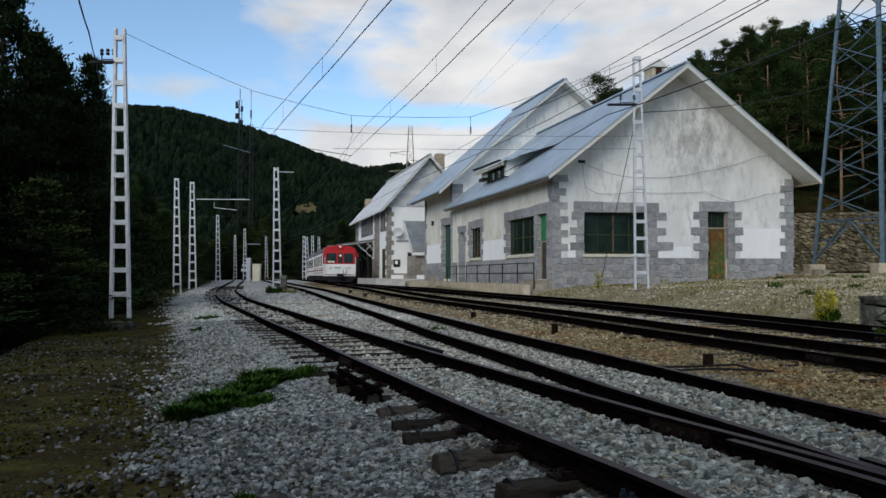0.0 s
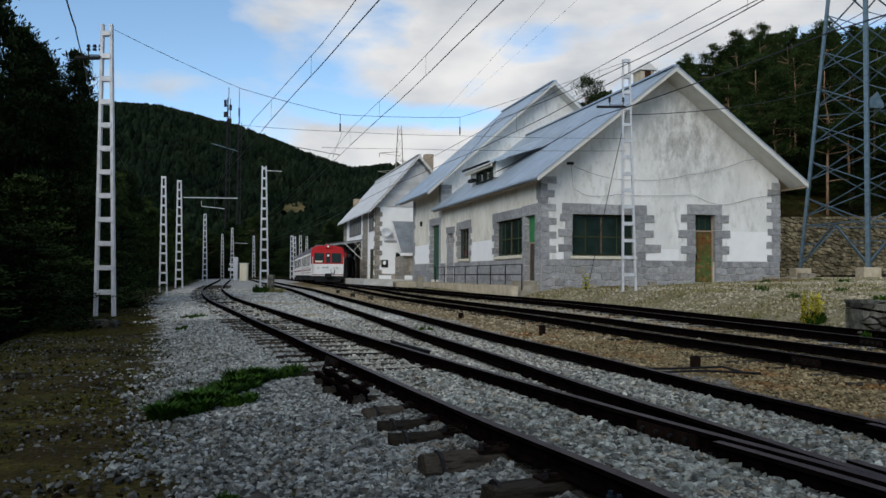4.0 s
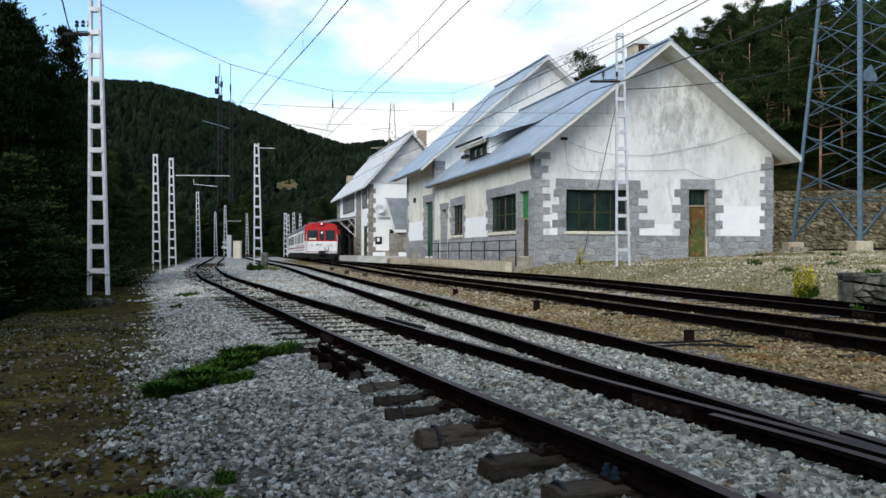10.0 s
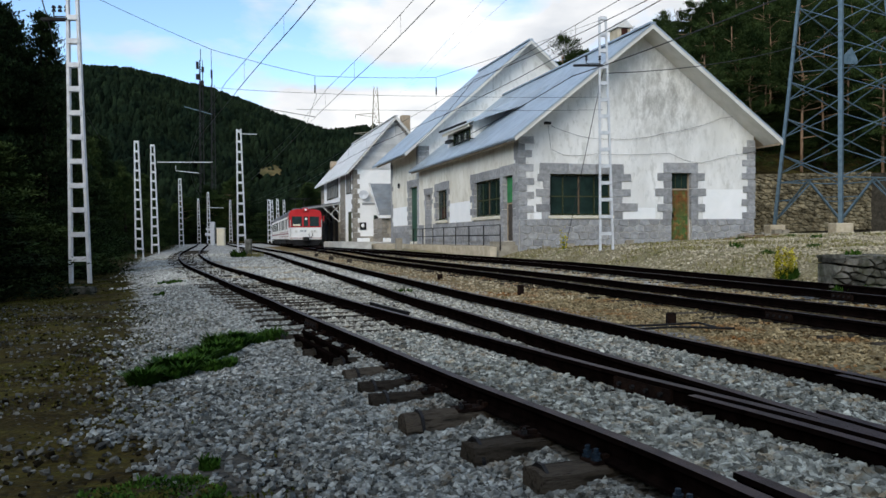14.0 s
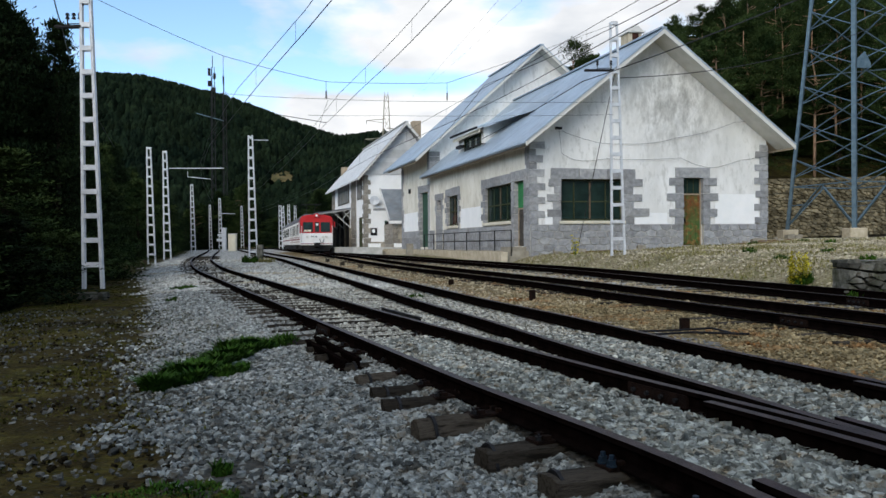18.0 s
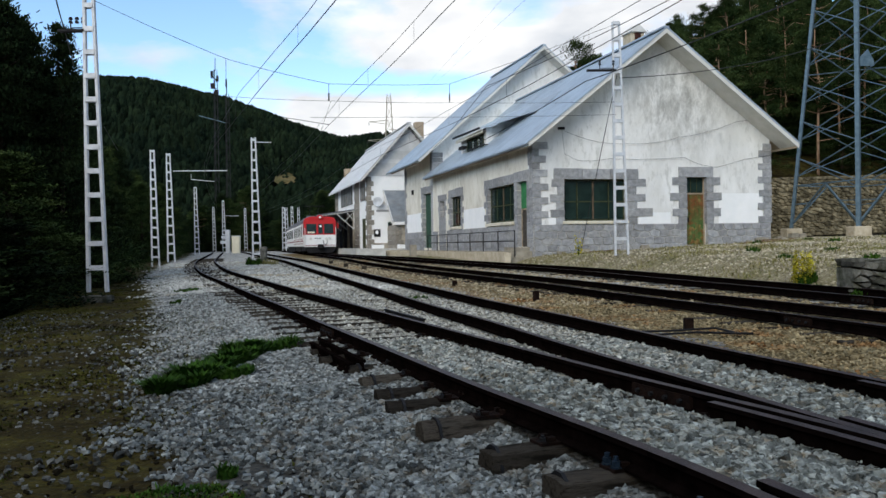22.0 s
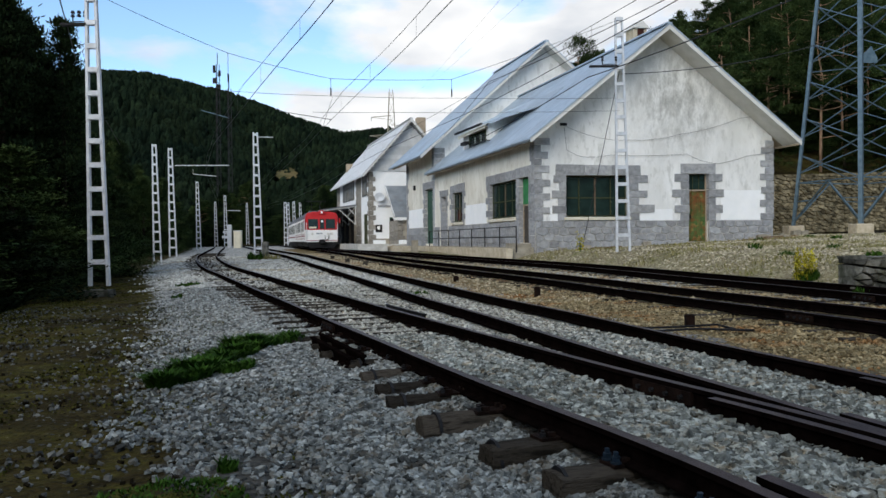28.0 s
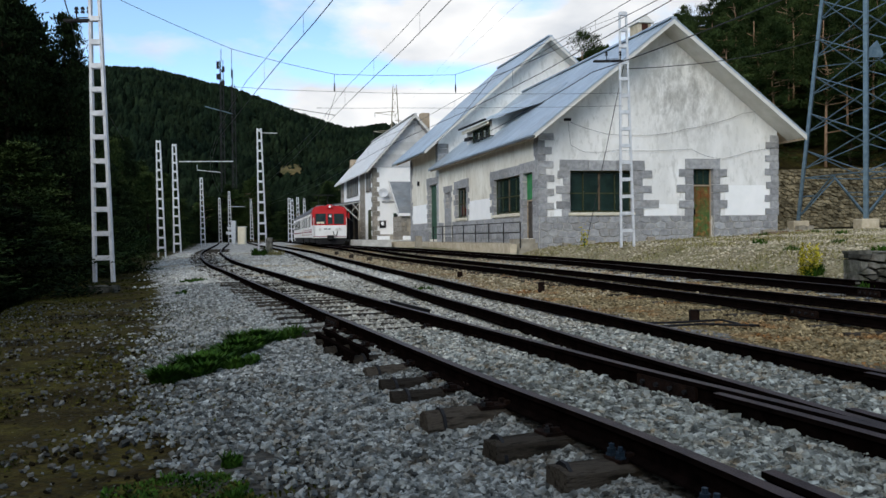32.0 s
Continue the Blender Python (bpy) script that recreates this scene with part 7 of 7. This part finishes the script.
# ---------------------------------------------------------------- ballast, weeds and small things of the yard
def stone_field(name, label, n, spot, material, seed, smin, smax, lift=0.3, fine=True):
    """Loose broken stones in one mesh; spot(rng) gives a place or None."""
    rng = np.random.RandomState(seed)
    base = np.array([(-1, -1, -1), (1, -1, -1), (1, 1, -1), (-1, 1, -1), (-1, -1, 1), (1, -1, 1), (1, 1, 1), (-1, 1, 1)], float)
    quads = np.array([(3, 2, 1, 0), (4, 5, 6, 7), (0, 1, 5, 4), (1, 2, 6, 5), (2, 3, 7, 6), (3, 0, 4, 7)])
    octa = np.array([(1, 0, 0), (0, 1, 0), (-1, 0, 0), (0, -1, 0), (0, 0, 1), (0, 0, -1)], float) * 1.25
    tris = np.array([(0, 1, 4), (1, 2, 4), (2, 3, 4), (3, 0, 4), (1, 0, 5), (2, 1, 5), (3, 2, 5), (0, 3, 5)])
    if not fine:
        base, quads = octa, tris
    P = []
    while len(P) < n:
        p = spot(rng)
        if p is not None:
            P.append((p[0], p[1], terrain(*p)[0]))
    s = rng.uniform(smin, smax, n) * np.where(rng.random_sample(n) < 0.08, 1.35, 1)
    m = len(base)
    shape = np.stack((rng.uniform(0.8, 1.3, n), rng.uniform(0.5, 0.85, n), rng.uniform(0.45, 0.75, n)), 1)
    q = base[None] * shape[:, None] + rng.uniform(-0.27, 0.27, (n, m, 3))
    for ang, i, j in ((rng.uniform(-0.6, 0.6, n), 1, 2), (rng.uniform(-0.6, 0.6, n), 2, 0), (rng.uniform(0, 6.28, n), 0, 1)):
        c, d = np.cos(ang)[:, None], np.sin(ang)[:, None]
        a, b = q[:, :, i] * c - q[:, :, j] * d, q[:, :, i] * d + q[:, :, j] * c
        q[:, :, i], q[:, :, j] = a, b
    P = np.array(P)
    P[:, 2] += s * lift * rng.uniform(-0.4, 2.2, n)
    q = q * (s * 0.72)[:, None, None] + P[:, None]
    V_, F_ = [q.reshape(-1, 3)], [(quads[None] + m * np.arange(n)[:, None, None]).reshape(-1, quads.shape[1])]
    g = Geo()
    g.v, g.f = np.concatenate(V_).tolist(), np.concatenate(F_).tolist()
    g.m = [0] * len(g.f)
    return tagged(part(name, g, material), label, "ballast", kind="stuff")


def near_spot(y0, y1, mid=False):
    def f(rng):
        y = y0 + (y1 - y0) * rng.random_sample() ** 1.25
        x = rng.uniform(-0.60 * y - 0.3, 0.60 * y + 0.3)
        e = x1(y) - 0.95 - x + 0.16 * max(0.0, 6.0 - y)
        if e > 0 and rng.random_sample() < smooth(0.08, 2.2, e + 0.7 * noise.noise((x * 0.8, y * 0.5, 5)) + 0.5 * noise.noise((x * 2.6, y * 2.6, 8))) ** 0.5:
            return None
        if x > x2(y) + 0.62 + 0.25 * rng.random_sample() or e > 5:
            return None
        if mid != (x > x1(y) - 0.45):
            return None
        for fx in (x1, x2):
            if abs(abs(x - fx(y)) - 0.55) < 0.06:
                return None
        return x, y
    return f


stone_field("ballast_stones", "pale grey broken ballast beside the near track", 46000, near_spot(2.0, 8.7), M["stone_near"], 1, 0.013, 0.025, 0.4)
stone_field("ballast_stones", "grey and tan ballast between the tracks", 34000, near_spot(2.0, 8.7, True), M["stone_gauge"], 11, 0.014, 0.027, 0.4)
stone_field("ballast_stones", "pale grey broken ballast further along", 23000, near_spot(6.4, 19.0), M["stone"], 2, 0.019, 0.036, 0.3, False)
stone_field("ballast_stones", "grey and tan ballast further along", 23000, near_spot(6.4, 19.0, True), M["stone_mid"], 12, 0.019, 0.036, 0.3, False)
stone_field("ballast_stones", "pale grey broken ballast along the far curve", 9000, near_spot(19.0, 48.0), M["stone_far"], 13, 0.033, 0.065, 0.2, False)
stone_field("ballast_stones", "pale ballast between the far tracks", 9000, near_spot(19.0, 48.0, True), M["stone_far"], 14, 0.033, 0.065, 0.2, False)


def warm_spot(rng):
    y = rng.uniform(3.5, 16)
    x = rng.uniform(x2(y) + 0.58, x4(y) + 0.5)
    if x > 0.6 * y + 0.4 or x < -0.6 * y:
        return None
    for fx in (x3, x4):
        if abs(abs(x - fx(y)) - 0.54) < 0.07:
            return None
    return x, y


stone_field("brown_stones", "tan and rust-stained gravel round the platform track", 21000, warm_spot, M["stone_warm"], 3, 0.017, 0.036, 0.25, False)


def far_warm_spot(rng):
    y = rng.uniform(13, 50)
    x = rng.uniform(x2(y) + 0.9, x4(y) + 0.6)
    for fx in (x3, x4):
        if abs(abs(x - fx(y)) - 0.54) < 0.07:
            return None
    return x, y


stone_field("brown_stones", "pale tan gravel along the far platform track", 17000, far_warm_spot, M["stone_yard"], 23, 0.022, 0.05, 0.2, False)


def bank_spot(rng):
    y = rng.uniform(11, 40)
    x = rng.uniform(x4(y) + 0.9, x4(y) + 16)
    u, v = to_site(x, y)
    if (v > -0.4 and u < 10.6) or v > 12.8 or x > 0.62 * y or u < -1.2:
        return None
    return x, y


stone_field("bank_stones", "pale loose stones on the bank before the shed", 21000, bank_spot, M["stone_bank"], 4, 0.014, 0.06, 0.15, False)


def verge_spot(rng):
    y = 2.0 + 13 * rng.random_sample() ** 1.3
    e = rng.uniform(1.5, 6.0)
    x = x1(y) - 0.95 - e
    return (x, y) if x > -0.6 * y - 0.3 else None


stone_field("verge_stones", "scattered dull stones on the bare verge", 2600, verge_spot, M["stone_verge"], 5, 0.006, 0.026, 0.2)
stone_field("soil_clods", "dark crumbs of soil on the verge", 1300, verge_spot, M["clod"], 6, 0.006, 0.022, 0.3)


def blades(name, label, category, spots, n, hgt, wid, spread, material, seed, droop=0.5, kind=""):
    """Leafy growth: bent blades springing from the ground."""
    rnd = random.Random(seed)
    g = Geo()
    v, f = [], []
    for i in range(n):
        x, y = spots(rnd)
        z = terrain(x, y)[0] - 0.01
        h = hgt * rnd.uniform(0.4, 1.2) * (1.0 + 0.9 * noise.noise((x * 5.0, y * 5.0, seed * 1.7)))
        a = rnd.random() * 2 * pi
        d = Vector((cos(a), sin(a), 0)) * h * droop * rnd.uniform(0.3, 1.3)
        s = Vector((-sin(a), cos(a), 0)) * wid * rnd.uniform(0.6, 1.3)
        b = Vector((x, y, z))
        m, t = b + d * 0.45 + Vector((0, 0, h * 0.7)), b + d + Vector((0, 0, h))
        o = len(v)
        v += [b - s * 0.4, b + s * 0.4, m + s, m - s, t]
        f += [(o, o + 1, o + 2, o + 3), (o + 3, o + 2, o + 4)]
    g.v, g.f, g.m = v, f, [0] * len(f)
    return tagged(part(name, g, material), label, category, "", kind if name == "broom_bush" else "stuff")


def around(x, y, rx, ry, turn=0.0):
    def f(rnd):
        r, a = rnd.random() ** 0.6, rnd.random() * 2 * pi
        p, q = rx * r * cos(a), ry * r * sin(a)
        return x + p * cos(turn) - q * sin(turn), y + p * sin(turn) + q * cos(turn)
    return f


def strip(ax, ay, bx, by, wide, seed):
    """Places in a long ragged patch."""
    def f(rnd):
        while True:
            t, s = rnd.random(), rnd.uniform(-1, 1)
            x, y = ax + (bx - ax) * t, ay + (by - ay) * t
            w = wide * (0.75 + 0.8 * noise.noise((t * 4, seed, 1))) * (1 - abs(2 * t - 1) ** 4)
            if abs(s) < 1 and noise.noise((t * 9, s * 2, seed)) > -0.45:
                return x + s * w, y + s * w * 0.25
    return f


blades("weed_patch", "long low patch of leafy green weeds in the ballast", "weeds", strip(-2.32, 6.35, -2.05, 8.5, 0.42, 2.3), 15000, 0.11, 0.013, 0.1, M["leaf"], 60, 1.0)
blades("weed_tuft", "small green weed tuft beside the track", "weeds", strip(-1.90, 8.2, -1.70, 8.9, 0.20, 4.1), 1500, 0.09, 0.010, 0.1, M["leaf"], 61, 0.8)
blades("weed_tuft", "small green weed tuft beside a larger patch", "weeds", around(-1.90, 7.0, 0.17, 0.22), 1500, 0.09, 0.009, 0.1, M["leaf"], 62, 0.7)
blades("moss_patch", "flat yellow-green moss among the stones", "moss", around(-1.25, 3.68, 0.30, 0.20), 1300, 0.032, 0.009, 0.1, M["moss_patch"], 3, 1.2)
blades("moss_patch", "yellow-green moss and grass among the stones", "moss", around(-1.28, 3.60, 0.34, 0.26), 2600, 0.04, 0.006, 0.1, M["leaf"], 36, 0.8)
blades("moss_patch", "flat yellow-green moss among the stones", "moss", around(-1.10, 3.42, 0.28, 0.10), 700, 0.030, 0.009, 0.1, M["moss_patch"], 33, 1.2)
blades("weed_tuft", "small green weed tuft beside the track", "weeds", around(-1.25, 3.75, 0.18, 0.10), 420, 0.035, 0.007, 0.1, M["leaf"], 34, 0.8)
blades("weed_tuft", "small green weed tuft beside the track", "weeds", around(-1.12, 3.98, 0.05, 0.05), 150, 0.085, 0.007, 0.1, M["leaf"], 4)
blades("weed_tuft", "small green weed tuft beside the track", "weeds", around(-0.93, 3.5, 0.10, 0.05), 130, 0.035, 0.006, 0.1, M["leaf"], 5)
blades("weed_tuft", "small green weed tuft in the gravel", "weeds", around(-6.6, 20.0, 0.36, 0.3), 300, 0.10, 0.014, 0.1, M["leaf"], 6)
blades("weed_tuft", "small green weed tuft in the gravel", "weeds", around(-5.6, 16.2, 0.12, 0.12), 100, 0.09, 0.012, 0.1, M["leaf"], 7)
blades("weed_tuft", "green weeds at the foot of a mast", "weeds", around(-9.75, 39.9, 0.42, 0.25), 260, 0.30, 0.028, 0.1, M["leaf"], 8)
blades("weed_tuft", "dry grass round a short post", "weeds", around(-8.95, 39.9, 0.5, 0.3), 170, 0.20, 0.022, 0.1, M["dry"], 9)
blades("weed_tuft", "small green weeds between the rails", "weeds", around(-0.55, 15.6, 0.3, 0.25), 130, 0.07, 0.013, 0.1, M["leaf"], 10)
def bush(name, label, x, y, h, r, n, size, mats, seed):
    """A rounded shrub of short sprays over a few stems."""
    rnd = random.Random(seed)
    top = thing(name, label, "bush", "weeds", at=Matrix.Translation((x, y, terrain(x, y)[0])))
    part("foliage", crown_geo(rnd, h, 0.02, r, n, size, lambda f: 0.75 + 0.5 * f - 0.7 * f * f), M[mats], top)
    g = Geo()
    for k in range(7):
        a = rnd.random() * 6.3
        g.tube([(0, 0, -0.05), (cos(a) * r * 0.4, sin(a) * r * 0.4, h * 0.7)], 0.008, 0.003, 5)
    part("stems", g, M["leaf"], top)


bush("broom_bush", "yellow flowering broom bush above the siding", 7.30, 15.9, 0.46, 0.36, 620, 0.055, "broom", 41)
blades("weed_tuft", "green weeds under a broom bush", "weeds", around(7.33, 15.82, 0.22, 0.16), 500, 0.22, 0.010, 0.1, M["leaf"], 42, 0.6)
bush("seedling", "thin yellow-green seedling before the shed", 4.92, 28.6, 0.62, 0.16, 60, 0.09, "broom", 43)
for k, (x, y) in enumerate(((8.3, 19.0), (8.9, 22.5), (11.6, 29), (14.2, 30.5), (13.0, 26.0), (7.6, 14.6), (8.1, 15.0), (7.9, 13.3), (7.05, 13.2), (7.4, 13.15), (7.0, 14.3), (9.6, 17.5), (10.4, 21.0))):
    blades("weed_tuft", "small green weeds on the stony bank", "weeds", around(x, y, 0.2, 0.18), 110, 0.13, 0.013, 0.1, M["leaf"], 20 + k)


def verge_grass(rnd):
    y = 3 + 26 * rnd.random() ** 1.3
    while True:
        e = 0.9 + 5.0 * rnd.random()
        x = x1(y) - 0.95 - e
        if noise.noise((x * 0.9, y * 0.9, 7)) > -0.15:
            return x, y


blades("verge_grass", "thin trodden grass on the dark verge", "grass", verge_grass, 17000, 0.026, 0.008, 0.1, M["turf"], 31, 0.9, "stuff")


def verge_moss(rnd):
    while True:
        y = 5 + 20 * rnd.random()
        x = x1(y) - 0.95 - rnd.uniform(0.7, 6.5)
        if noise.noise((x * 0.8, y * 0.5, 17)) + 0.35 * noise.noise((x * 3, y * 3, 2)) > -0.08:
            return x, y


blades("verge_moss", "yellow-olive moss and short grass on the verge", "grass", verge_moss, 46000, 0.022, 0.012, 0.1, M["moss_patch"], 35, 1.2, "stuff")


def bank_grass(rnd):
    while True:
        y = rnd.uniform(14, 33)
        x = x4(y) + rnd.uniform(1.0, 13)
        u, v = to_site(x, y)
        if v < -0.3 and noise.noise((x * 0.45, y * 0.45, 3)) > 0.1:
            return x, y


blades("bank_grass", "thin dry grass between the bank's stones", "grass", bank_grass, 11000, 0.10, 0.010, 0.1, M["dry"], 32, 0.8, "stuff")


for u, v, length, turn, z in ((8.2, -1.1, 2.3, 0.02, 0.04), (8.5, -1.35, 1.6, -0.05, 0.03), (9.3, -0.9, 1.5, 0.06, 0.09), (2.0, -0.7, 1.3, 0.08, 0.05)):
    p, q = site(u, v, 0), site(u + length, v + turn * length, 0)
    p.z, q.z = terrain(p.x, p.y)[0] + z, terrain(q.x, q.y)[0] + z
    tagged(part("old_board", Geo().bar(p, q, 0.16, 0.035), M["board"], bevel=0.006), "rust-brown weathered board lying on the bank", "board", "boards on the bank")
for k, (u, v) in enumerate(((9.0, -0.5), (9.35, -0.6), (9.7, -0.45), (10.2, -1.0), (13.4, 3.6), (13.9, 3.3), (14.5, 3.5), (0.9, -0.5), (1.5, -0.6), (1.9, -0.45), (4.4, -0.5))):
    p = site(u, v, 0)
    z = terrain(p.x, p.y)[0]
    w = 0.09 + 0.025 * ((k * 7) % 4)
    tagged(block("rubble_block", lambda a, t, h: Vector((p.x + a, p.y + t, z + h)), -w, w * 1.2, -w, w, -0.04, w * 1.1, M["concrete"], None, 0.035), "loose pale masonry block on the bank", "stone", "blocks on the bank")
M["rust"] = mat("rust_brown_steel", (0.006, 0.004, 0.0035), (0.020, 0.011, 0.008), 14, 0.85, 0.1, 0.5, 60, spec=0.06)


# short posts, loose rails and fittings
def stub(x, y, w, h, material, label):
    top = thing("marker_stub", label, "post", "marker stubs")
    z = terrain(x, y)[0]
    part("stub", Geo().box(x - w / 2, x + w / 2, y - w / 2, y + w / 2, z - 0.1, z + h), material, top, bevel=0.006)
    part("cap", Geo().box(x - w * 0.4, x + w * 0.4, y - w * 0.4, y + w * 0.4, z + h, z + h + 0.008), material, top)


stub(1.66, 14.2, 0.11, 0.19, M["rust"], "short dark steel stub between the tracks")
stub(2.87, 9.2, 0.10, 0.15, M["rust"], "short dark steel stub between the tracks")
stub(0.25, 19.5, 0.13, 0.14, M["rust"], "short dark steel stub between the tracks")
for x, y in ((-4.3, 34.0), (-5.6, 38.5), (-3.2, 31.0)):
    stub(x, y, 0.18, 0.16, M["sleeper"], "short dark stub beside the track")


def guard_rail(track, off, y0, y1, parent, label):
    """A second rail close beside a running rail, on the same sleepers."""
    pts = [(p, d) for p, d in spline(track, 0.12) if y0 < p.y < y1]
    part("guard_rail", rail_geo(pts, off, 0.0, 0.95), (M["rail"], M["railtop"]), parent, label)


def loose_rail(track, off, y0, y1, lift, label, tone=("rail", "railtop"), scale=0.8):
    pts = [(p, d) for p, d in spline(track, 0.12) if y0 < p.y < y1]
    ob = part("loose_rail", rail_geo(pts, off, lift, scale), (M[tone[0]], M[tone[1]]))
    return tagged(ob, label, "rail", "loose rails")


loose_rail(T1, 0.78, 9.6, 11.6, -0.02, "short dark bar lying beside a rail", ("dark", "dark"), 0.55)
loose_rail(T1, -0.80, 7.0, 9.0, -0.06, "short rusty rail lying on the sleeper ends", ("rail", "rail"), 0.75)
loose_rail(T1, -0.93, 7.1, 8.7, -0.07, "short rusty rail lying on the sleeper ends", ("rail", "rail"), 0.75)
guard_rail(T1, -0.40, 0.5, 3.25, near_track, "short guard rail")
guard_rail(T1, 0.40, 1.0, 4.35, near_track, "wing rail of the crossing")
guard_rail(T2, 0.42, 2.0, 4.9, second_track, "short guard rail")
guard_rail(T2, -0.42, 2.6, 4.2, second_track, "wing rail of the crossing")
def joint_bar(track, off, y0, y1, side, parent):
    """A fishplate with its bolts against the web of a rail."""
    pts = [(p, d) for p, d in spline(track, 0.06) if y0 < p.y < y1]
    (p0, d0), (p1, d1) = pts[0], pts[-1]
    v = []
    for p, d in ((p0, d0), (p1, d1)):
        n = Vector((d.y, -d.x, 0))
        for o in (0.014, 0.040):
            for z in (-0.112, -0.030):
                q = p + n * (off + side * o)
                v.append((q.x, q.y, rail_z(q.x, q.y) + z))
    bar_ = part("fishplate", Geo().add(v, [(0, 1, 3, 2), (4, 6, 7, 5), (0, 2, 6, 4), (1, 5, 7, 3), (0, 4, 5, 1), (2, 3, 7, 6)]), M["rust"], parent, "rusty fishplate")
    for k in range(4):
        p = p0.lerp(p1, 0.14 + 0.24 * k)
        n = Vector((d0.y, -d0.x, 0))
        q = p + n * (off + side * 0.04)
        z = rail_z(q.x, q.y) - 0.07
        part("bolt", Geo().tube([(q.x, q.y, z), (q.x + n.x * side * 0.022, q.y + n.y * side * 0.022, z)], 0.016, None, 6), M["dark"], bar_)


joint_bar(T1, 0.53, 4.55, 5.15, -1, near_track)
joint_bar(T1, -0.53, 9.2, 9.8, -1, near_track)
joint_bar(T3, -0.53, 9.0, 9.6, -1, third_track)
joint_bar(T4, -0.53, 11.4, 12.0, -1, fourth_track)
# the heavy casting of the crossing beside the running rail
pts = [(p, d) for p, d in spline(T1, 0.12) if 0.6 < p.y < 4.1]
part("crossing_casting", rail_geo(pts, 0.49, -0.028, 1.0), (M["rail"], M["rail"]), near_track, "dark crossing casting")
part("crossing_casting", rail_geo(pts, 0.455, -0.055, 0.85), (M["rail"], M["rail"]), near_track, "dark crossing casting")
rods = thing("signal_rods", "thin bent black rods lying on the gravel", "rod")
for pts in (((2.1, 8.75), (2.6, 8.8), (3.1, 8.95), (3.15, 8.5)), ((2.25, 8.45), (2.75, 8.6), (3.3, 8.35))):
    part("rod", Geo().tube([(x, y, terrain(x, y)[0] + 0.06) for x, y in pts], 0.014, None, 6), M["dark"], rods)


# chairs and bolts on the nearest rail
def chairs():
    meshes = []
    g = Geo()
    g.box(-0.13, 0.13, -0.06, 0.06, 0, 0.016)
    for y in (-0.035, 0.035):
        for x in (-0.062, 0.062):
            g.box(x - 0.022, x + 0.022, y - 0.016, y + 0.016, 0.014, 0.040)
    plate = g.mesh("chair_plate", M["rust"])
    g = Geo()
    g.tube([(0, 0, 0), (0, 0, 0.010)], 0.026, None, 10)
    g.tube([(0, 0, 0.010), (0, 0, 0.034)], 0.021, None, 6)
    g.tube([(0, 0, 0.034), (0, 0, 0.055)], 0.012, None, 8)
    bolt = g.mesh("bolt", M["bolt"])
    g = Geo()
    g.tube([(0, 0, 0), (0, 0, 0.022)], 0.017, None, 6)
    g.tube([(0, 0, 0.022), (0, 0, 0.034)], 0.009, None, 6)
    small = g.mesh("bolt", M["dark"])
    for ob in [o for o in near_track.children if o.name.startswith("sleeper")]:
        m = ob.matrix_basis
        if m.translation.y > 13:
            continue
        for s in (-0.53, 0.53):
            c = new("chair_plate", plate)
            c.parent = near_track
            c.matrix_basis = m @ Matrix.Translation((s, 0, -0.004))
            heavy = m.translation.y < 4.0
            for t, y in ((-0.10, -0.03), (-0.10, 0.04), (0.10, 0.02)) if heavy else ((-0.10, -0.02), (0.10, 0.02)):
                b = new("bolt", bolt if heavy else small)
                b.parent = near_track
                b.matrix_basis = m @ Matrix.Translation((s + t, y, 0.010))


M["bolt"] = mat("blue_grey_bolt", (0.014, 0.026, 0.042), (0.03, 0.05, 0.075), 20, 0.5, 0.5, 0.1, 60)
chairs()

# cabinet, hut and post where the line curves away
hut = thing("relay_hut", "small cream painted hut beside the line", "hut")
zc = 0.3
part("body", Geo().box(-22.9, -22.1, 84, 84.6, zc - 0.4, zc + 1.85), M["cream"], hut, bevel=0.03)
part("roof", Geo().box(-22.95, -22.05, 83.95, 84.65, zc + 1.85, zc + 1.92), M["barge"], hut)
part("door", Geo().box(-22.75, -22.25, 83.96, 84.0, zc, zc + 1.6), M["cream"], hut)
cab = thing("signal_cabinet", "pale signal cabinet with instruments by a mast", "cabinet")
part("body", Geo().box(-24.1, -23.7, 86, 86.4, zc - 0.4, zc + 2.6), M["steel"], cab, bevel=0.02)
part("shelf", Geo().box(-24.7, -24.1, 86, 86.3, zc + 1.1, zc + 1.4), M["steel"], cab)
part("shelf", Geo().box(-24.6, -24.1, 86, 86.3, zc + 1.7, zc + 1.9), M["steel"], cab)
mound = thing("concrete_base", "weathered concrete base at the foot of a mast", "base")
part("slab", Geo().box(-10.2, -9.3, 40.5, 41.5, -0.4, 0.02), M["concrete"], mound, bevel=0.03)
part("post", Geo().box(-9.5, -9.2, 40.2, 40.5, -0.3, 0.95), M["moss"], mound, bevel=0.02)
for k, (px_x, yy, hh) in enumerate(((-17.5, 85.5, 5.0), (-18.2, 90.5, 5.2), (-18.8, 97.0, 5.7), (-19.3, 104.0, 5.9))):
    lattice_mast(px_x, yy, 0.3, hh)


# ---------------------------------------------------------------- what moves
def motions():
    rows = [(0.0, T3_POSE(0.0)), (27.5, T3_POSE(0.0)), (28.4, T3_POSE(0.03))]
    for t, s in ((29.0, 0.25), (29.5, 0.6), (30.0, 1.1), (30.5, 1.6), (31.0, 2.1), (31.5, 2.75), (32.0, 3.4)):
        rows.append((t, T3_POSE(s)))
    walk(train, rows)


motions()
